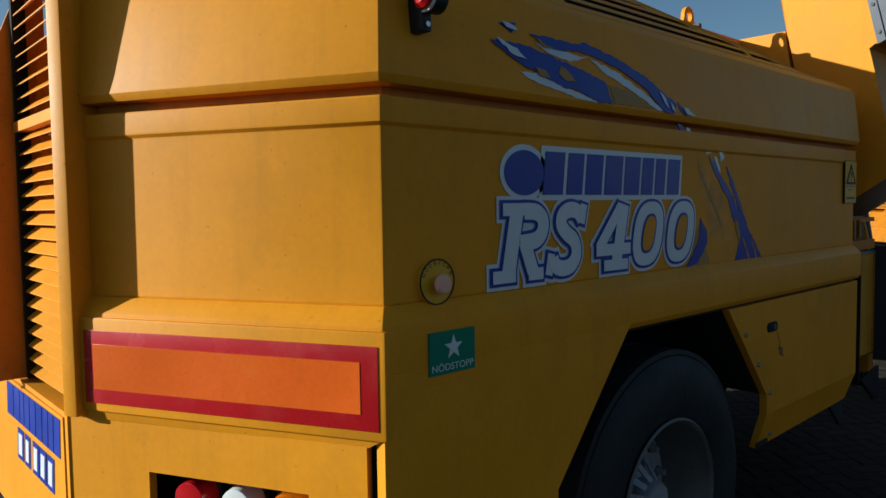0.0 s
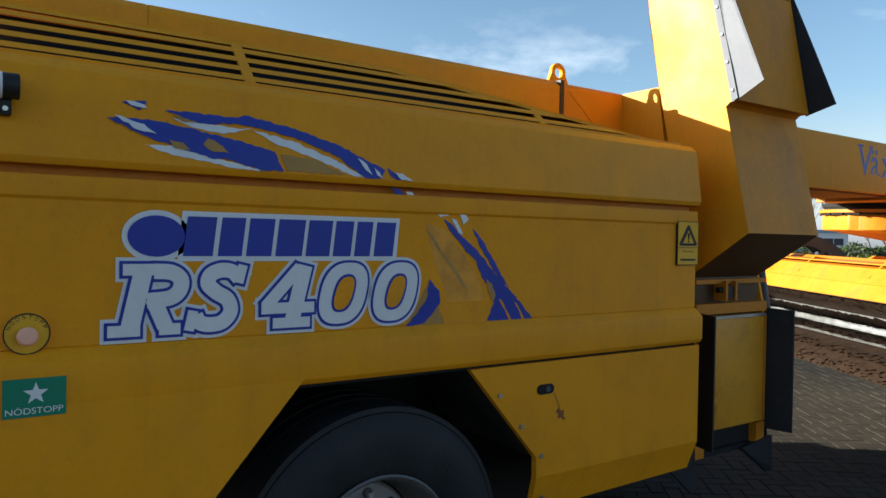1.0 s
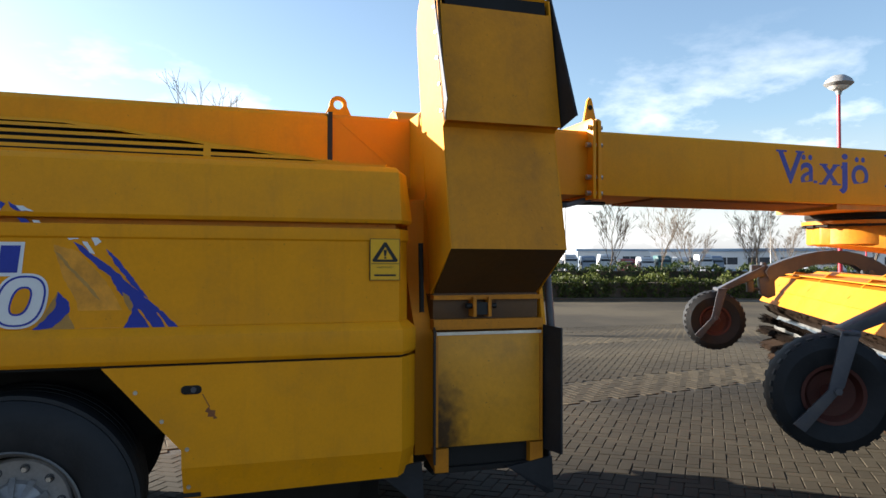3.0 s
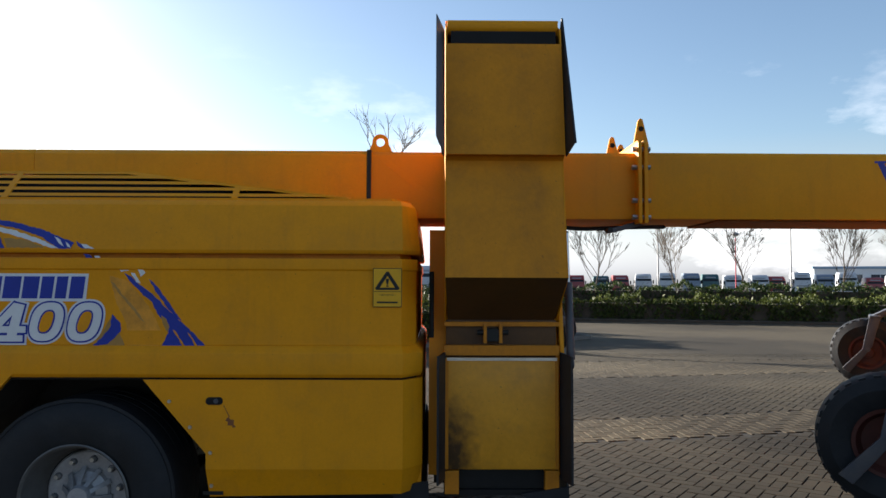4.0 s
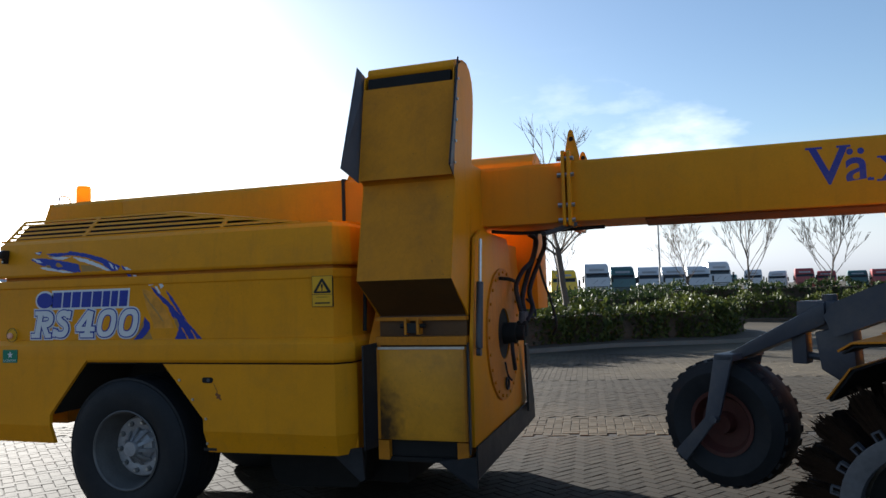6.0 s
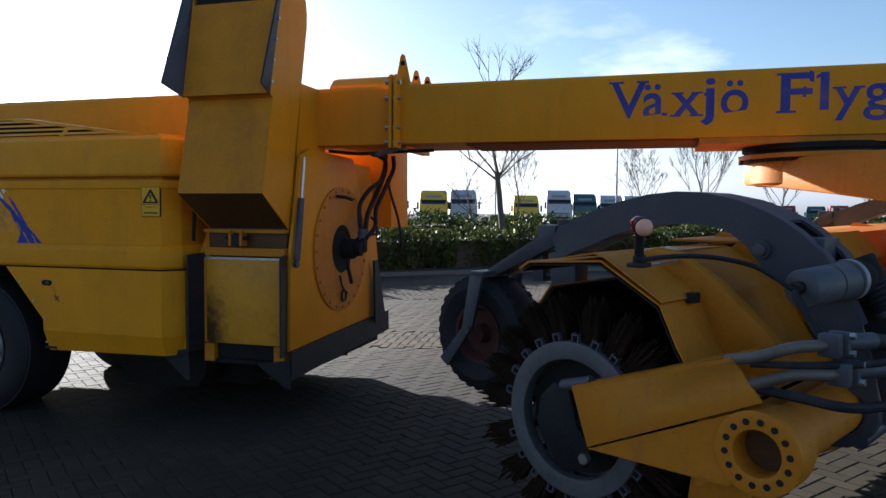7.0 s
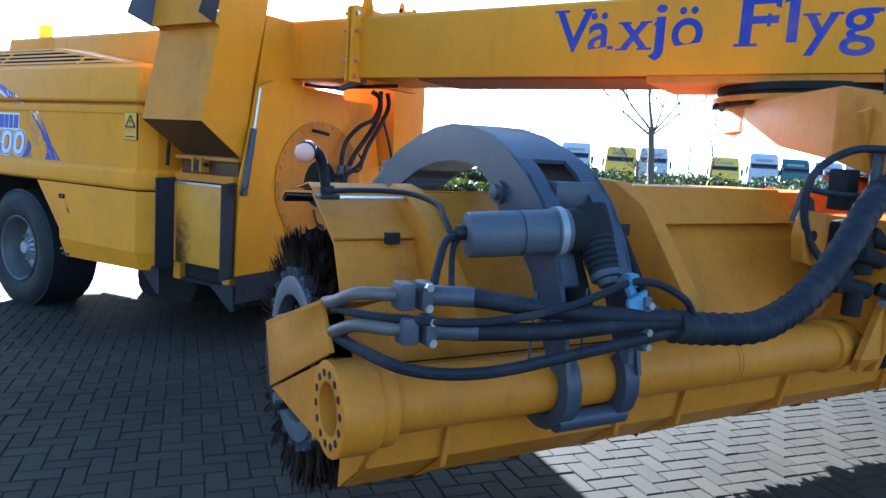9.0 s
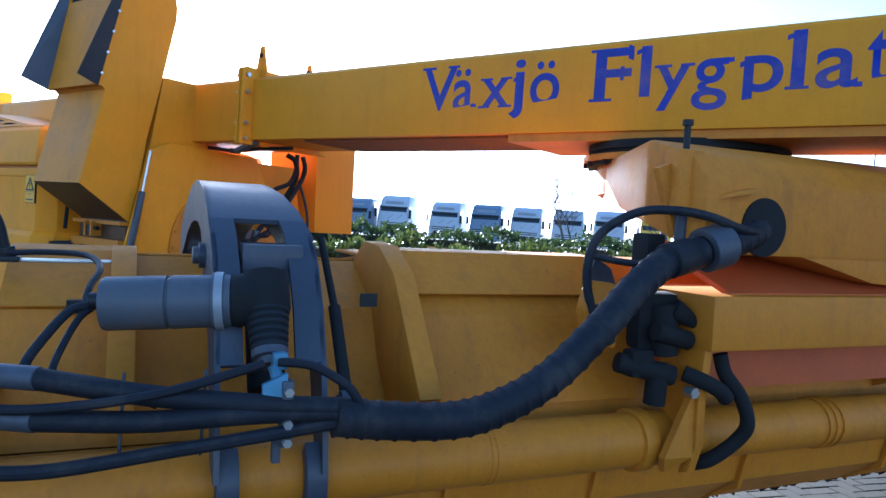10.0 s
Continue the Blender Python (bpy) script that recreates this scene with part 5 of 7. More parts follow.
core = part("brush_core", cyl((0, 0.08, AX), (0, LEN, AX), 0.285, 40), STEEL, head, "bare metal brush core")
rng = random.Random(4)
bm = bmesh.new()
steps = 130
for blade in range(7):
    spread_ = (blade - 3) * 0.0125
    low, tips = [], []
    for k in range(steps + 1):
        y = 0.045 + (LEN - 0.09) * k / steps + rng.uniform(-0.012, 0.012)
        reach = 0.512 + rng.uniform(-0.035, 0.02) - abs(spread_) * 0.6
        low.append(bm.verts.new((0.27, y, spread_ * 0.25)))
        tips.append(bm.verts.new((reach, y + rng.uniform(-0.012, 0.012), spread_ + rng.uniform(-0.007, 0.007))))
    for k in range(steps):
        bm.faces.new((low[k], low[k + 1], tips[k + 1], tips[k]))
for y in (0.0, 0.012, 0.024, 0.036, 0.048, 0.06, LEN - 0.05):     # loose bristles of the end tuft
    for k in range(11):
        a = (k - 5) * 0.0105
        r1, r2, back = 0.515 - 0.5 * abs(a) + rng.uniform(-0.05, 0.03), 0.515 - 0.5 * abs(a) + rng.uniform(-0.05, 0.03), rng.uniform(0, 0.04)
        root, mid_ = [(0.28, y, a * 0.45), (0.28, y, a * 0.45 + 0.007)], [(0.40, y - back * 0.4, a * 0.8), (0.40, y - back * 0.4, a * 0.8 + 0.007)]
        tip_ = [(r1, y - back, a * 1.05 + rng.uniform(-0.008, 0.008)), (r2, y - back, a * 1.05 + 0.007)]
        v = [bm.verts.new(p) for p in root + mid_ + tip_]
        bm.faces.new((v[0], v[1], v[3], v[2])), bm.faces.new((v[2], v[3], v[5], v[4]))
strip = part("brush_strip", bm, BRISTLE, head, "stiff dark brown brush strip", smooth=20, m=pose(0, 0, AX))
for k in range(1, 18):
    twin(strip, pose(0, 0, AX, 0, k * 360 / 18 + rng.uniform(-2.5, 2.5), 0))
bar = part("strip_bar", box(0.286, 0.318, 0.06, LEN - 0.05, -0.03, 0.03), STEEL, head, "bright steel bar between the brush strips", bevel=0.004, m=pose(0, 0, AX, 0, 10, 0))
for k in range(1, 18):
    twin(bar, pose(0, 0, AX, 0, 10 + k * 20, 0))
RING_GREY = material("ring_steel", (0.105, 0.105, 0.110), 0.5, 0.2, 0.2, 40, 5, 0.12, (0.06, 0.045, 0.035), 0.5)
ring = part("brush_end_ring", cyl((0, -0.03, AX), (0, 0.03, AX), 0.325, 56, hole=0.25), RING_GREY, head, "grey steel ring on the brush end", bevel=0.006)
for k in range(22):
    a = k * math.tau / 22 + 0.1
    c = Vector((0.335 * math.cos(a), 0.0, AX + 0.335 * math.sin(a)))
    clip = part("ring_clip", box(-0.022, -0.014, -0.03, 0.012, -0.02, 0.032, box(0.014, 0.022, -0.03, 0.012, -0.02, 0.032, box(-0.014, 0.014, -0.034, -0.026, 0.022, 0.032))), GREY_FIT, ring, m=Matrix.Translation(c) @ pose(0, 0, 0, 0, 90 - math.degrees(a), 0) @ Matrix.Scale(0.8, 4))
part("brush_end_dark", cyl((0, 0.04, AX), (0, 0.06, AX), 0.24, 40), DARK, head)
CASTING = material("dark_casting", (0.013, 0.0135, 0.016), 0.6, 0.0, 0.25, 35, 6, 0.2, (0.035, 0.026, 0.020), 0.4, gloss=0.2)
hub = part("brush_motor", lathe([(0.11, 0), (0.12, 0.05), (0.10, 0.10), (0.06, 0.13), (0.0, 0.135)], 28, m=pose(0.02, 0.03, AX, 90)), CASTING, head, "black brush motor in the end of the brush")
part("motor_arm", prism([(-0.06, AX - 0.13), (-0.12, AX - 0.02), (-0.10, AX + 0.10), (-0.03, AX + 0.17), (0.05, AX + 0.15), (0.09, AX), (0.16, AX - 0.06), (0.12, AX - 0.16), (0.02, AX - 0.20)], "y", -0.11, -0.05), CASTING, hub, bevel=0.02)
part("motor_port", cyl((0.0, -0.08, AX + 0.15), (0.14, -0.08, AX + 0.19), 0.028, 12), GREY_FIT, hub)
part("motor_nut", cyl((0.13, -0.13, AX - 0.11), (0.13, -0.10, AX - 0.11), 0.022, 6), STEEL, hub)

# hood over the brush
shell = [(-0.37, 1.29), (-0.24, 1.435), (0.13, 1.475), (0.19, 1.505), (0.40, 1.50), (0.50, 1.36), (0.60, 1.20), (0.645, 1.05), (0.66, 0.92)]
part("hood_shell", ribbon(shell, 0.008, axis="y", a=1.20, b=LEN), YELLOW_OLD, head, "bent yellow hood over the brush")
part("hood_top_rim", box(-0.22, 0.20, 1.19, LEN, 1.476, 1.488), YELLOW_OLD, head, bevel=0.003)
end_shell = [(-0.30, 1.395), (-0.25, 1.428), (0.12, 1.45), (0.38, 1.297), (0.45, 1.15), (0.53, 1.02), (0.62, 0.93)]   # the hood is lower before the second rib
part("end_hood_shell", ribbon(end_shell, 0.008, axis="y", a=0.0, b=1.19), YELLOW_OLD, head, "lower bent yellow end of the hood")
part("end_hood_roof", ribbon([(-0.25, 1.439), (0.10, 1.459)], 0.006, axis="y", a=0.36, b=1.19), YELLOW_OLD, head)
# near-black sheets added under the hood sheets to darken its inside
part("end_hood_lining", ribbon([(-0.288, 1.393), (-0.243, 1.4225), (0.115, 1.4435), (0.372, 1.291), (0.441, 1.147), (0.521, 1.014), (0.61, 0.93)], -0.008, axis="y", a=0.006, b=1.19), DARK, head, "near-black inside of the hood end")
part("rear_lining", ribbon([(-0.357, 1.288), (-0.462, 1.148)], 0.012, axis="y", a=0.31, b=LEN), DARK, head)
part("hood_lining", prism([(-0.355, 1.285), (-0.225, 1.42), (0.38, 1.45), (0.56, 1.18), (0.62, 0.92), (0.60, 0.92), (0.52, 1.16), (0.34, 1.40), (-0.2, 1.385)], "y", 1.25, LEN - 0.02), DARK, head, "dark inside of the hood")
part("hood_fold", ribbon([(-0.06, 1.456), (0.09, 1.482), (0.14, 1.468), (0.396, 1.31)], 0.006, axis="y", a=-0.006, b=0.30), YELLOW_OLD, head, "folded cover strip")
part("hood_fold", ribbon([(0.19, 1.515), (0.43, 1.515), (0.565, 1.375)], 0.006, axis="y", a=1.20, b=2.15), YELLOW_OLD, head, "folded cover strip, paint flaking")
part("hood_strip_seam", ribbon([(0.44, 1.47), (0.575, 1.30), (0.70, 1.00)], 0.006, axis="y", a=1.21, b=2.15), YELLOW_OLD, head)
# the tall front sheet beyond the second rib, and ribs
def rib(y, grow=0.0, thick=0.05):
    pts = [(0.18, 1.50), (0.26, 1.545), (0.43, 1.535), (0.57 + grow, 1.45), (0.86 + grow, 1.09), (0.83 + grow, 1.07), (0.64, 0.96), (0.45, 1.15), (0.38, 1.297), (0.12, 1.455)]
    return part("hood_rib", prism(pts, "y", y, y + thick), YELLOW_OLD, head, "welded yellow rib across the hood", bevel=0.003)
rib(1.17, 0.03, 0.075)
rib(3.55, 0.03)
part("hood_rib", prism([(0.08, 1.455), (0.18, 1.495), (0.29, 1.478), (0.46, 1.368), (0.655, 1.195), (0.77, 1.04), (0.70, 1.02), (0.52, 1.03), (0.45, 1.15), (0.38, 1.30), (0.12, 1.455)], "y", 0.30, 0.375), YELLOW_OLD, head, "welded yellow rib across the hood", bevel=0.003)
part("rib_lug", box(0.395, 0.43, 0.18, 0.225, 1.295, 1.335), SIGN_BLACK, head)
part("rib_lug", box(0.585, 0.59, 1.06, 1.12, 1.335, 1.38), SIGN_BLACK, head)

part("rear_sheet", ribbon([(-0.365, 1.295), (-0.47, 1.155)], 0.008, axis="y", a=0.30, b=LEN), YELLOW_OLD, head, "sunlit yellow rear sheet of the hood")
for y in (1.6, 2.8, 4.0, 5.2):
    part("rear_rib", prism([(-0.16, 1.485), (0.04, 1.49), (-0.14, 1.515), (-0.335, 1.35), (-0.24, 1.43)], "y", y, y + 0.03), YELLOW_OLD, head)

# skirt below the tube
part("skirt", ribbon([(0.66, 0.94), (0.72, 0.80), (0.68, 0.62), (0.50, 0.48)], 0.008, axis="y", a=0.02, b=LEN), YELLOW_OLD, head, "sloping yellow skirt sheet")
part("skirt_end", prism([(0.52, 0.70), (0.49, 0.47), (0.66, 0.60), (0.78, 0.74)], "y", 0.0, 0.02), YELLOW_OLD, head)
for y in (0.28, 1.02, 1.34, 1.95, 2.7, 3.6):
    part("skirt_rib", prism([(0.73, 0.80), (0.69, 0.61), (0.50, 0.465), (0.70, 0.585), (0.755, 0.80)], "y", y, y + 0.02), YELLOW_OLD, head)

# carrying tube with end flange
tube = part("carrying_tube", cyl((0.815, -0.04, 0.88), (0.815, LEN + 0.1, 0.88), 0.098, 40), YELLOW_OLD, head, "long yellow steel tube")
flange = part("tube_flange", cyl((0.815, -0.155, 0.88), (0.815, -0.035, 0.88), 0.14, 48, hole=0.078), YELLOW_OLD, head, "drilled round end flange", bevel=0.004)
part("flange_collar", cyl((0.815, -0.035, 0.88), (0.815, 0.02, 0.88), 0.128, 40), YELLOW_OLD, flange, bevel=0.006)
# shade inside the flange is put into this disc's darker paint
part("flange_inside", cyl((0.815, -0.06, 0.88), (0.815, -0.045, 0.88), 0.079, 32), YELLOW_BURNT_SHADED, flange)
for k in range(14):
    a = k * math.tau / 14 + 0.12
    c = Vector((0.815 + 0.105 * math.cos(a), -0.157, 0.88 + 0.105 * math.sin(a)))
    part("flange_hole", cyl(c, c + Vector((0, 0.002, 0)), 0.0115, 12), SIGN_BLACK, flange)
for y in (1.42, 1.44, 2.95, 2.99, 3.03):
    part("tube_weld", cyl((0.815, y, 0.88), (0.815, y + 0.012, 0.88), 0.106 if y > 2 else 0.1005, 32), YELLOW_OLD, tube)

# motor guard box and the plate that joins it to the flange
part("motor_guard", slab([(0.094, -0.155, 0.97), (0.726, -0.155, 1.18), (0.829, -0.155, 1.05), (0.17, -0.155, 0.745)], (0, 0.012, 0), slab([(0.094, -0.155, 0.97), (0.726, -0.155, 1.18), (0.726, 0.05, 1.18), (0.094, 0.0, 0.97)], (0.004, 0, -0.012))), YELLOW_OLD, head, "folded yellow motor guard", bevel=0.003)
part("end_plate", prism([(0.165, 0.735), (0.80, 1.025), (0.76, 1.0), (0.715, 0.96), (0.69, 0.90), (0.69, 0.85), (0.715, 0.79), (0.74, 0.76), (0.72, 0.745)], "y", -0.148, -0.13), YELLOW_OLD, head, "yellow end plate", bevel=0.003)
part("end_plate_web", prism([(0.60, 0.94), (0.69, 0.97), (0.69, 0.78), (0.60, 0.70)], "y", -0.13, 0.01), YELLOW_OLD, head)

# castor arches
def castor_arm(y, lift):
    """A grey arched arm of two plates and a top sheet, with fork and pneumatic castor wheel."""
    out = [(-0.60, 1.50), (-0.56, 1.56), (-0.40, 1.63), (-0.21, 1.69), (-0.05, 1.725), (0.09, 1.737), (0.24, 1.727), (0.38, 1.695), (0.50, 1.645), (0.62, 1.57), (0.72, 1.48), (0.80, 1.36), (0.86, 1.22), (0.90, 1.08), (0.93, 0.92)]
    inn = [(-0.56, 1.40), (-0.48, 1.43), (-0.36, 1.48), (-0.21, 1.54), (-0.05, 1.58), (0.09, 1.592), (0.22, 1.59), (0.33, 1.567), (0.42, 1.50), (0.48, 1.42), (0.60, 1.33), (0.70, 1.23), (0.75, 1.12), (0.79, 1.02), (0.83, 0.95)]
    arm = part("castor_arm", bmesh.new(), GREY, head, "arched dark grey castor arm", m=pose(0, y, lift))
    def wide(a):                          # the plates part towards the pivot
        return 0.215 + 0.075 * min(1, max(0, (a - 0.3) / 0.35))
    out, inn = [(a + 0.045, z) for a, z in out], [(a + 0.045, z) for a, z in inn]
    for s in (0, 1):
        bm = bmesh.new()
        rows = [[bm.verts.new((p[0], s * wide(p[0]) + d, p[1])) for p in line] for d in (0.0, 0.016) for line in (out, inn)]
        n = len(out)
        for k in range(n - 1):
            bm.faces.new((rows[0][k], rows[0][k + 1], rows[1][k + 1], rows[1][k]))
            bm.faces.new((rows[2][k + 1], rows[2][k], rows[3][k], rows[3][k + 1]))
            bm.faces.new((rows[0][k + 1], rows[0][k], rows[2][k], rows[2][k + 1]))
            bm.faces.new((rows[1][k], rows[1][k + 1], rows[3][k + 1], rows[3][k]))
        bm.faces.new([rows[i][0] for i in (0, 1, 3, 2)]), bm.faces.new([rows[i][-1] for i in (0, 2, 3, 1)])
        part("arm_plate", bm, GREY, arm)
    skin = out[1:9] + [((out[8][0] + out[9][0]) / 2, (out[8][1] + out[9][1]) / 2 + 0.004)]
    part("arm_top", loft([[(a, 0.004, z), (a, wide(a) + 0.012, z), (a - 0.004, wide(a) + 0.012, z - 0.014), (a - 0.004, 0.004, z - 0.014)] for a, z in skin]), GREY, arm)
    for lo, hi in ((0.0, 0.24), (0.72, 1.0)):      # below its end the sheet leaves an opening between two strips
        part("arm_strip", loft([[(a, 0.004 + (wide(a) + 0.008) * lo, z), (a, 0.004 + (wide(a) + 0.008) * hi, z), (a - 0.012, 0.004 + (wide(a) + 0.008) * hi, z - 0.010), (a - 0.012, 0.004 + (wide(a) + 0.008) * lo, z - 0.010)] for a, z in [skin[-1]] + out[9:13]]), GREY, arm)
    part("arm_bottom", ribbon(inn[1:7], 0.012, axis="y", a=0.014, b=0.218), GREY, arm)
    pin = part("arm_pin", cyl((0.525, -0.035, 1.49), (0.525, 0.27, 1.49), 0.027, 20), GREY_FIT, arm, "grey pivot pin", bevel=0.004)
    part("pin_collar", cyl((0.525, -0.016, 1.49), (0.525, 0.0, 1.49), 0.040, 20), GREY, pin)
    part("arm_cylinder", cyl((0.60, 0.16, 1.50), (0.80, 0.16, 1.12), 0.055, 20), DARK, arm, "dark ram between the arm plates", bevel=0.008)
    part("arm_box", box(0.60, 0.74, 0.085, 0.265, 1.44, 1.54), GREY, arm, bevel=0.008)
    ram = part("side_ram", cyl((0.56, 0.36, 1.56), (0.80, 0.36, 1.32), 0.012, 14), DARK, arm, "slim dark gas strut beside the arm")
    part("strut_sleeve", cyl((0.76, 0.36, 1.36), (0.93, 0.36, 1.13), 0.019, 14), DARK, ram, bevel=0.004)
    part("strut_eye", cyl((0.94, 0.34, 1.12), (0.94, 0.38, 1.12), 0.026, 14), GREY, ram)
    for s in (0.03, 0.27):             # claws round the tube
        a_ = [(0.815 + 0.155 * math.cos(a), 0.88 + 0.155 * math.sin(a)) for a in (radians(50 - k * 20) for k in range(11))]
        b_ = [(0.815 + 0.103 * math.cos(a), 0.88 + 0.103 * math.sin(a)) for a in (radians(-150 + k * 20) for k in range(11))]
        part("tube_claw", prism(a_ + b_, "y", s - 0.02, s + 0.04), GREY, arm, bevel=0.006)
    part("claw_bar", cyl((0.90, 0.02, 0.77), (0.90, 0.30, 0.77), 0.034, 16), GREY, arm)
    fork = part("castor_fork", box(-0.70, -0.52, 0.05, 0.17, 1.43, 1.57), GREY, arm, "grey castor fork", bevel=0.015)
    part("fork_pivot", cyl((-0.56, 0.11, 1.37), (-0.56, 0.11, 1.60), 0.035, 16), GREY, fork)
    part("fork_stop", box(-0.74, -0.67, 0.07, 0.15, 1.26, 1.44), GREY, fork, bevel=0.006)
    part("fork_knuckle", prism([(-0.62, 1.42), (-0.45, 1.46), (-0.44, 1.22), (-0.52, 1.19), (-0.60, 1.24)], "y", 0.05, 0.17), GREY, fork, bevel=0.01)
    part("knuckle_pin", cyl((-0.68, 0.11, 1.30), (-0.50, 0.11, 1.28), 0.018, 10), GREY_FIT, fork)
    part("fork_neck", slab([(-0.56, 0.03, 1.57), (-0.56, 0.03, 1.46), (-1.02, 0.03, 1.26), (-1.06, 0.03, 1.30)], (0, 0.16, 0)), GREY, fork, bevel=0.01)
    for s in (-0.075, 0.275):
        part("fork_leg", slab([(-1.08, s, 1.30), (-0.98, s, 1.30), (-1.065, s, 0.99), (-1.27, s, 0.725), (-1.335, s, 0.77), (-1.15, s, 0.97)], (0, 0.02, 0)), GREY, fork, bevel=0.006)
        part("axle_nut", cyl((-1.10, s - 0.012, 0.965), (-1.10, s + 0.032, 0.965), 0.022, 6), GREY_FIT, fork)
    part("fork_bridge", box(-1.08, -0.98, -0.075, 0.295, 1.27, 1.305), GREY, fork, bevel=0.006)
    prof = [(0.16, -0.09), (0.19, -0.11), (0.27, -0.125), (0.325, -0.10), (0.340, -0.05), (0.344, 0.0), (0.340, 0.05), (0.325, 0.10), (0.27, 0.125), (0.19, 0.11), (0.16, 0.09)]
    m = pose(-1.10, 0.11, 0.93, 90)
    wheel = part("castor_wheel", lathe(prof + [prof[0]], 48), RUBBER, arm, "black pneumatic castor tyre with a red rim", m=m)
    part("castor_rim", lathe([(0.17, 0.10), (0.175, 0.108), (0.155, 0.105), (0.13, 0.06), (0.06, 0.055), (0.05, 0.11), (0.0, 0.11)], 32, cap=False), RUST_RED, wheel)
    part("castor_rim", lathe([(0.17, -0.10), (0.175, -0.108), (0.155, -0.105), (0.13, -0.06), (0.06, -0.055), (0.05, -0.11), (0.0, -0.11)], 32, cap=False), RUST_RED, wheel)
    lug = box(-0.012, 0.008, -0.017, 0.017, -0.042, 0.042)
    first = None
    for k in range(30):
        for side in (-1, 1):
            mm = pose(0, 0, 0, 0, 0, (k + 0.25 * side) * 12) @ pose(0.330, 0, side * 0.052)
            if first is None:
                first = part("tread_lug", lug, RUBBER, wheel, m=mm)
            else:
                twin(first, mm, wheel)
    return arm


RUST_RED = material("red_rim_paint", (0.065, 0.017, 0.012), 0.6, 0, 0.2, 40, 5, 0.1, (0.05, 0.03, 0.02), 0.5)
castor_arm(0.565, 0.0)
castor_arm(4.80, 0.03)

# canister, valve block, hoses
CAN = look((0.78, 0.285, 1.37), (0.72, 0.025, 1.355))
can = part("canister", lathe([(0.0, 0.0), (0.045, 0.0), (0.068, 0.006), (0.072, 0.014), (0.072, 0.168), (0.066, 0.170), (0.066, 0.176), (0.072, 0.178), (0.072, 0.285), (0.078, 0.287), (0.078, 0.315), (0.072, 0.317), (0.071, 0.335), (0.0, 0.337)], 36, m=CAN), material("canister_paint", (0.085, 0.088, 0.098), 0.5, 0.0, 0.15, 45, 3, 0.06, (0.17, 0.09, 0.05), 0.6), head, "grey motor canister with a cable", bevel=0.0)
part("canister_band", cyl(CAN @ Vector((0, 0, 0.294)), CAN @ Vector((0, 0, 0.316)), 0.0795, 36), LIGHT_GREY, can)
part("canister_end", lathe([(0.07, 0), (0.075, 0.02), (0.06, 0.07), (0.0, 0.08)], 24, m=CAN @ pose(0, 0, 0.337)), DARK, can)
part("valve_body", cyl((0.84, 0.70, 1.46), (0.89, 0.70, 1.36), 0.066, 20), DARK, can, bevel=0.01)
ribs = [(0.0, 0.0)]
for k in range(8):
    ribs += [(0.060 - 0.002 * k, k * 0.02), (0.064 - 0.002 * k, k * 0.02 + 0.005), (0.064 - 0.002 * k, k * 0.02 + 0.014), (0.060 - 0.002 * k, k * 0.02 + 0.018)]
BELLOWS = look((0.87, 0.70, 1.40), (0.77, 0.70, 1.56))
part("bellows", lathe(ribs + [(0.0, 0.16)], 24, m=BELLOWS), RUBBER, can, "tapering black rubber bellows")
part("bellows_clip", lathe([(0.040, 0.155), (0.049, 0.157), (0.049, 0.178), (0.036, 0.182), (0.030, 0.20), (0.0, 0.202)], 20, m=BELLOWS), GREY_FIT, can, "grey clip under the bellows")
part("cable_gland", cyl(CAN @ Vector((0.0, 0.008, -0.028)), CAN @ Vector((0.0, 0.008, 0.004)), 0.024, 14), SIGN_BLACK, can, bevel=0.004)
part("cable", hose([(0.775, 0.262, 1.365), (0.79, 0.215, 1.355), (0.845, 0.165, 1.30), (0.90, 0.125, 1.235), (0.93, 0.15, 1.205), (0.96, 0.24, 1.205), (1.02, 0.36, 1.185), (1.06, 0.42, 1.165)], 0.0125, 10), HOSE, head, "thin black cable")
part("cable", hose([(0.31, 0.0, 1.468), (0.335, 0.12, 1.475), (0.45, 0.235, 1.475), (0.60, 0.275, 1.45), (0.70, 0.255, 1.41), (0.755, 0.248, 1.378), (0.775, 0.262, 1.37)], 0.0095, 8), HOSE, head, "thin black cable")
part("cable", hose([(0.775, 0.265, 1.36), (0.80, 0.235, 1.335), (0.85, 0.205, 1.28), (0.90, 0.185, 1.225), (0.93, 0.20, 1.205)], 0.0095, 8), HOSE, head)
PIPE = material("dull_pipe", (0.14, 0.118, 0.10), 0.5, 0.3, 0.2, 50, 6, 0.1, (0.10, 0.07, 0.05), 0.5)
block = part("valve_block", box(1.05, 1.085, 0.685, 0.725, 1.24, 1.285), BLUE_ALLOY, head, "small blue anodised valve elbow", bevel=0.01)
part("valve_elbow", hose([(1.07, 0.69, 1.25), (1.09, 0.70, 1.21), (1.085, 0.705, 1.17)], 0.016, 10), BLUE_ALLOY, block)
part("clamp_plate", slab([(1.105, 0.655, 1.215), (1.115, 0.715, 1.245), (1.125, 0.715, 1.165), (1.115, 0.655, 1.145)], (0.016, 0, 0)), BLUE_ALLOY, block, "blue-grey clamp plate", bevel=0.004)
part("valve_clamp", box(1.10, 1.14, 0.70, 0.73, 1.06, 1.225), GREY_FIT, block, bevel=0.006)
for z in (1.075, 1.12, 1.20):
    part("clamp_bolt", cyl((1.13, 0.715, z), (1.155, 0.715, z), 0.012, 6), STEEL, block)
part("clamp_foot", box(1.075, 1.10, 0.69, 0.71, 1.01, 1.065), GREY_FIT, block)
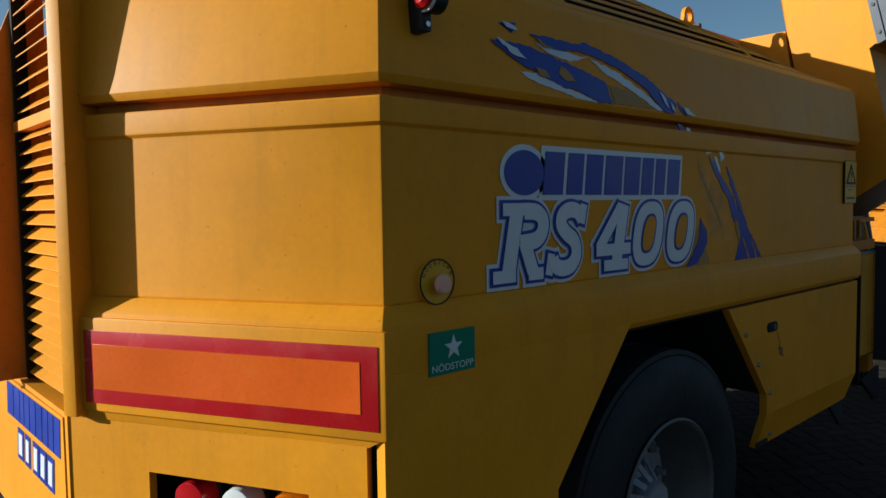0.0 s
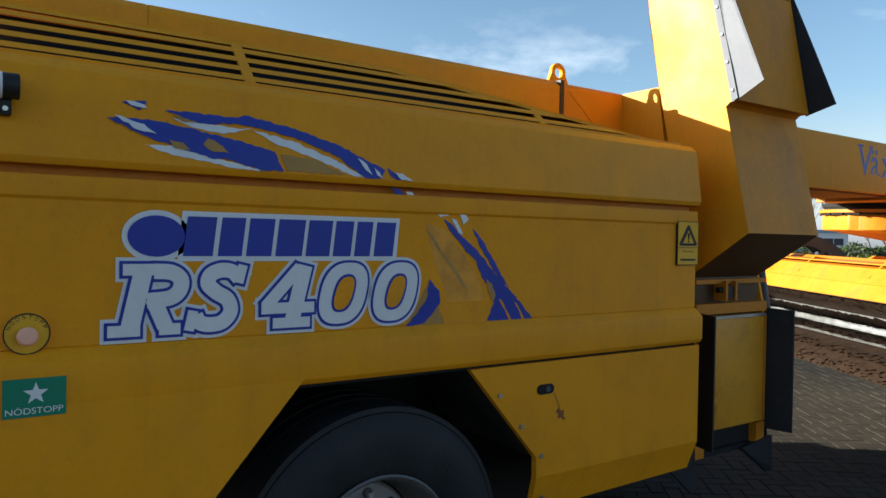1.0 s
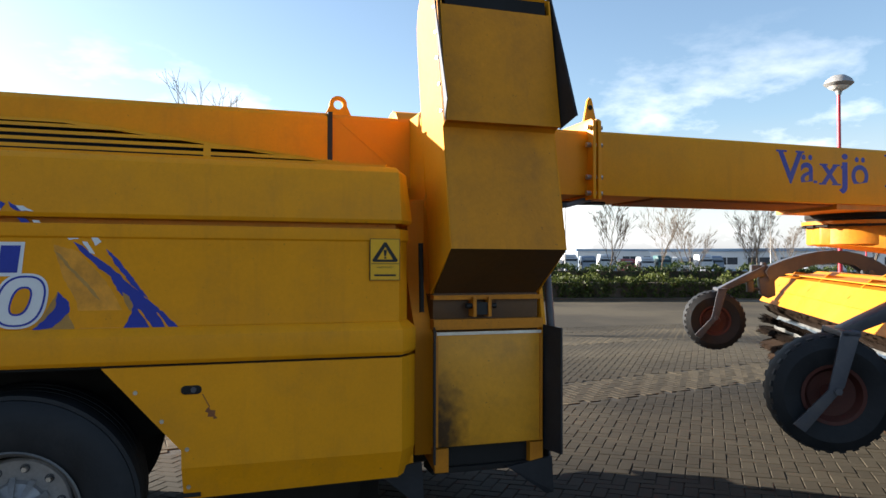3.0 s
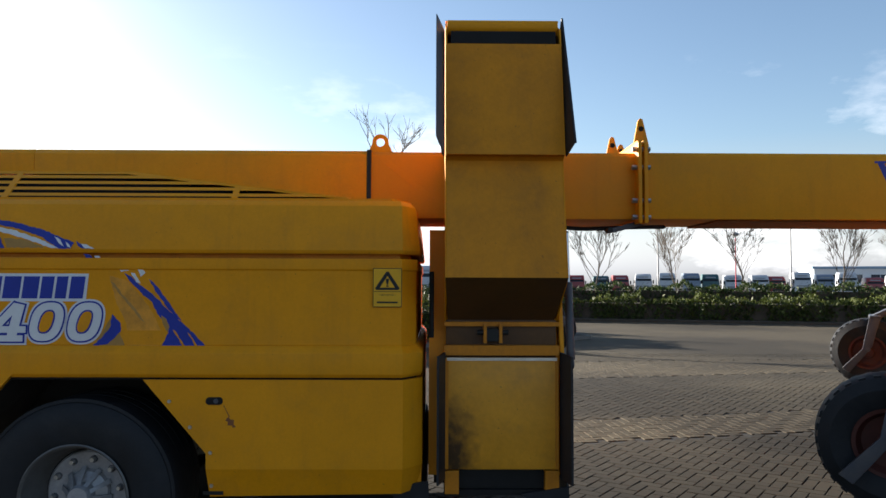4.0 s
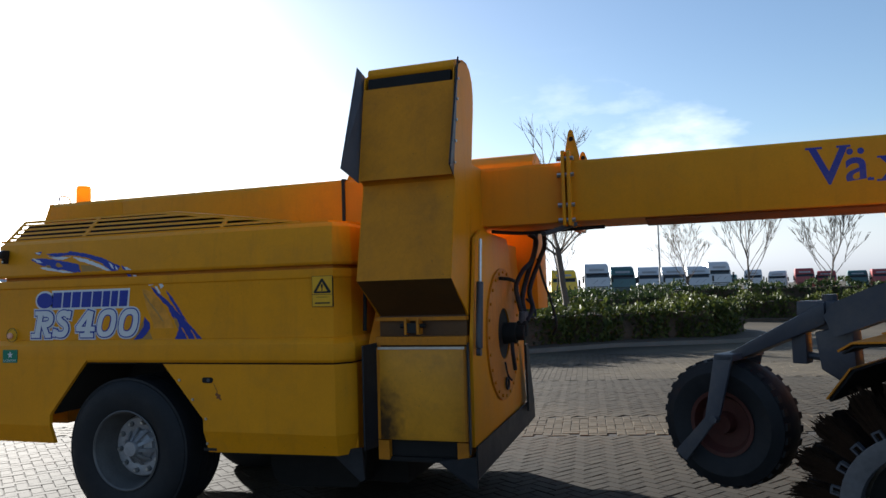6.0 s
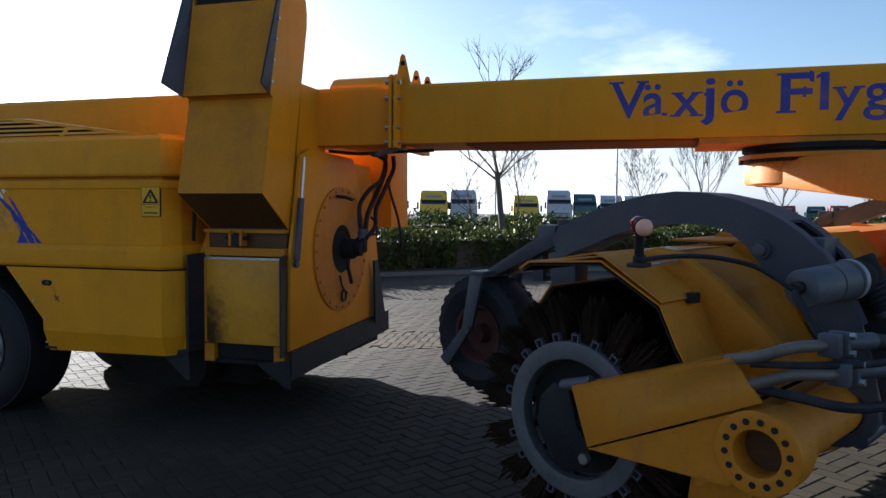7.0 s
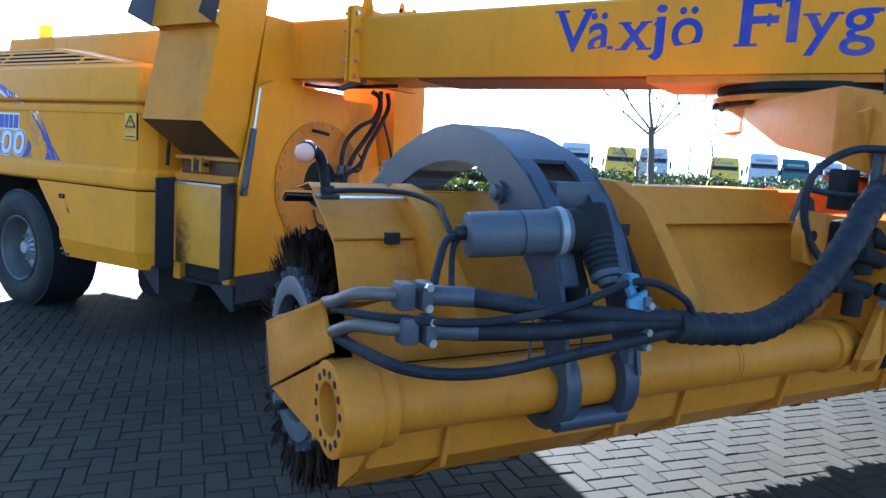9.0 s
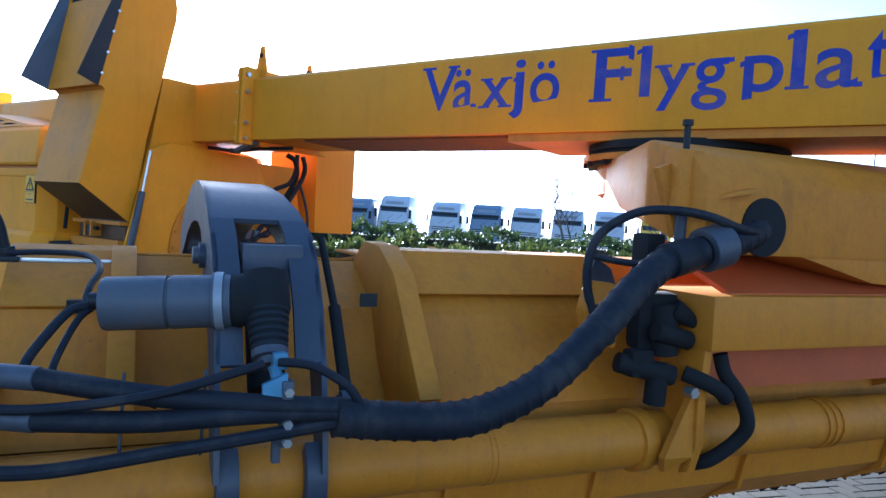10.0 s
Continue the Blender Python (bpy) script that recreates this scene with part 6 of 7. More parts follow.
for z, w in ((1.235, 0.0), (1.148, 0.03)):
    pipe = part("hard_pipe", hose([(0.70, -0.13, z - 0.07), (0.80, -0.135, z - 0.045), (0.90, -0.11, z - 0.005), (0.95 + w, -0.05, z + 0.0), (0.98 + w, 0.02, z)], 0.019, 12), PIPE, head, "bent dull steel hydraulic pipe")
    part("pipe_fitting", box(0.945 + w, 1.01 + w, -0.03, 0.015, z - 0.037, z + 0.037), GREY_FIT, pipe, bevel=0.008)
    part("pipe_fitting", box(0.955 + w, 1.02 + w, 0.03, 0.065, z - 0.04, z + 0.04), GREY_FIT, pipe, bevel=0.01)
    for dz in (-0.028, 0.028):
        part("fitting_bolt", cyl((1.015 + w, 0.045, z + dz), (1.035 + w, 0.045, z + dz), 0.012, 6), STEEL, pipe)
    part("hose_ferrule", cyl((0.99 + w, 0.065, z), (1.05 + w, 0.17, z), 0.028, 18), GREY_FIT, pipe, bevel=0.004)
    part("pressure_hose", hose([(1.045 + w, 0.16, z), (1.09 + w * 0.6, 0.40, z - 0.03 * (z > 1.2) - 0.01), (1.12, 0.66, 1.155 + 0.25 * (z - 1.19)), (1.13, 0.90, 1.14 + 0.15 * (z - 1.19))], 0.026, 14), HOSE, head, "thick black hydraulic hose")
part("thin_hose", hose([(0.78, -0.135, 1.165), (0.92, -0.09, 1.175), (1.04, 0.02, 1.178), (1.10, 0.18, 1.178), (1.12, 0.42, 1.205), (1.10, 0.66, 1.262)], 0.012, 10), HOSE, head, "black hydraulic hose")
part("thin_hose", hose([(0.74, -0.135, 1.09), (0.90, -0.10, 1.075), (1.04, 0.0, 1.045), (1.12, 0.18, 1.045), (1.14, 0.45, 1.075), (1.14, 0.70, 1.10), (1.13, 0.92, 1.12)], 0.017, 10), HOSE, head, "black hydraulic hose")
part("thin_hose", hose([(1.08, 0.70, 1.262), (1.11, 0.78, 1.255), (1.14, 0.86, 1.21), (1.14, 0.90, 1.16)], 0.012, 10), HOSE, head)
for u_ in (0.34, 0.52):
    part("cable_tie", cyl((1.08, u_, 1.04), (1.085, u_ + 0.006, 1.25), 0.004, 6), GREY, head)
big = [(1.12, 0.84, 1.125), (1.13, 0.98, 1.108), (1.14, 1.17, 1.1), (1.13, 1.32, 1.127), (1.12, 1.48, 1.199), (1.1, 1.66, 1.336), (1.06, 1.83, 1.468), (1.02, 1.98, 1.545), (1, 2.12, 1.573), (1, 2.28, 1.615), (0.96, 2.42, 1.658), (0.84, 2.52, 1.671)]
part("wrapped_hose", hose(big, 0.050, 18, 18, 0.004, 5), HOSE, head, "fat black hose bundle in ribbed wrap")
part("hose_collar", cyl((1.0, 2.14, 1.580), (1.0, 2.235, 1.606), 0.078, 28, hole=0.05), GREY_FIT, head, "grey hose clamp", bevel=0.006)
part("loop_cable", hose([(0.90, 1.86, 1.25), (0.86, 1.80, 1.36), (0.84, 1.785, 1.50), (0.855, 1.82, 1.62), (0.91, 1.93, 1.70), (0.97, 2.05, 1.712), (1.025, 2.15, 1.695), (1.04, 2.25, 1.665), (1.03, 2.34, 1.655), (0.98, 2.41, 1.665)], 0.016, 10), HOSE, head, "looped black cable")
part("loop_cable", hose([(0.84, 1.8, 1.543), (0.92, 1.92, 1.526), (1, 2.05, 1.539)], 0.012, 8), HOSE, head)
knot = part("swivel_valve", cyl((0.91, 2.08, 1.204), (0.9, 2.07, 1.384), 0.050, 20), DARK, head, "black swivel valve with hose fittings behind the fat hose", bevel=0.012)
part("valve_cone", lathe([(0.0, 0.0), (0.036, 0.0), (0.038, 0.02), (0.03, 0.06), (0.02, 0.10), (0.012, 0.11), (0.012, 0.14), (0.0, 0.14)], 24, m=look((0.93, 2.09, 1.373), (0.895, 1.98, 1.44))), DARK, knot)
part("valve_knob", lathe([(0.0, -0.022), (0.015, -0.016), (0.022, 0.0), (0.015, 0.016), (0.0, 0.022)], 16, m=pose(1, 2.25, 1.286)), SIGN_BLACK, knot, "small round black knob")
part("reservoir", box(0.76, 0.85, 2.03, 2.11, 1.46, 1.63), DARK, knot, bevel=0.012)
part("hose_cuff", cyl((1.03, 1.96, 1.541), (1, 2.08, 1.564), 0.060, 24), HOSE, knot, bevel=0.008)
part("valve_port", cyl((0.95, 2, 1.3), (0.95, 2.15, 1.262), 0.034, 18), DARK, knot, bevel=0.006)
part("valve_port", cyl((0.88, 1.9, 1.182), (0.94, 2.1, 1.138), 0.036, 18), DARK, knot, bevel=0.006)
part("valve_port", cyl((0.92, 2.04, 1.034), (0.92, 2.05, 1.184), 0.038, 16), DARK, knot, bevel=0.006)
part("valve_housing", box(0.82, 0.90, 1.97, 2.15, 1.22, 1.425), DARK, knot, bevel=0.03)
part("lower_fitting", box(0.86, 0.93, 1.93, 2.03, 1.13, 1.23), DARK, knot, bevel=0.022)
part("guide_bracket", slab([(0.74, 1.84, 1.408), (0.74, 1.98, 1.415), (0.76, 1.93, 1.496), (0.76, 1.86, 1.537)], (0.02, 0, 0)), GREY, knot, "bluish grey guide bracket")
foot = part("swivel_foot", prism([(1.79, 1.25), (1.91, 1.22), (1.93, 1.36), (1.90, 1.45), (1.80, 1.46), (1.77, 1.36)], "x", 0.80, 0.86), YELLOW_OLD, knot, "cast yellow swivel bracket", bevel=0.015)
part("foot_hole", cyl((0.858, 1.83, 1.358), (0.864, 1.83, 1.358), 0.024, 16), DARK, foot)
hook = part("tube_hanger", prism([(0.70, 0.98), (0.82, 0.985), (0.92, 0.93), (0.945, 0.86), (0.92, 0.78), (0.97, 0.80), (1.0, 0.90), (1.0, 1.05), (1.02, 1.28), (0.86, 1.28), (0.80, 1.18)], "y", 2.165, 2.20), YELLOW_OLD, head, "yellow hanger plate over the tube", bevel=0.006)
part("hanger_gusset", slab([(0.95, 2.17, 1.102), (0.95, 2.05, 0.86), (0.92, 2.08, 0.80), (0.96, 2.165, 0.86)], (0.03, 0, 0)), YELLOW_OLD, hook)
part("hanger_link", hose([(0.97, 2.12, 1.153), (1.01, 2.17, 1.132), (1.03, 2.23, 1.101), (1.02, 2.27, 1.07)], 0.028, 12), DARK, hook, "black link")
part("hanger_claw", hose([(0.99, 2.26, 1.22), (1, 2.28, 1.15), (1.02, 2.34, 1.069), (1.03, 2.37, 0.9785), (1.0, 2.36, 0.91), (0.95, 2.29, 0.83), (0.90, 2.26, 0.80)], 0.026, 12), DARK, hook, "black hook round the tube")
part("hanger_bolt", cyl((0.98, 2.13, 1.093), (1.02, 2.13, 1.093), 0.02, 6), STEEL, hook)
part("tube_collar", cyl((0.815, 2.02, 0.88), (0.815, 2.08, 0.88), 0.114, 36), YELLOW_OLD, head, "welded tube collar", bevel=0.008)

# frame and slewing gear
# red-orange of the sunlit recess under the gooseneck, put into the colour
RECESS_RED = material("red_brace_paint", (0.45, 0.09, 0.02), 0.5, 0, 0.15, 40, 3, 0.05)
part("head_frame", box(0.60, 1.05, 2.16, 3.9, 1.24, 1.43), YELLOW_OLD, head, "yellow cross frame of the head", bevel=0.008)
part("frame_shade", box(0.62, 0.86, 2.2, 3.8, 1.06, 1.275), RECESS_RED, head)
goose = bmesh.new()
secs = [(-0.54, 2.84, 3.26, 1.81, 1.984), (-0.35, 2.68, 3.38, 1.80, 1.984), (0.2, 2.39, 3.6, 1.735, 1.984), (0.70, 2.13, 3.7, 1.665, 1.984), (0.93, 2.13, 3.7, 1.585, 1.92), (0.985, 2.16, 3.7, 1.565, 1.83)]
loft([[(x, a, z0), (x, b, z0), (x, b, z1), (x, a, z1)] for x, a, b, z0, z1 in secs], goose)
neck = part("gooseneck", goose, YELLOW_OLD, head, "thick welded yellow gooseneck under the slew ring", bevel=0.02)
part("gooseneck_foot", prism([(2.52, 1.60), (3.68, 1.60), (3.68, 1.44), (3.05, 1.475)], "x", 0.50, 0.975), YELLOW_OLD, neck, bevel=0.006)
part("gooseneck_web", slab([(0.88, 2.03, 1.86), (0.89, 2.20, 1.93), (0.89, 2.20, 1.60), (0.88, 2.12, 1.62)], (-0.03, 0, 0)), YELLOW_OLD, neck)
part("hose_mouth", cyl((0.96, 2.43, 1.672), (0.992, 2.43, 1.672), 0.106, 32), DARK, neck, "dark hose mouth")
part("gooseneck_fin", slab([(0.95, 2.18, 1.775), (0.96, 2.36, 1.81), (1.05, 2.34, 1.805), (0.97, 2.18, 1.765)], (0, 0, -0.012)), YELLOW_OLD, neck)
part("lock_pin", cyl((0.90, 2.13, 1.50), (0.90, 2.13, 1.93), 0.024, 14), GREY, head, "grey upright lock pin")
part("lock_pin_head", cyl((0.90, 2.13, 2.015), (0.90, 2.13, 2.035), 0.019, 12, bm=cyl((0.90, 2.13, 1.93), (0.90, 2.13, 2.02), 0.012, 12)), SIGN_BLACK, head)
part("lock_pin_guide", box(0.85, 0.93, 2.08, 2.19, 1.72, 1.93), YELLOW_OLD, head, bevel=0.006)
part("red_brace", slab([(0.55, 2.3, 1.60), (0.55, 3.3, 1.60), (0.98, 3.3, 1.434), (0.98, 2.3, 1.434)], (0, 0, -0.02)), RECESS_RED, head)
slew = part("slew_ring", lathe([(0.40, 0), (0.51, 0.0), (0.51, 0.03), (0.49, 0.035), (0.49, 0.07), (0.505, 0.075), (0.505, 0.115), (0.40, 0.115)], 56, m=pose(-0.09, 3.03, 1.965)), DARK, head, "dark greased slew ring")
part("slew_flange", cyl((-0.09, 3.03, 1.985), (-0.09, 3.03, 2.015), 0.53, 56), YELLOW_OLD, slew)
part("slew_bowl", lathe([(0.0, 0.0), (0.40, 0.0), (0.455, 0.02), (0.455, 0.185), (0.0, 0.185)], 56, m=pose(-0.09, 3.03, 1.798)), YELLOW_OLD, head, "rounded yellow slew housing")
bolts(slew, "slew_bolt", [(-0.09 + 0.515 * math.cos(a), 3.03 + 0.515 * math.sin(a), 1.985) for a in (k * math.tau / 20 for k in range(20))], 0.016, 0.025, (0, 0, -1), DARK)
part("second_boss", lathe([(0.09, 0), (0.09, 0.13), (0.02, 0.14), (0.02, 0.25), (0.0, 0.25)], 20, m=pose(1.10, 3.7, 1.72)), YELLOW_BOUNCE, head)

# position lamp on its upright arm
lamp_arm = part("position_lamp", box(0.255, 0.325, -0.03, 0.04, 1.440, 1.458), SIGN_BLACK, head, "position lamp on an upright black rubber arm", bevel=0.005)
part("lamp_arm", hose([(0.292, 0.005, 1.45), (0.298, -0.008, 1.50), (0.306, -0.020, 1.555), (0.318, -0.038, 1.592), (0.334, -0.062, 1.606), (0.352, -0.088, 1.602)], 0.018, 12), SIGN_BLACK, lamp_arm)
part("lamp_shoe", cyl((0.292, 0.005, 1.452), (0.295, -0.001, 1.487), 0.026, 14), SIGN_BLACK, lamp_arm, bevel=0.005)
part("lamp_case", lathe([(0.0, -0.012), (0.028, -0.008), (0.034, 0.002), (0.035, 0.014), (0.031, 0.020), (0.0, 0.020)], 24, m=look((0.352, -0.092, 1.604), (-0.498, 0.408, 1.884))), SIGN_BLACK, lamp_arm, "black lamp cap")
part("lamp_lens", lathe([(0.031, 0.018), (0.033, 0.030), (0.028, 0.043), (0.016, 0.052), (0.0, 0.055)], 24, m=look((0.352, -0.092, 1.604), (-0.498, 0.408, 1.884))), LAMP_PINK, lamp_arm, "pale pink lens")
part("rear_lens", lathe([(0.030, 0.0), (0.030, 0.012), (0.022, 0.026), (0.0, 0.033)], 24, m=look((0.342, -0.086, 1.607), (1.192, -0.586, 1.327))), LAMP_RED, lamp_arm, "red lens on the back")
part("lamp_rail", box(0.28, 0.305, 0.02, 0.32, 1.440, 1.452), STEEL, head, "steel rail that carries the position lamp", bevel=0.002)

# ---- ground ----
SLOPE = 0.0205                        # the yard rises gently along the machine and levels out beyond it
def rise(x, y):
    return SLOPE * np.clip(x, 0.0, 10.0) * np.clip((13.0 - y) / 6.0, 0.0, 1.0)


def sheet(name, xs, ys, drop, mat, parent=None):
    """One sheet of ground over a net of lines, following the rise of the yard."""
    gx, gy = np.meshgrid(np.array(xs, float), np.array(ys, float), indexing="ij")
    v = np.stack([gx, gy, rise(gx, gy) - drop], 2).reshape(-1, 3)
    w = len(ys)
    f = [(a * w + b, (a + 1) * w + b, (a + 1) * w + b + 1, a * w + b + 1) for a in range(len(xs) - 1) for b in range(w - 1)]
    me = bpy.data.meshes.new(name)
    me.from_pydata(v.tolist(), [], f)
    me.materials.append(mat)
    ob = new(name, me)
    ob.parent = parent
    return ob


ground = tagged(sheet("ground", [-700, -100, -20, -5, 0, 2, 4, 6, 8, 10, 15, 40, 120, 700], [-700, -100, -20, -5, 0, 4, 7, 8, 9, 10, 11, 12, 13, 14, 20, 60, 200, 900], 0.016, PAVE_SHEET), "wide yard of grey concrete block paving", "ground", kind="structure")

# ---- planting beds with hedges, kerbs ----
def bed(name, line, width, height):
    """A raised bed that follows a line of corners: kerb stones round a strip of soil."""
    pts = [Vector((*p, 0)) for p in line]
    left, right = [], []
    for i, p in enumerate(pts):
        t = (pts[min(i + 1, len(pts) - 1)] - pts[max(i - 1, 0)]).normalized()
        nrm = Vector((-t.y, t.x, 0))
        left.append(p + nrm * width), right.append(p)
    ring = [(p.x, p.y) for p in right] + [(p.x, p.y) for p in reversed(left)]
    k = part(name, prism(ring, "z", -0.2, height), KERB, bevel=0.02)
    tagged(k, "low concrete kerb round a planting bed", "kerb", kind="structure")
    mid = Vector((sum(x for x, _ in ring) / len(ring), sum(y for _, y in ring) / len(ring)))
    soil = part("bed_soil", prism([((x - mid.x) * 0.985 + mid.x, (y - mid.y) * 0.985 + mid.y) for x, y in ring], "z", 0.0, height + 0.01), SOIL, k)
    return pts


def hedge(name, line, width, height, count, mat, label, leaf=0.15, seed=1):
    """A clipped evergreen hedge: a dark core and a skin of separate leaves with an uneven outline."""
    r = np.random.RandomState(seed)
    pts = np.array(line, float)
    seg = np.diff(pts, axis=0)
    lens = np.hypot(*seg.T)
    cum = np.r_[0, np.cumsum(lens)]
    s = r.uniform(0, cum[-1], count)
    k = np.clip(np.searchsorted(cum, s) - 1, 0, len(seg) - 1)
    t = seg[k] / lens[k][:, None]
    base = pts[k] + t * (s - cum[k])[:, None]
    nrm = np.stack([-t[:, 1], t[:, 0]], 1)
    lump = 0.05 * np.sin(s * 17.0) + 0.14 * np.sin(s * 1.7 + 1.3 * seed) + 0.12 * np.sin(s * 4.1) + 0.07 * np.sin(s * 9.3 + 2)
    u = r.uniform(0, 1, count)
    face = r.uniform(0, 1, count)
    depth = np.where(face < 0.5, r.uniform(-0.12, 0.16, count), u * width)
    z = np.where(face < 0.5, 0.06 + u * height, height + r.normal(0, 0.05, count))
    z = z + np.where(face < 0.5, 0, lump) + np.where(r.uniform(0, 1, count) < 0.06, r.uniform(0, 0.18, count), 0)
    depth = depth + np.where(face < 0.5, -lump, 0) + 0.12 * np.clip(1 - z / height, 0, 1)
    c = np.concatenate([base + nrm * depth[:, None], z[:, None]], 1)
    ax = r.normal(0, 1, (count, 3)) + np.array([0, 0, 0.9])
    ax /= np.linalg.norm(ax, axis=1)[:, None]
    sd = np.cross(ax, r.normal(0, 1, (count, 3)))
    sd /= np.linalg.norm(sd, axis=1)[:, None]
    ln = leaf * r.uniform(0.7, 1.4, (count, 1))
    v = np.stack([c - ax * ln * 0.5, c + sd * ln * 0.22, c + ax * ln * 0.5, c - sd * ln * 0.22], 1).reshape(-1, 3)
    f = np.arange(count * 4).reshape(-1, 4)
    me = bpy.data.meshes.new(name)
    me.from_pydata(v.tolist(), [], f.tolist())
    me.materials.append(mat)
    ob = tagged(new(name, me), label, "hedge", kind="stuff")
    bm = bmesh.new()
    for a, b in zip(pts, pts[1:]):
        t_ = (b - a) / np.hypot(*(b - a))
        n_ = np.array([-t_[1], t_[0]])
        ring = [a + n_ * 0.22 - t_ * 0.1, b + n_ * 0.22 + t_ * 0.1, b + n_ * (width - 0.1) + t_ * 0.1, a + n_ * (width - 0.1) - t_ * 0.1]
        prism([tuple(p) for p in ring], "z", 0.0, height - 0.14, bm)
    part("hedge_core", bm, SOIL, ob)
    return ob


bed("kerb", [(-16.0, -3.4), (-0.6, 12.35), (3.4, 16.0), (6.6, 17.3), (7.9, 18.6), (7.6, 21.0), (7.0, 22.3)], 7.5, 0.10)
hedge("front_hedge", [(-15.5, -2.2), (-0.7, 13.0), (3.2, 16.9), (6.3, 18.4), (7.2, 20.2)], 2.3, 1.0, 26000, LEAF, "broad low laurel hedge, glossy light green", seed=1)
hedge("back_hedge", [(-17.5, 0.2), (-3.0, 15.6), (1.0, 19.5), (5.2, 23.6)], 2.4, 1.35, 22000, LEAF_DARK, "taller dark green hedge behind the low one", seed=2)
bed("kerb", [(5.5, 29.5), (14.0, 27.4), (24.0, 24.8), (33.0, 18.0), (42.0, 8.0)], 6.0, 0.10)
hedge("front_hedge", [(5.8, 30.2), (14.0, 28.2), (24.3, 25.5), (33.5, 18.6), (42.4, 8.6)], 2.2, 0.95, 22000, LEAF, "broad low laurel hedge, glossy light green", 0.17, seed=3)
hedge("back_hedge", [(3.0, 34.2), (14.6, 31.4), (26.0, 28.4), (36.0, 21.0), (45.0, 11.0)], 2.2, 1.5, 18000, LEAF_DARK, "taller dark green hedge behind the low one", 0.18, seed=4)


# ---- bare trees ----
def bare_tree(seed, height, spread):
    """A leafless tree: a tapered trunk, and limbs and twigs that fork towards the light."""
    r = random.Random(seed)
    trunk, crown = bmesh.new(), bmesh.new()

    def limb(bm, p, d, length, r0, r1, seg, n):
        rings = []
        q = Vector(p)
        side = d.orthogonal().normalized()
        for k in range(n + 1):
            f = k / n
            rad = r0 + (r1 - r0) * f
            up = d.cross(side).normalized()
            rings.append([bm.verts.new(q + rad * (side * math.cos(j * math.tau / seg) + up * math.sin(j * math.tau / seg))) for j in range(seg)])
            q = q + d * length / n
            d = (d + Vector((r.uniform(-1, 1), r.uniform(-1, 1), r.uniform(-0.2, 0.7))) * 0.10).normalized()
            side = (side - d * side.dot(d)).normalized()
        for a, b in zip(rings, rings[1:]):
            for j in range(seg):
                bm.faces.new((a[j], a[(j + 1) % seg], b[(j + 1) % seg], b[j]))
        return q - d * length / n, d

    def grow(p, d, length, rad, level):
        rad = max(rad, 0.005 if height < 7 else 0.0125)
        end, d2 = limb(crown, p, d, length, rad, rad * 0.55, 5 if level < 2 else 3, 4 if level < 2 else 3)
        if level >= 5:
            return
        for _ in range(r.choice((2, 2, 3)) if level < 3 else 3):
            tilt = Vector((r.uniform(-1, 1), r.uniform(-1, 1), r.uniform(-0.1, 0.6))) * spread
            grow(end, (d2 + tilt).normalized(), length * r.uniform(0.58, 0.8), rad * 0.6, level + 1)
        if level < 3:
            mid = p + (end - p) * r.uniform(0.45, 0.7)
            grow(mid, (d2 + Vector((r.uniform(-1, 1), r.uniform(-1, 1), 0.2)) * spread * 1.2).normalized(), length * 0.6, rad * 0.4, level + 1)

    if height < 7:                        # a young street tree: a clean stem up to one fork, then long rising limbs
        top, d = limb(trunk, Vector((0, 0, -0.1)), Vector((0, 0, 1)), 3.05, 0.10, 0.085, 10, 8)
        grow(top, d, 1.5, 0.06, 1)
        for k in range(6):
            a = k * math.tau / 6 + r.uniform(-0.3, 0.3)
            out_ = spread * r.uniform(0.7, 1.5)
            grow(top + Vector((0, 0, r.uniform(-0.25, 0.05))), Vector((math.cos(a) * out_, math.sin(a) * out_, 0.8)).normalized(), r.uniform(0.9, 1.3), 0.042, 2)
        return trunk, crown
    stem = height * 0.86
    bend = Vector((r.uniform(-0.03, 0.03), r.uniform(-0.03, 0.03), 1)).normalized()
    p, rad = Vector((0, 0, -0.1)), height * 0.0125
    for k in range(8):                    # the stem runs through to the top and throws its limbs all the way up
        nxt, bend = limb(trunk, p, bend, stem / 8, rad, rad * 0.84, 7, 2)
        if k >= 2:
            for _ in range(3 if k < 7 else 4):
                a = r.uniform(0, math.tau)
                out_ = spread * r.uniform(0.8, 1.25)
                q = p + (nxt - p) * r.uniform(0.1, 0.9)
                grow(q, Vector((math.cos(a) * out_, math.sin(a) * out_, 0.8)).normalized(), height * (0.24 - 0.022 * (k - 2)) * r.uniform(0.7, 1.1), rad * 0.42, 2)
        p, rad = nxt, rad * 0.84
    return trunk, crown


def plant_tree(seed, height, spread, at, label):
    t = thing("tree", at, label=label, category="tree", group="bare trees")
    a, b = bare_tree(seed, height, spread)
    part("trunk", a, BARK, t)
    part("crown", b, BARK, t, "leafless forked crown")
    return t


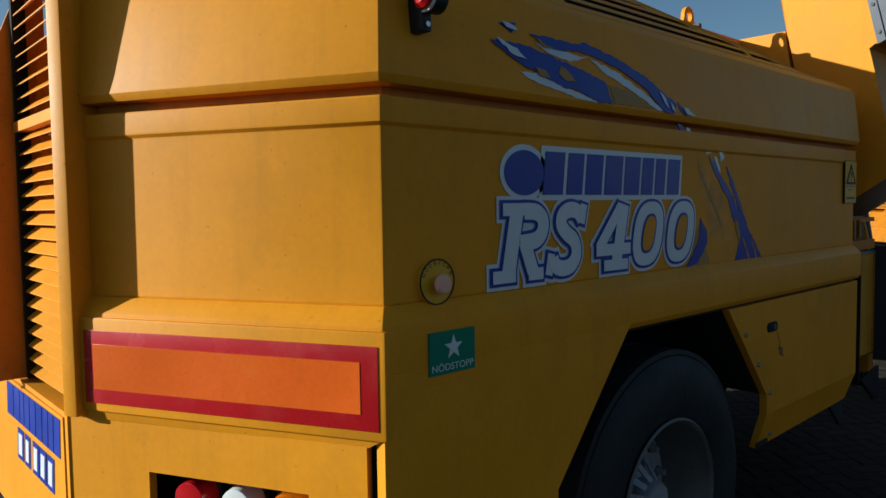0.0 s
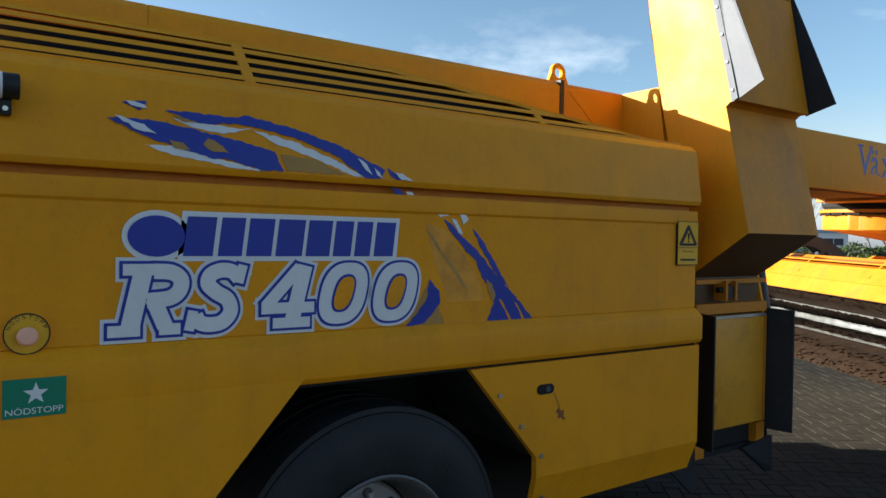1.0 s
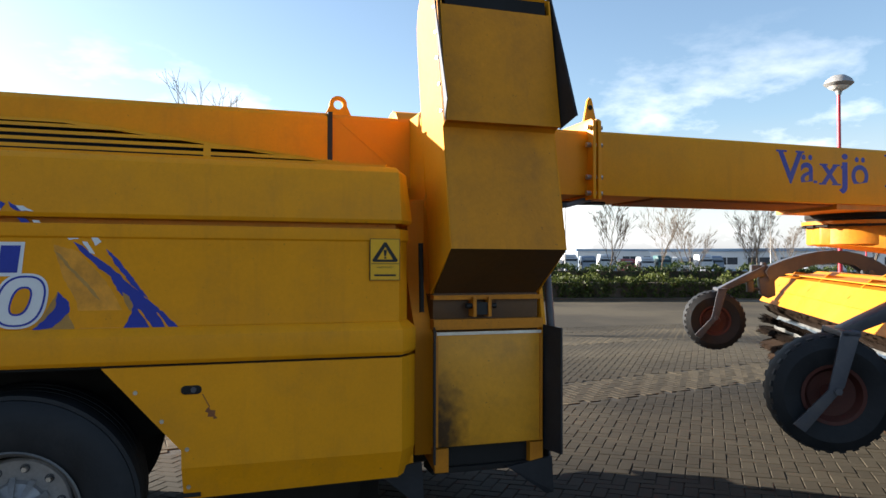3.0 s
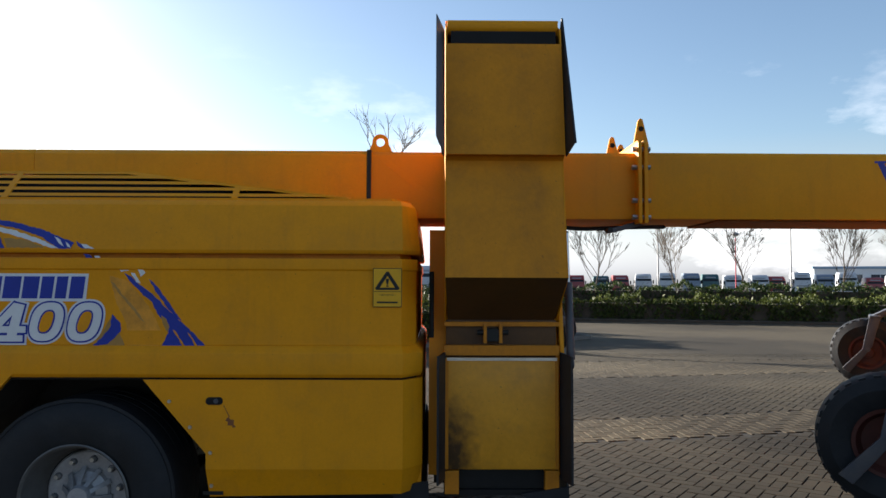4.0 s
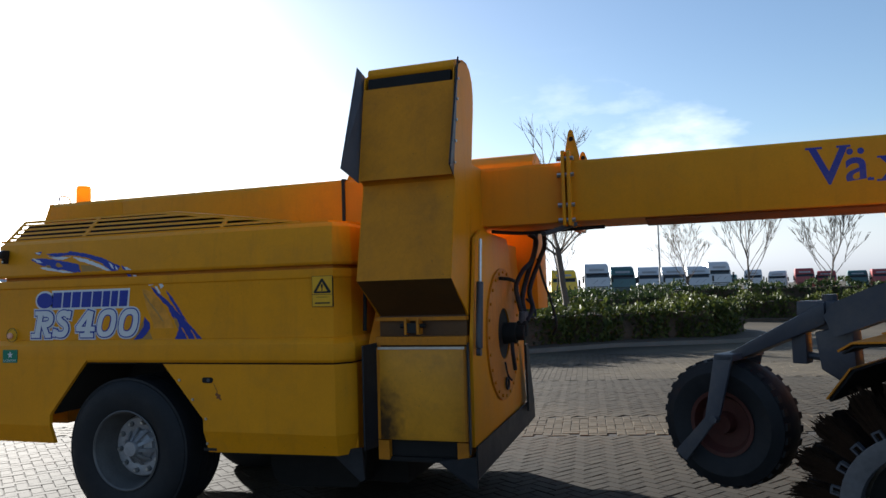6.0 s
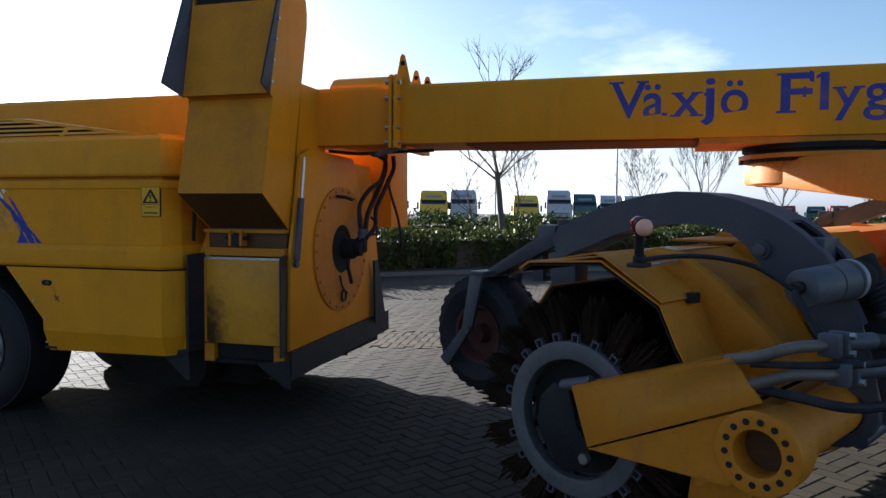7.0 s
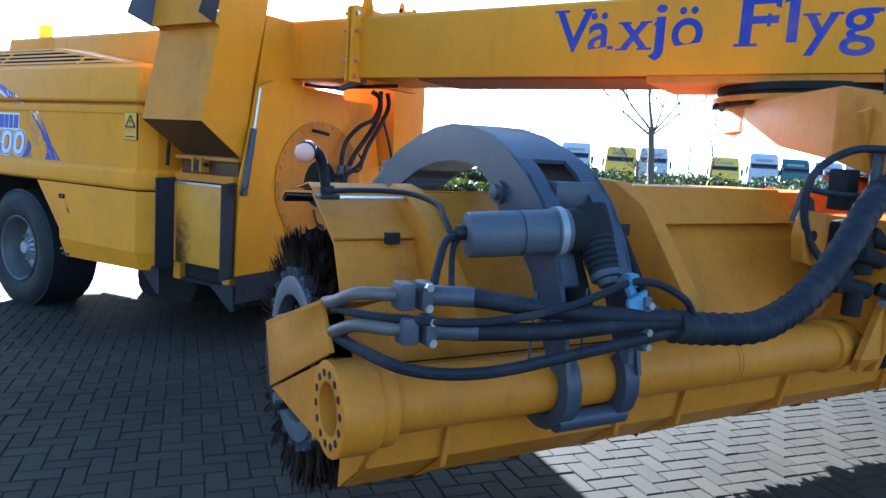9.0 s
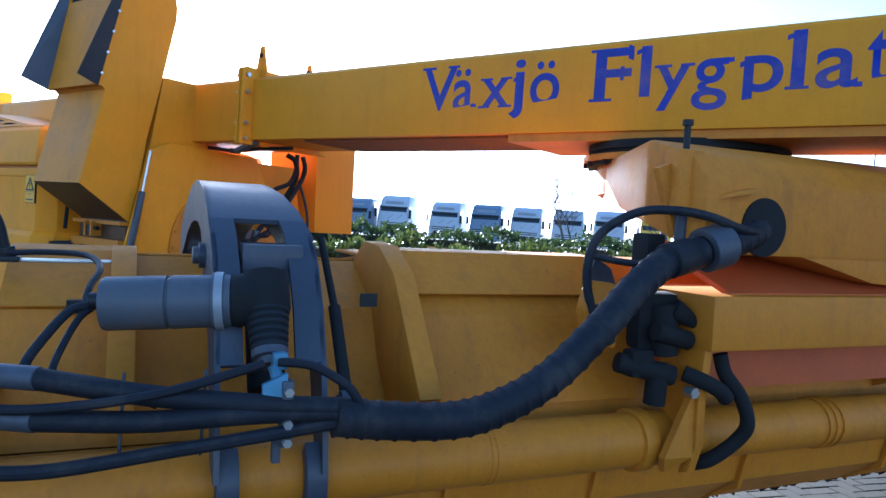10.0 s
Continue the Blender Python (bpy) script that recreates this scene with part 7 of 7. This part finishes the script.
near_tree = plant_tree(3, 6.6, 0.85, (1.95, 17.1, 0), "young bare tree standing in the hedge")
slim = plant_tree(7, 7.5, 0.42, (9.5, 44, 0), "slim leafless tree behind the hedge")
wide = plant_tree(11, 8.0, 0.5, (-4, 52, 0), "leafless tree beside the parked lorries")
for k, (x, y, s, src) in enumerate(((-1.2, 26, 0.62, 0), (-9.0, 33, 0.75, 0), (14, 46, 1.0, 1), (19, 43, 0.9, 1), (25, 47, 1.0, 2), (31, 45, 0.95, 1), (37, 47, 1.0, 2), (43, 43, 1.0, 1), (6, 48, 0.9, 2), (-14, 44, 0.8, 2), (48, 37, 1.05, 1), (53, 33, 1.0, 1), (58, 30, 1.1, 2), (62, 25, 1.0, 1), (66, 22, 1.1, 2), (40, 30, 0.9, 1), (70, 40, 1.2, 2), (76, 33, 1.2, 2), (82, 28, 1.2, 2), (28.5, 31.5, 0.62, 1), (32.3, 31.7, 0.58, 1), (34.9, 31.8, 0.60, 1), (39.0, 32.0, 0.5, 1))):
    src_tree = (near_tree, slim, wide)[src]
    c = copy_thing(src_tree, pose(x, y, 0, 0, 0, k * 73))
    s *= 0.88 if src else 1.0
    c.scale = (s * 1.1, s * 1.1, s)


# ---- parked lorries ----
def lorry(name, paint, label):
    """A forward-control lorry cab with roof deflector, facing -y, and the front of its chassis."""
    t = thing(name, label=label, category="lorry", group="parked lorries")
    part("cab", loft([[(x, y, z) for x, y in ((-1.22 + i, 0.06 + o), (-1.1 + i, o), (1.1 - i, o), (1.22 - i, 0.06 + o), (1.22 - i, 2.1), (-1.22 + i, 2.1))] for z, o, i in ((0.75, 0.0, 0.0), (1.55, 0.0, 0.0), (1.85, 0.03, 0.0), (2.80, 0.20, 0.03), (2.95, 0.22, 0.05), (3.55, 0.42, 0.1), (3.8, 0.75, 0.18))]), paint, t, bevel=0.03)
    part("windscreen", slab([(-1.06, 0.075, 1.93), (1.06, 0.075, 1.93), (1.02, 0.215, 2.80), (-1.02, 0.215, 2.80)], (0, -0.02, 0.0)), WINDOW, t)
    part("sun_visor", slab([(-1.08, 0.20, 2.90), (1.08, 0.20, 2.90), (1.08, -0.02, 2.78), (-1.08, -0.02, 2.78)], (0, 0, 0.03)), SIGN_BLACK, t)
    part("grille", box(-0.75, 0.75, -0.03, 0.02, 0.85, 1.35), SIGN_BLACK, t, bevel=0.02)
    for z in (1.46, 1.62):
        part("grille_slot", box(-0.95, 0.95, -0.012, 0.03, z, z + 0.07), SIGN_BLACK, t)
    part("roof_sign", slab([(-0.7, 0.275, 3.12), (0.7, 0.275, 3.12), (0.7, 0.355, 3.34), (-0.7, 0.355, 3.34)], (0, -0.03, 0.0)), LIGHT_GREY, t)
    for x in (-0.45, 0.25):
        part("wiper", slab([(x, 0.05, 1.95), (x + 0.03, 0.05, 1.95), (x + 0.5, 0.11, 2.30), (x + 0.47, 0.11, 2.30)], (0, -0.02, 0)), SIGN_BLACK, t)
    bumper = part("bumper", box(-1.25, 1.25, -0.12, 0.4, 0.32, 0.82), paint, t, bevel=0.05)
    for s in (-1, 1):
        part("headlamp", box(min(s * 0.72, s * 1.15), max(s * 0.72, s * 1.15), -0.135, -0.1, 0.55, 0.74), LAMP_CLEAR, bumper)
        part("mirror", box(min(s * 1.27, s * 1.45), max(s * 1.27, s * 1.45), -0.05, 0.05, 2.05, 2.7), SIGN_BLACK, t, bevel=0.02)
        part("front_wheel", cyl((s * 1.15, 0.75, 0.5), (s * 0.85, 0.75, 0.5), 0.5, 24), RUBBER, t)
        part("rear_wheel", cyl((s * 1.15, 4.2, 0.5), (s * 0.7, 4.2, 0.5), 0.5, 24), RUBBER, t)
    part("chassis", box(-0.45, 0.45, 1.0, 5.5, 0.7, 1.0), SIGN_BLACK, t)
    return t


def paint(name, c):
    return material(name, c, 0.35, 0, 0.04, 20, 0.8, 0.0, None, 0, 0.4)


KINDS = [lorry("lorry", paint("lorry_white", (0.46, 0.47, 0.485)), "white lorry cab with a dark windscreen"), lorry("lorry", paint("lorry_yellow", (0.74, 0.45, 0.015)), "yellow lorry cab with a dark windscreen"),
         lorry("lorry", paint("lorry_blue", (0.16, 0.20, 0.26)), "blue-grey lorry cab with a dark windscreen"), lorry("lorry", paint("lorry_red", (0.28, 0.04, 0.035)), "red lorry cab with a dark windscreen"), lorry("lorry", paint("lorry_teal", (0.03, 0.09, 0.09)), "dark green lorry cab with a dark windscreen")]
spots = []
for k, c in enumerate("00020200200010x1040000"):
    a = radians(46.7)
    d = (k - 15) * 3.45
    if c == "x":
        continue
    spots.append((int(c), -4.45 + d * math.cos(a), 60.8 + d * math.sin(a), 18))
rl = random.Random(9)
for k, c in enumerate("40033430024003020304002"):
    spots.append((int(c), 12 + k * 3.1, 104 - k * 0.5, -8 + rl.uniform(-5, 5)))
used = set()
for c, x, y, turn in spots:
    m = pose(x + rl.uniform(-0.3, 0.3), y + rl.uniform(-0.9, 0.9), 0, 0, 0, turn + rl.uniform(-3, 3)) @ Matrix.Diagonal((1, 1, rl.choice((0.93, 0.98, 1.02, 1.06)) * (1.0 if y < 80 else 0.86), 1))
    if c not in used:
        used.add(c)
        KINDS[c].matrix_basis = m
    else:
        copy_thing(KINDS[c], m)


# ---- street lamps, building, cars ----
def street_lamp(at, height, label, head_r=0.34):
    t = thing("street_lamp", at, label=label, category="street lamp", group="street lamps")
    part("pole", cyl((0, 0, 0), (0, 0, height - 0.25), 0.06, 14, 0.04), POLE_RED, t, "red painted pole")
    lampo = part("lamp_head", lathe([(0.05, -0.28), (0.09, -0.16), (head_r * 0.8, -0.06), (head_r, 0.0), (head_r * 0.85, 0.10), (head_r * 0.5, 0.19), (0.0, 0.23)], 32, m=pose(0, 0, height)), LIGHT_GREY, t, "grey mushroom lamp head")
    part("lamp_glass", lathe([(head_r * 0.78, -0.055), (head_r * 0.6, -0.12), (0.1, -0.17)], 32, m=pose(0, 0, height)), LAMP_CLEAR, lampo)
    return t


lamp_a = street_lamp((16.5, 10.1, 0), 6.15, "red street lamp with a grey mushroom head")
for x, y in ((42, 32), (47, 27), (30, 60)):
    copy_thing(lamp_a, pose(x, y, 0))


def mast(at, height):
    t = thing("lamp_mast", at, label="thin grey lamp mast with a short arm", category="lamp post", group="lamp masts")
    part("pole", cyl((0, 0, 0), (0, 0, height), 0.08, 10, 0.05), LIGHT_GREY, t)
    part("arm", hose([(0, 0, height - 0.1), (0.3, 0, height + 0.15), (1.3, 0, height + 0.25)], 0.04, 8), LIGHT_GREY, t)
    return t


mast_a = mast((23, 60, 0), 8.0)
for x, y in ((4, 46), (36, 62), (-7, 58), (60, 60), (12, 75)):
    copy_thing(mast_a, pose(x, y, 0, 0, 0, x * 13))


def hall(at, turn, length, height, label):
    """A long flat-roofed industrial building with a window band and loading doors."""
    t = thing("industrial_hall", at, (0, 0, turn), label, "building")
    part("wall", box(0, length, 0, 25, -0.1, height), PANEL_WHITE, t)
    part("roof", box(-0.3, length + 0.3, -0.3, 25.3, height, height + 0.5), PANEL_BLUE, t)
    part("plinth", box(-0.05, length + 0.05, -0.05, 0.0, -0.1, 1.0), PANEL_BLUE, t)
    for k in range(int(length // 5)):
        w = part("window", box(k * 5 + 0.8, k * 5 + 4.2, -0.06, 0.02, height * 0.45, height * 0.75), WINDOW, t)
        part("window_frame", box(k * 5 + 2.45, k * 5 + 2.55, -0.08, 0.0, height * 0.45, height * 0.75), PANEL_WHITE, w)
    return t


hall((75, 105, 0), -38, 70, 4.0, "long white hall with blue roof edge and windows")
hall((85, 150, 0), -20, 70, 5.0, "distant pale hall with blue roof edge")


def parked_car(at, turn, paint_, label):
    t = thing("car", at, (0, 0, turn), label, "car", "parked cars")
    part("body", loft([[(x, -0.85 + i, z), (x, 0.85 - i, z)] + [(x2, 0.85 - i, z), (x2, -0.85 + i, z)] for z, x, x2, i in ((0.25, -2.1, 2.1, 0.05), (0.55, -2.2, 2.2, 0.0), (0.85, -2.15, 2.1, 0.02), (0.95, -2.0, 1.3, 0.05), (1.4, -1.4, 0.5, 0.18), (1.46, -1.2, 0.3, 0.25))]), paint_, t, bevel=0.05)
    part("windows", loft([[(x, -0.87 + i, z), (x, 0.87 - i, z)] + [(x2, 0.87 - i, z), (x2, -0.87 + i, z)] for z, x, x2, i in ((0.98, -1.95, 1.26, 0.05), (1.34, -1.48, 0.62, 0.165))]), WINDOW, t)
    for x in (-1.35, 1.35):
        for y in (-0.8, 0.62):
            part("wheel", cyl((x, y, 0.32), (x, y + 0.18, 0.32), 0.32, 20), RUBBER, t)
    return t


car_a = parked_car((39.5, 25.5, 0), 20, paint("car_silver", (0.5, 0.5, 0.52)), "small silver car parked beyond the hedge")
for x, y, r_ in ((43, 24, 20), (60, 62, 60), (64, 59, 60), (56, 66, 60), (68, 55, 60)):
    copy_thing(car_a, pose(x, y, 0, 0, 0, r_))


# ---- block paving near the machine: herringbone, each block its own piece ----
def block_mesh(name):
    bm = box(-0.098, 0.098, -0.0475, 0.0475, -0.06, 0.0)
    top = [e for e in bm.edges if all(v.co.z > -0.01 for v in e.verts)]
    bmesh.ops.bevel(bm, geom=top, offset=0.005, segments=1, affect="EDGES")
    me = bpy.data.meshes.new(name)
    bm.to_mesh(me)
    bm.free()
    return me


joint = sheet("paving_bed", [-3, 0, 2, 4, 6, 8, 10, 15], [-3.2, 0, 4, 7, 8, 9, 10, 11, 12, 13, 14], 0.010, JOINT)
tagged(joint, "sand-filled bed of the block paving", "paving", kind="structure")
base_block = block_mesh("paver")
base_block.materials.append(PAVE_BLOCK)
bv = np.array([v.co for v in base_block.vertices])
bf = [tuple(p.vertices) for p in base_block.polygons]
rp = random.Random(21)
verts, faces, singles = [], [], 0
def lie(x, y, dz, tilt):
    h = float(rise(x, y))
    lean = Matrix.Rotation(-(float(rise(x + 0.05, y)) - h) / 0.05, 4, "Y")
    return Matrix.Translation((x, y, h + dz)) @ lean @ pose(0, 0, 0, *tilt)


W = 0.10
LEAN = math.atan(0.12)
BANDS = [(-99, 2.95, 45), (2.95, 4.12, 0), (4.12, 7.85, 45), (7.85, 10.9, 0), (10.9, 99, 45)]
for y0, y1, lay in BANDS:
    a = LEAN + radians(lay)
    ct, st = math.cos(a), math.sin(a)
    for i in range(-160, 161):
        for j in range(-160, 161):
            kind = (i - j) % 4
            if kind == 0:
                cx, cy, turn = (i + 1.0) * W, (j + 0.5) * W, 0.0
            elif kind == 2:
                cx, cy, turn = (i + 0.5) * W, (j + 0.0) * W, 90.0
            else:
                continue
            x, y = 6 + cx * ct - cy * st, 4.5 + cx * st + cy * ct
            if not (-2.9 < x < 14.9 and -3.1 < y < 13.9) or (y > 10 + (x + 3.0) * 0.97) or not (y0 + 0.035 < y - 0.12 * x < y1 - 0.035):
                continue
            dz = rp.uniform(-0.003, 0.0015)
            tilt = (rp.uniform(-0.35, 0.35), rp.uniform(-0.35, 0.35), math.degrees(a) + turn + rp.uniform(-0.5, 0.5))
            if singles < 300 and 7.3 < x < 9.6 and -1.1 < y < 1.6:
                o = new("paver", base_block)
                o.matrix_basis = lie(x, y, dz, tilt)
                o.parent = joint
                singles += 1
            else:
                m3 = np.array(lie(x, y, dz, tilt))
                verts.append(bv @ m3[:3, :3].T + m3[:3, 3])
                faces.append(len(verts) - 1)
nv = len(bv)
me = bpy.data.meshes.new("pavers")
me.from_pydata(np.concatenate(verts).tolist(), [], [tuple(v + nv * k for v in f) for k in faces for f in bf])
me.materials.append(PAVE_JOINED)
field = new("pavers", me)
field.parent = joint
tagged(field, "herringbone field of grey paving blocks", kind="stuff")
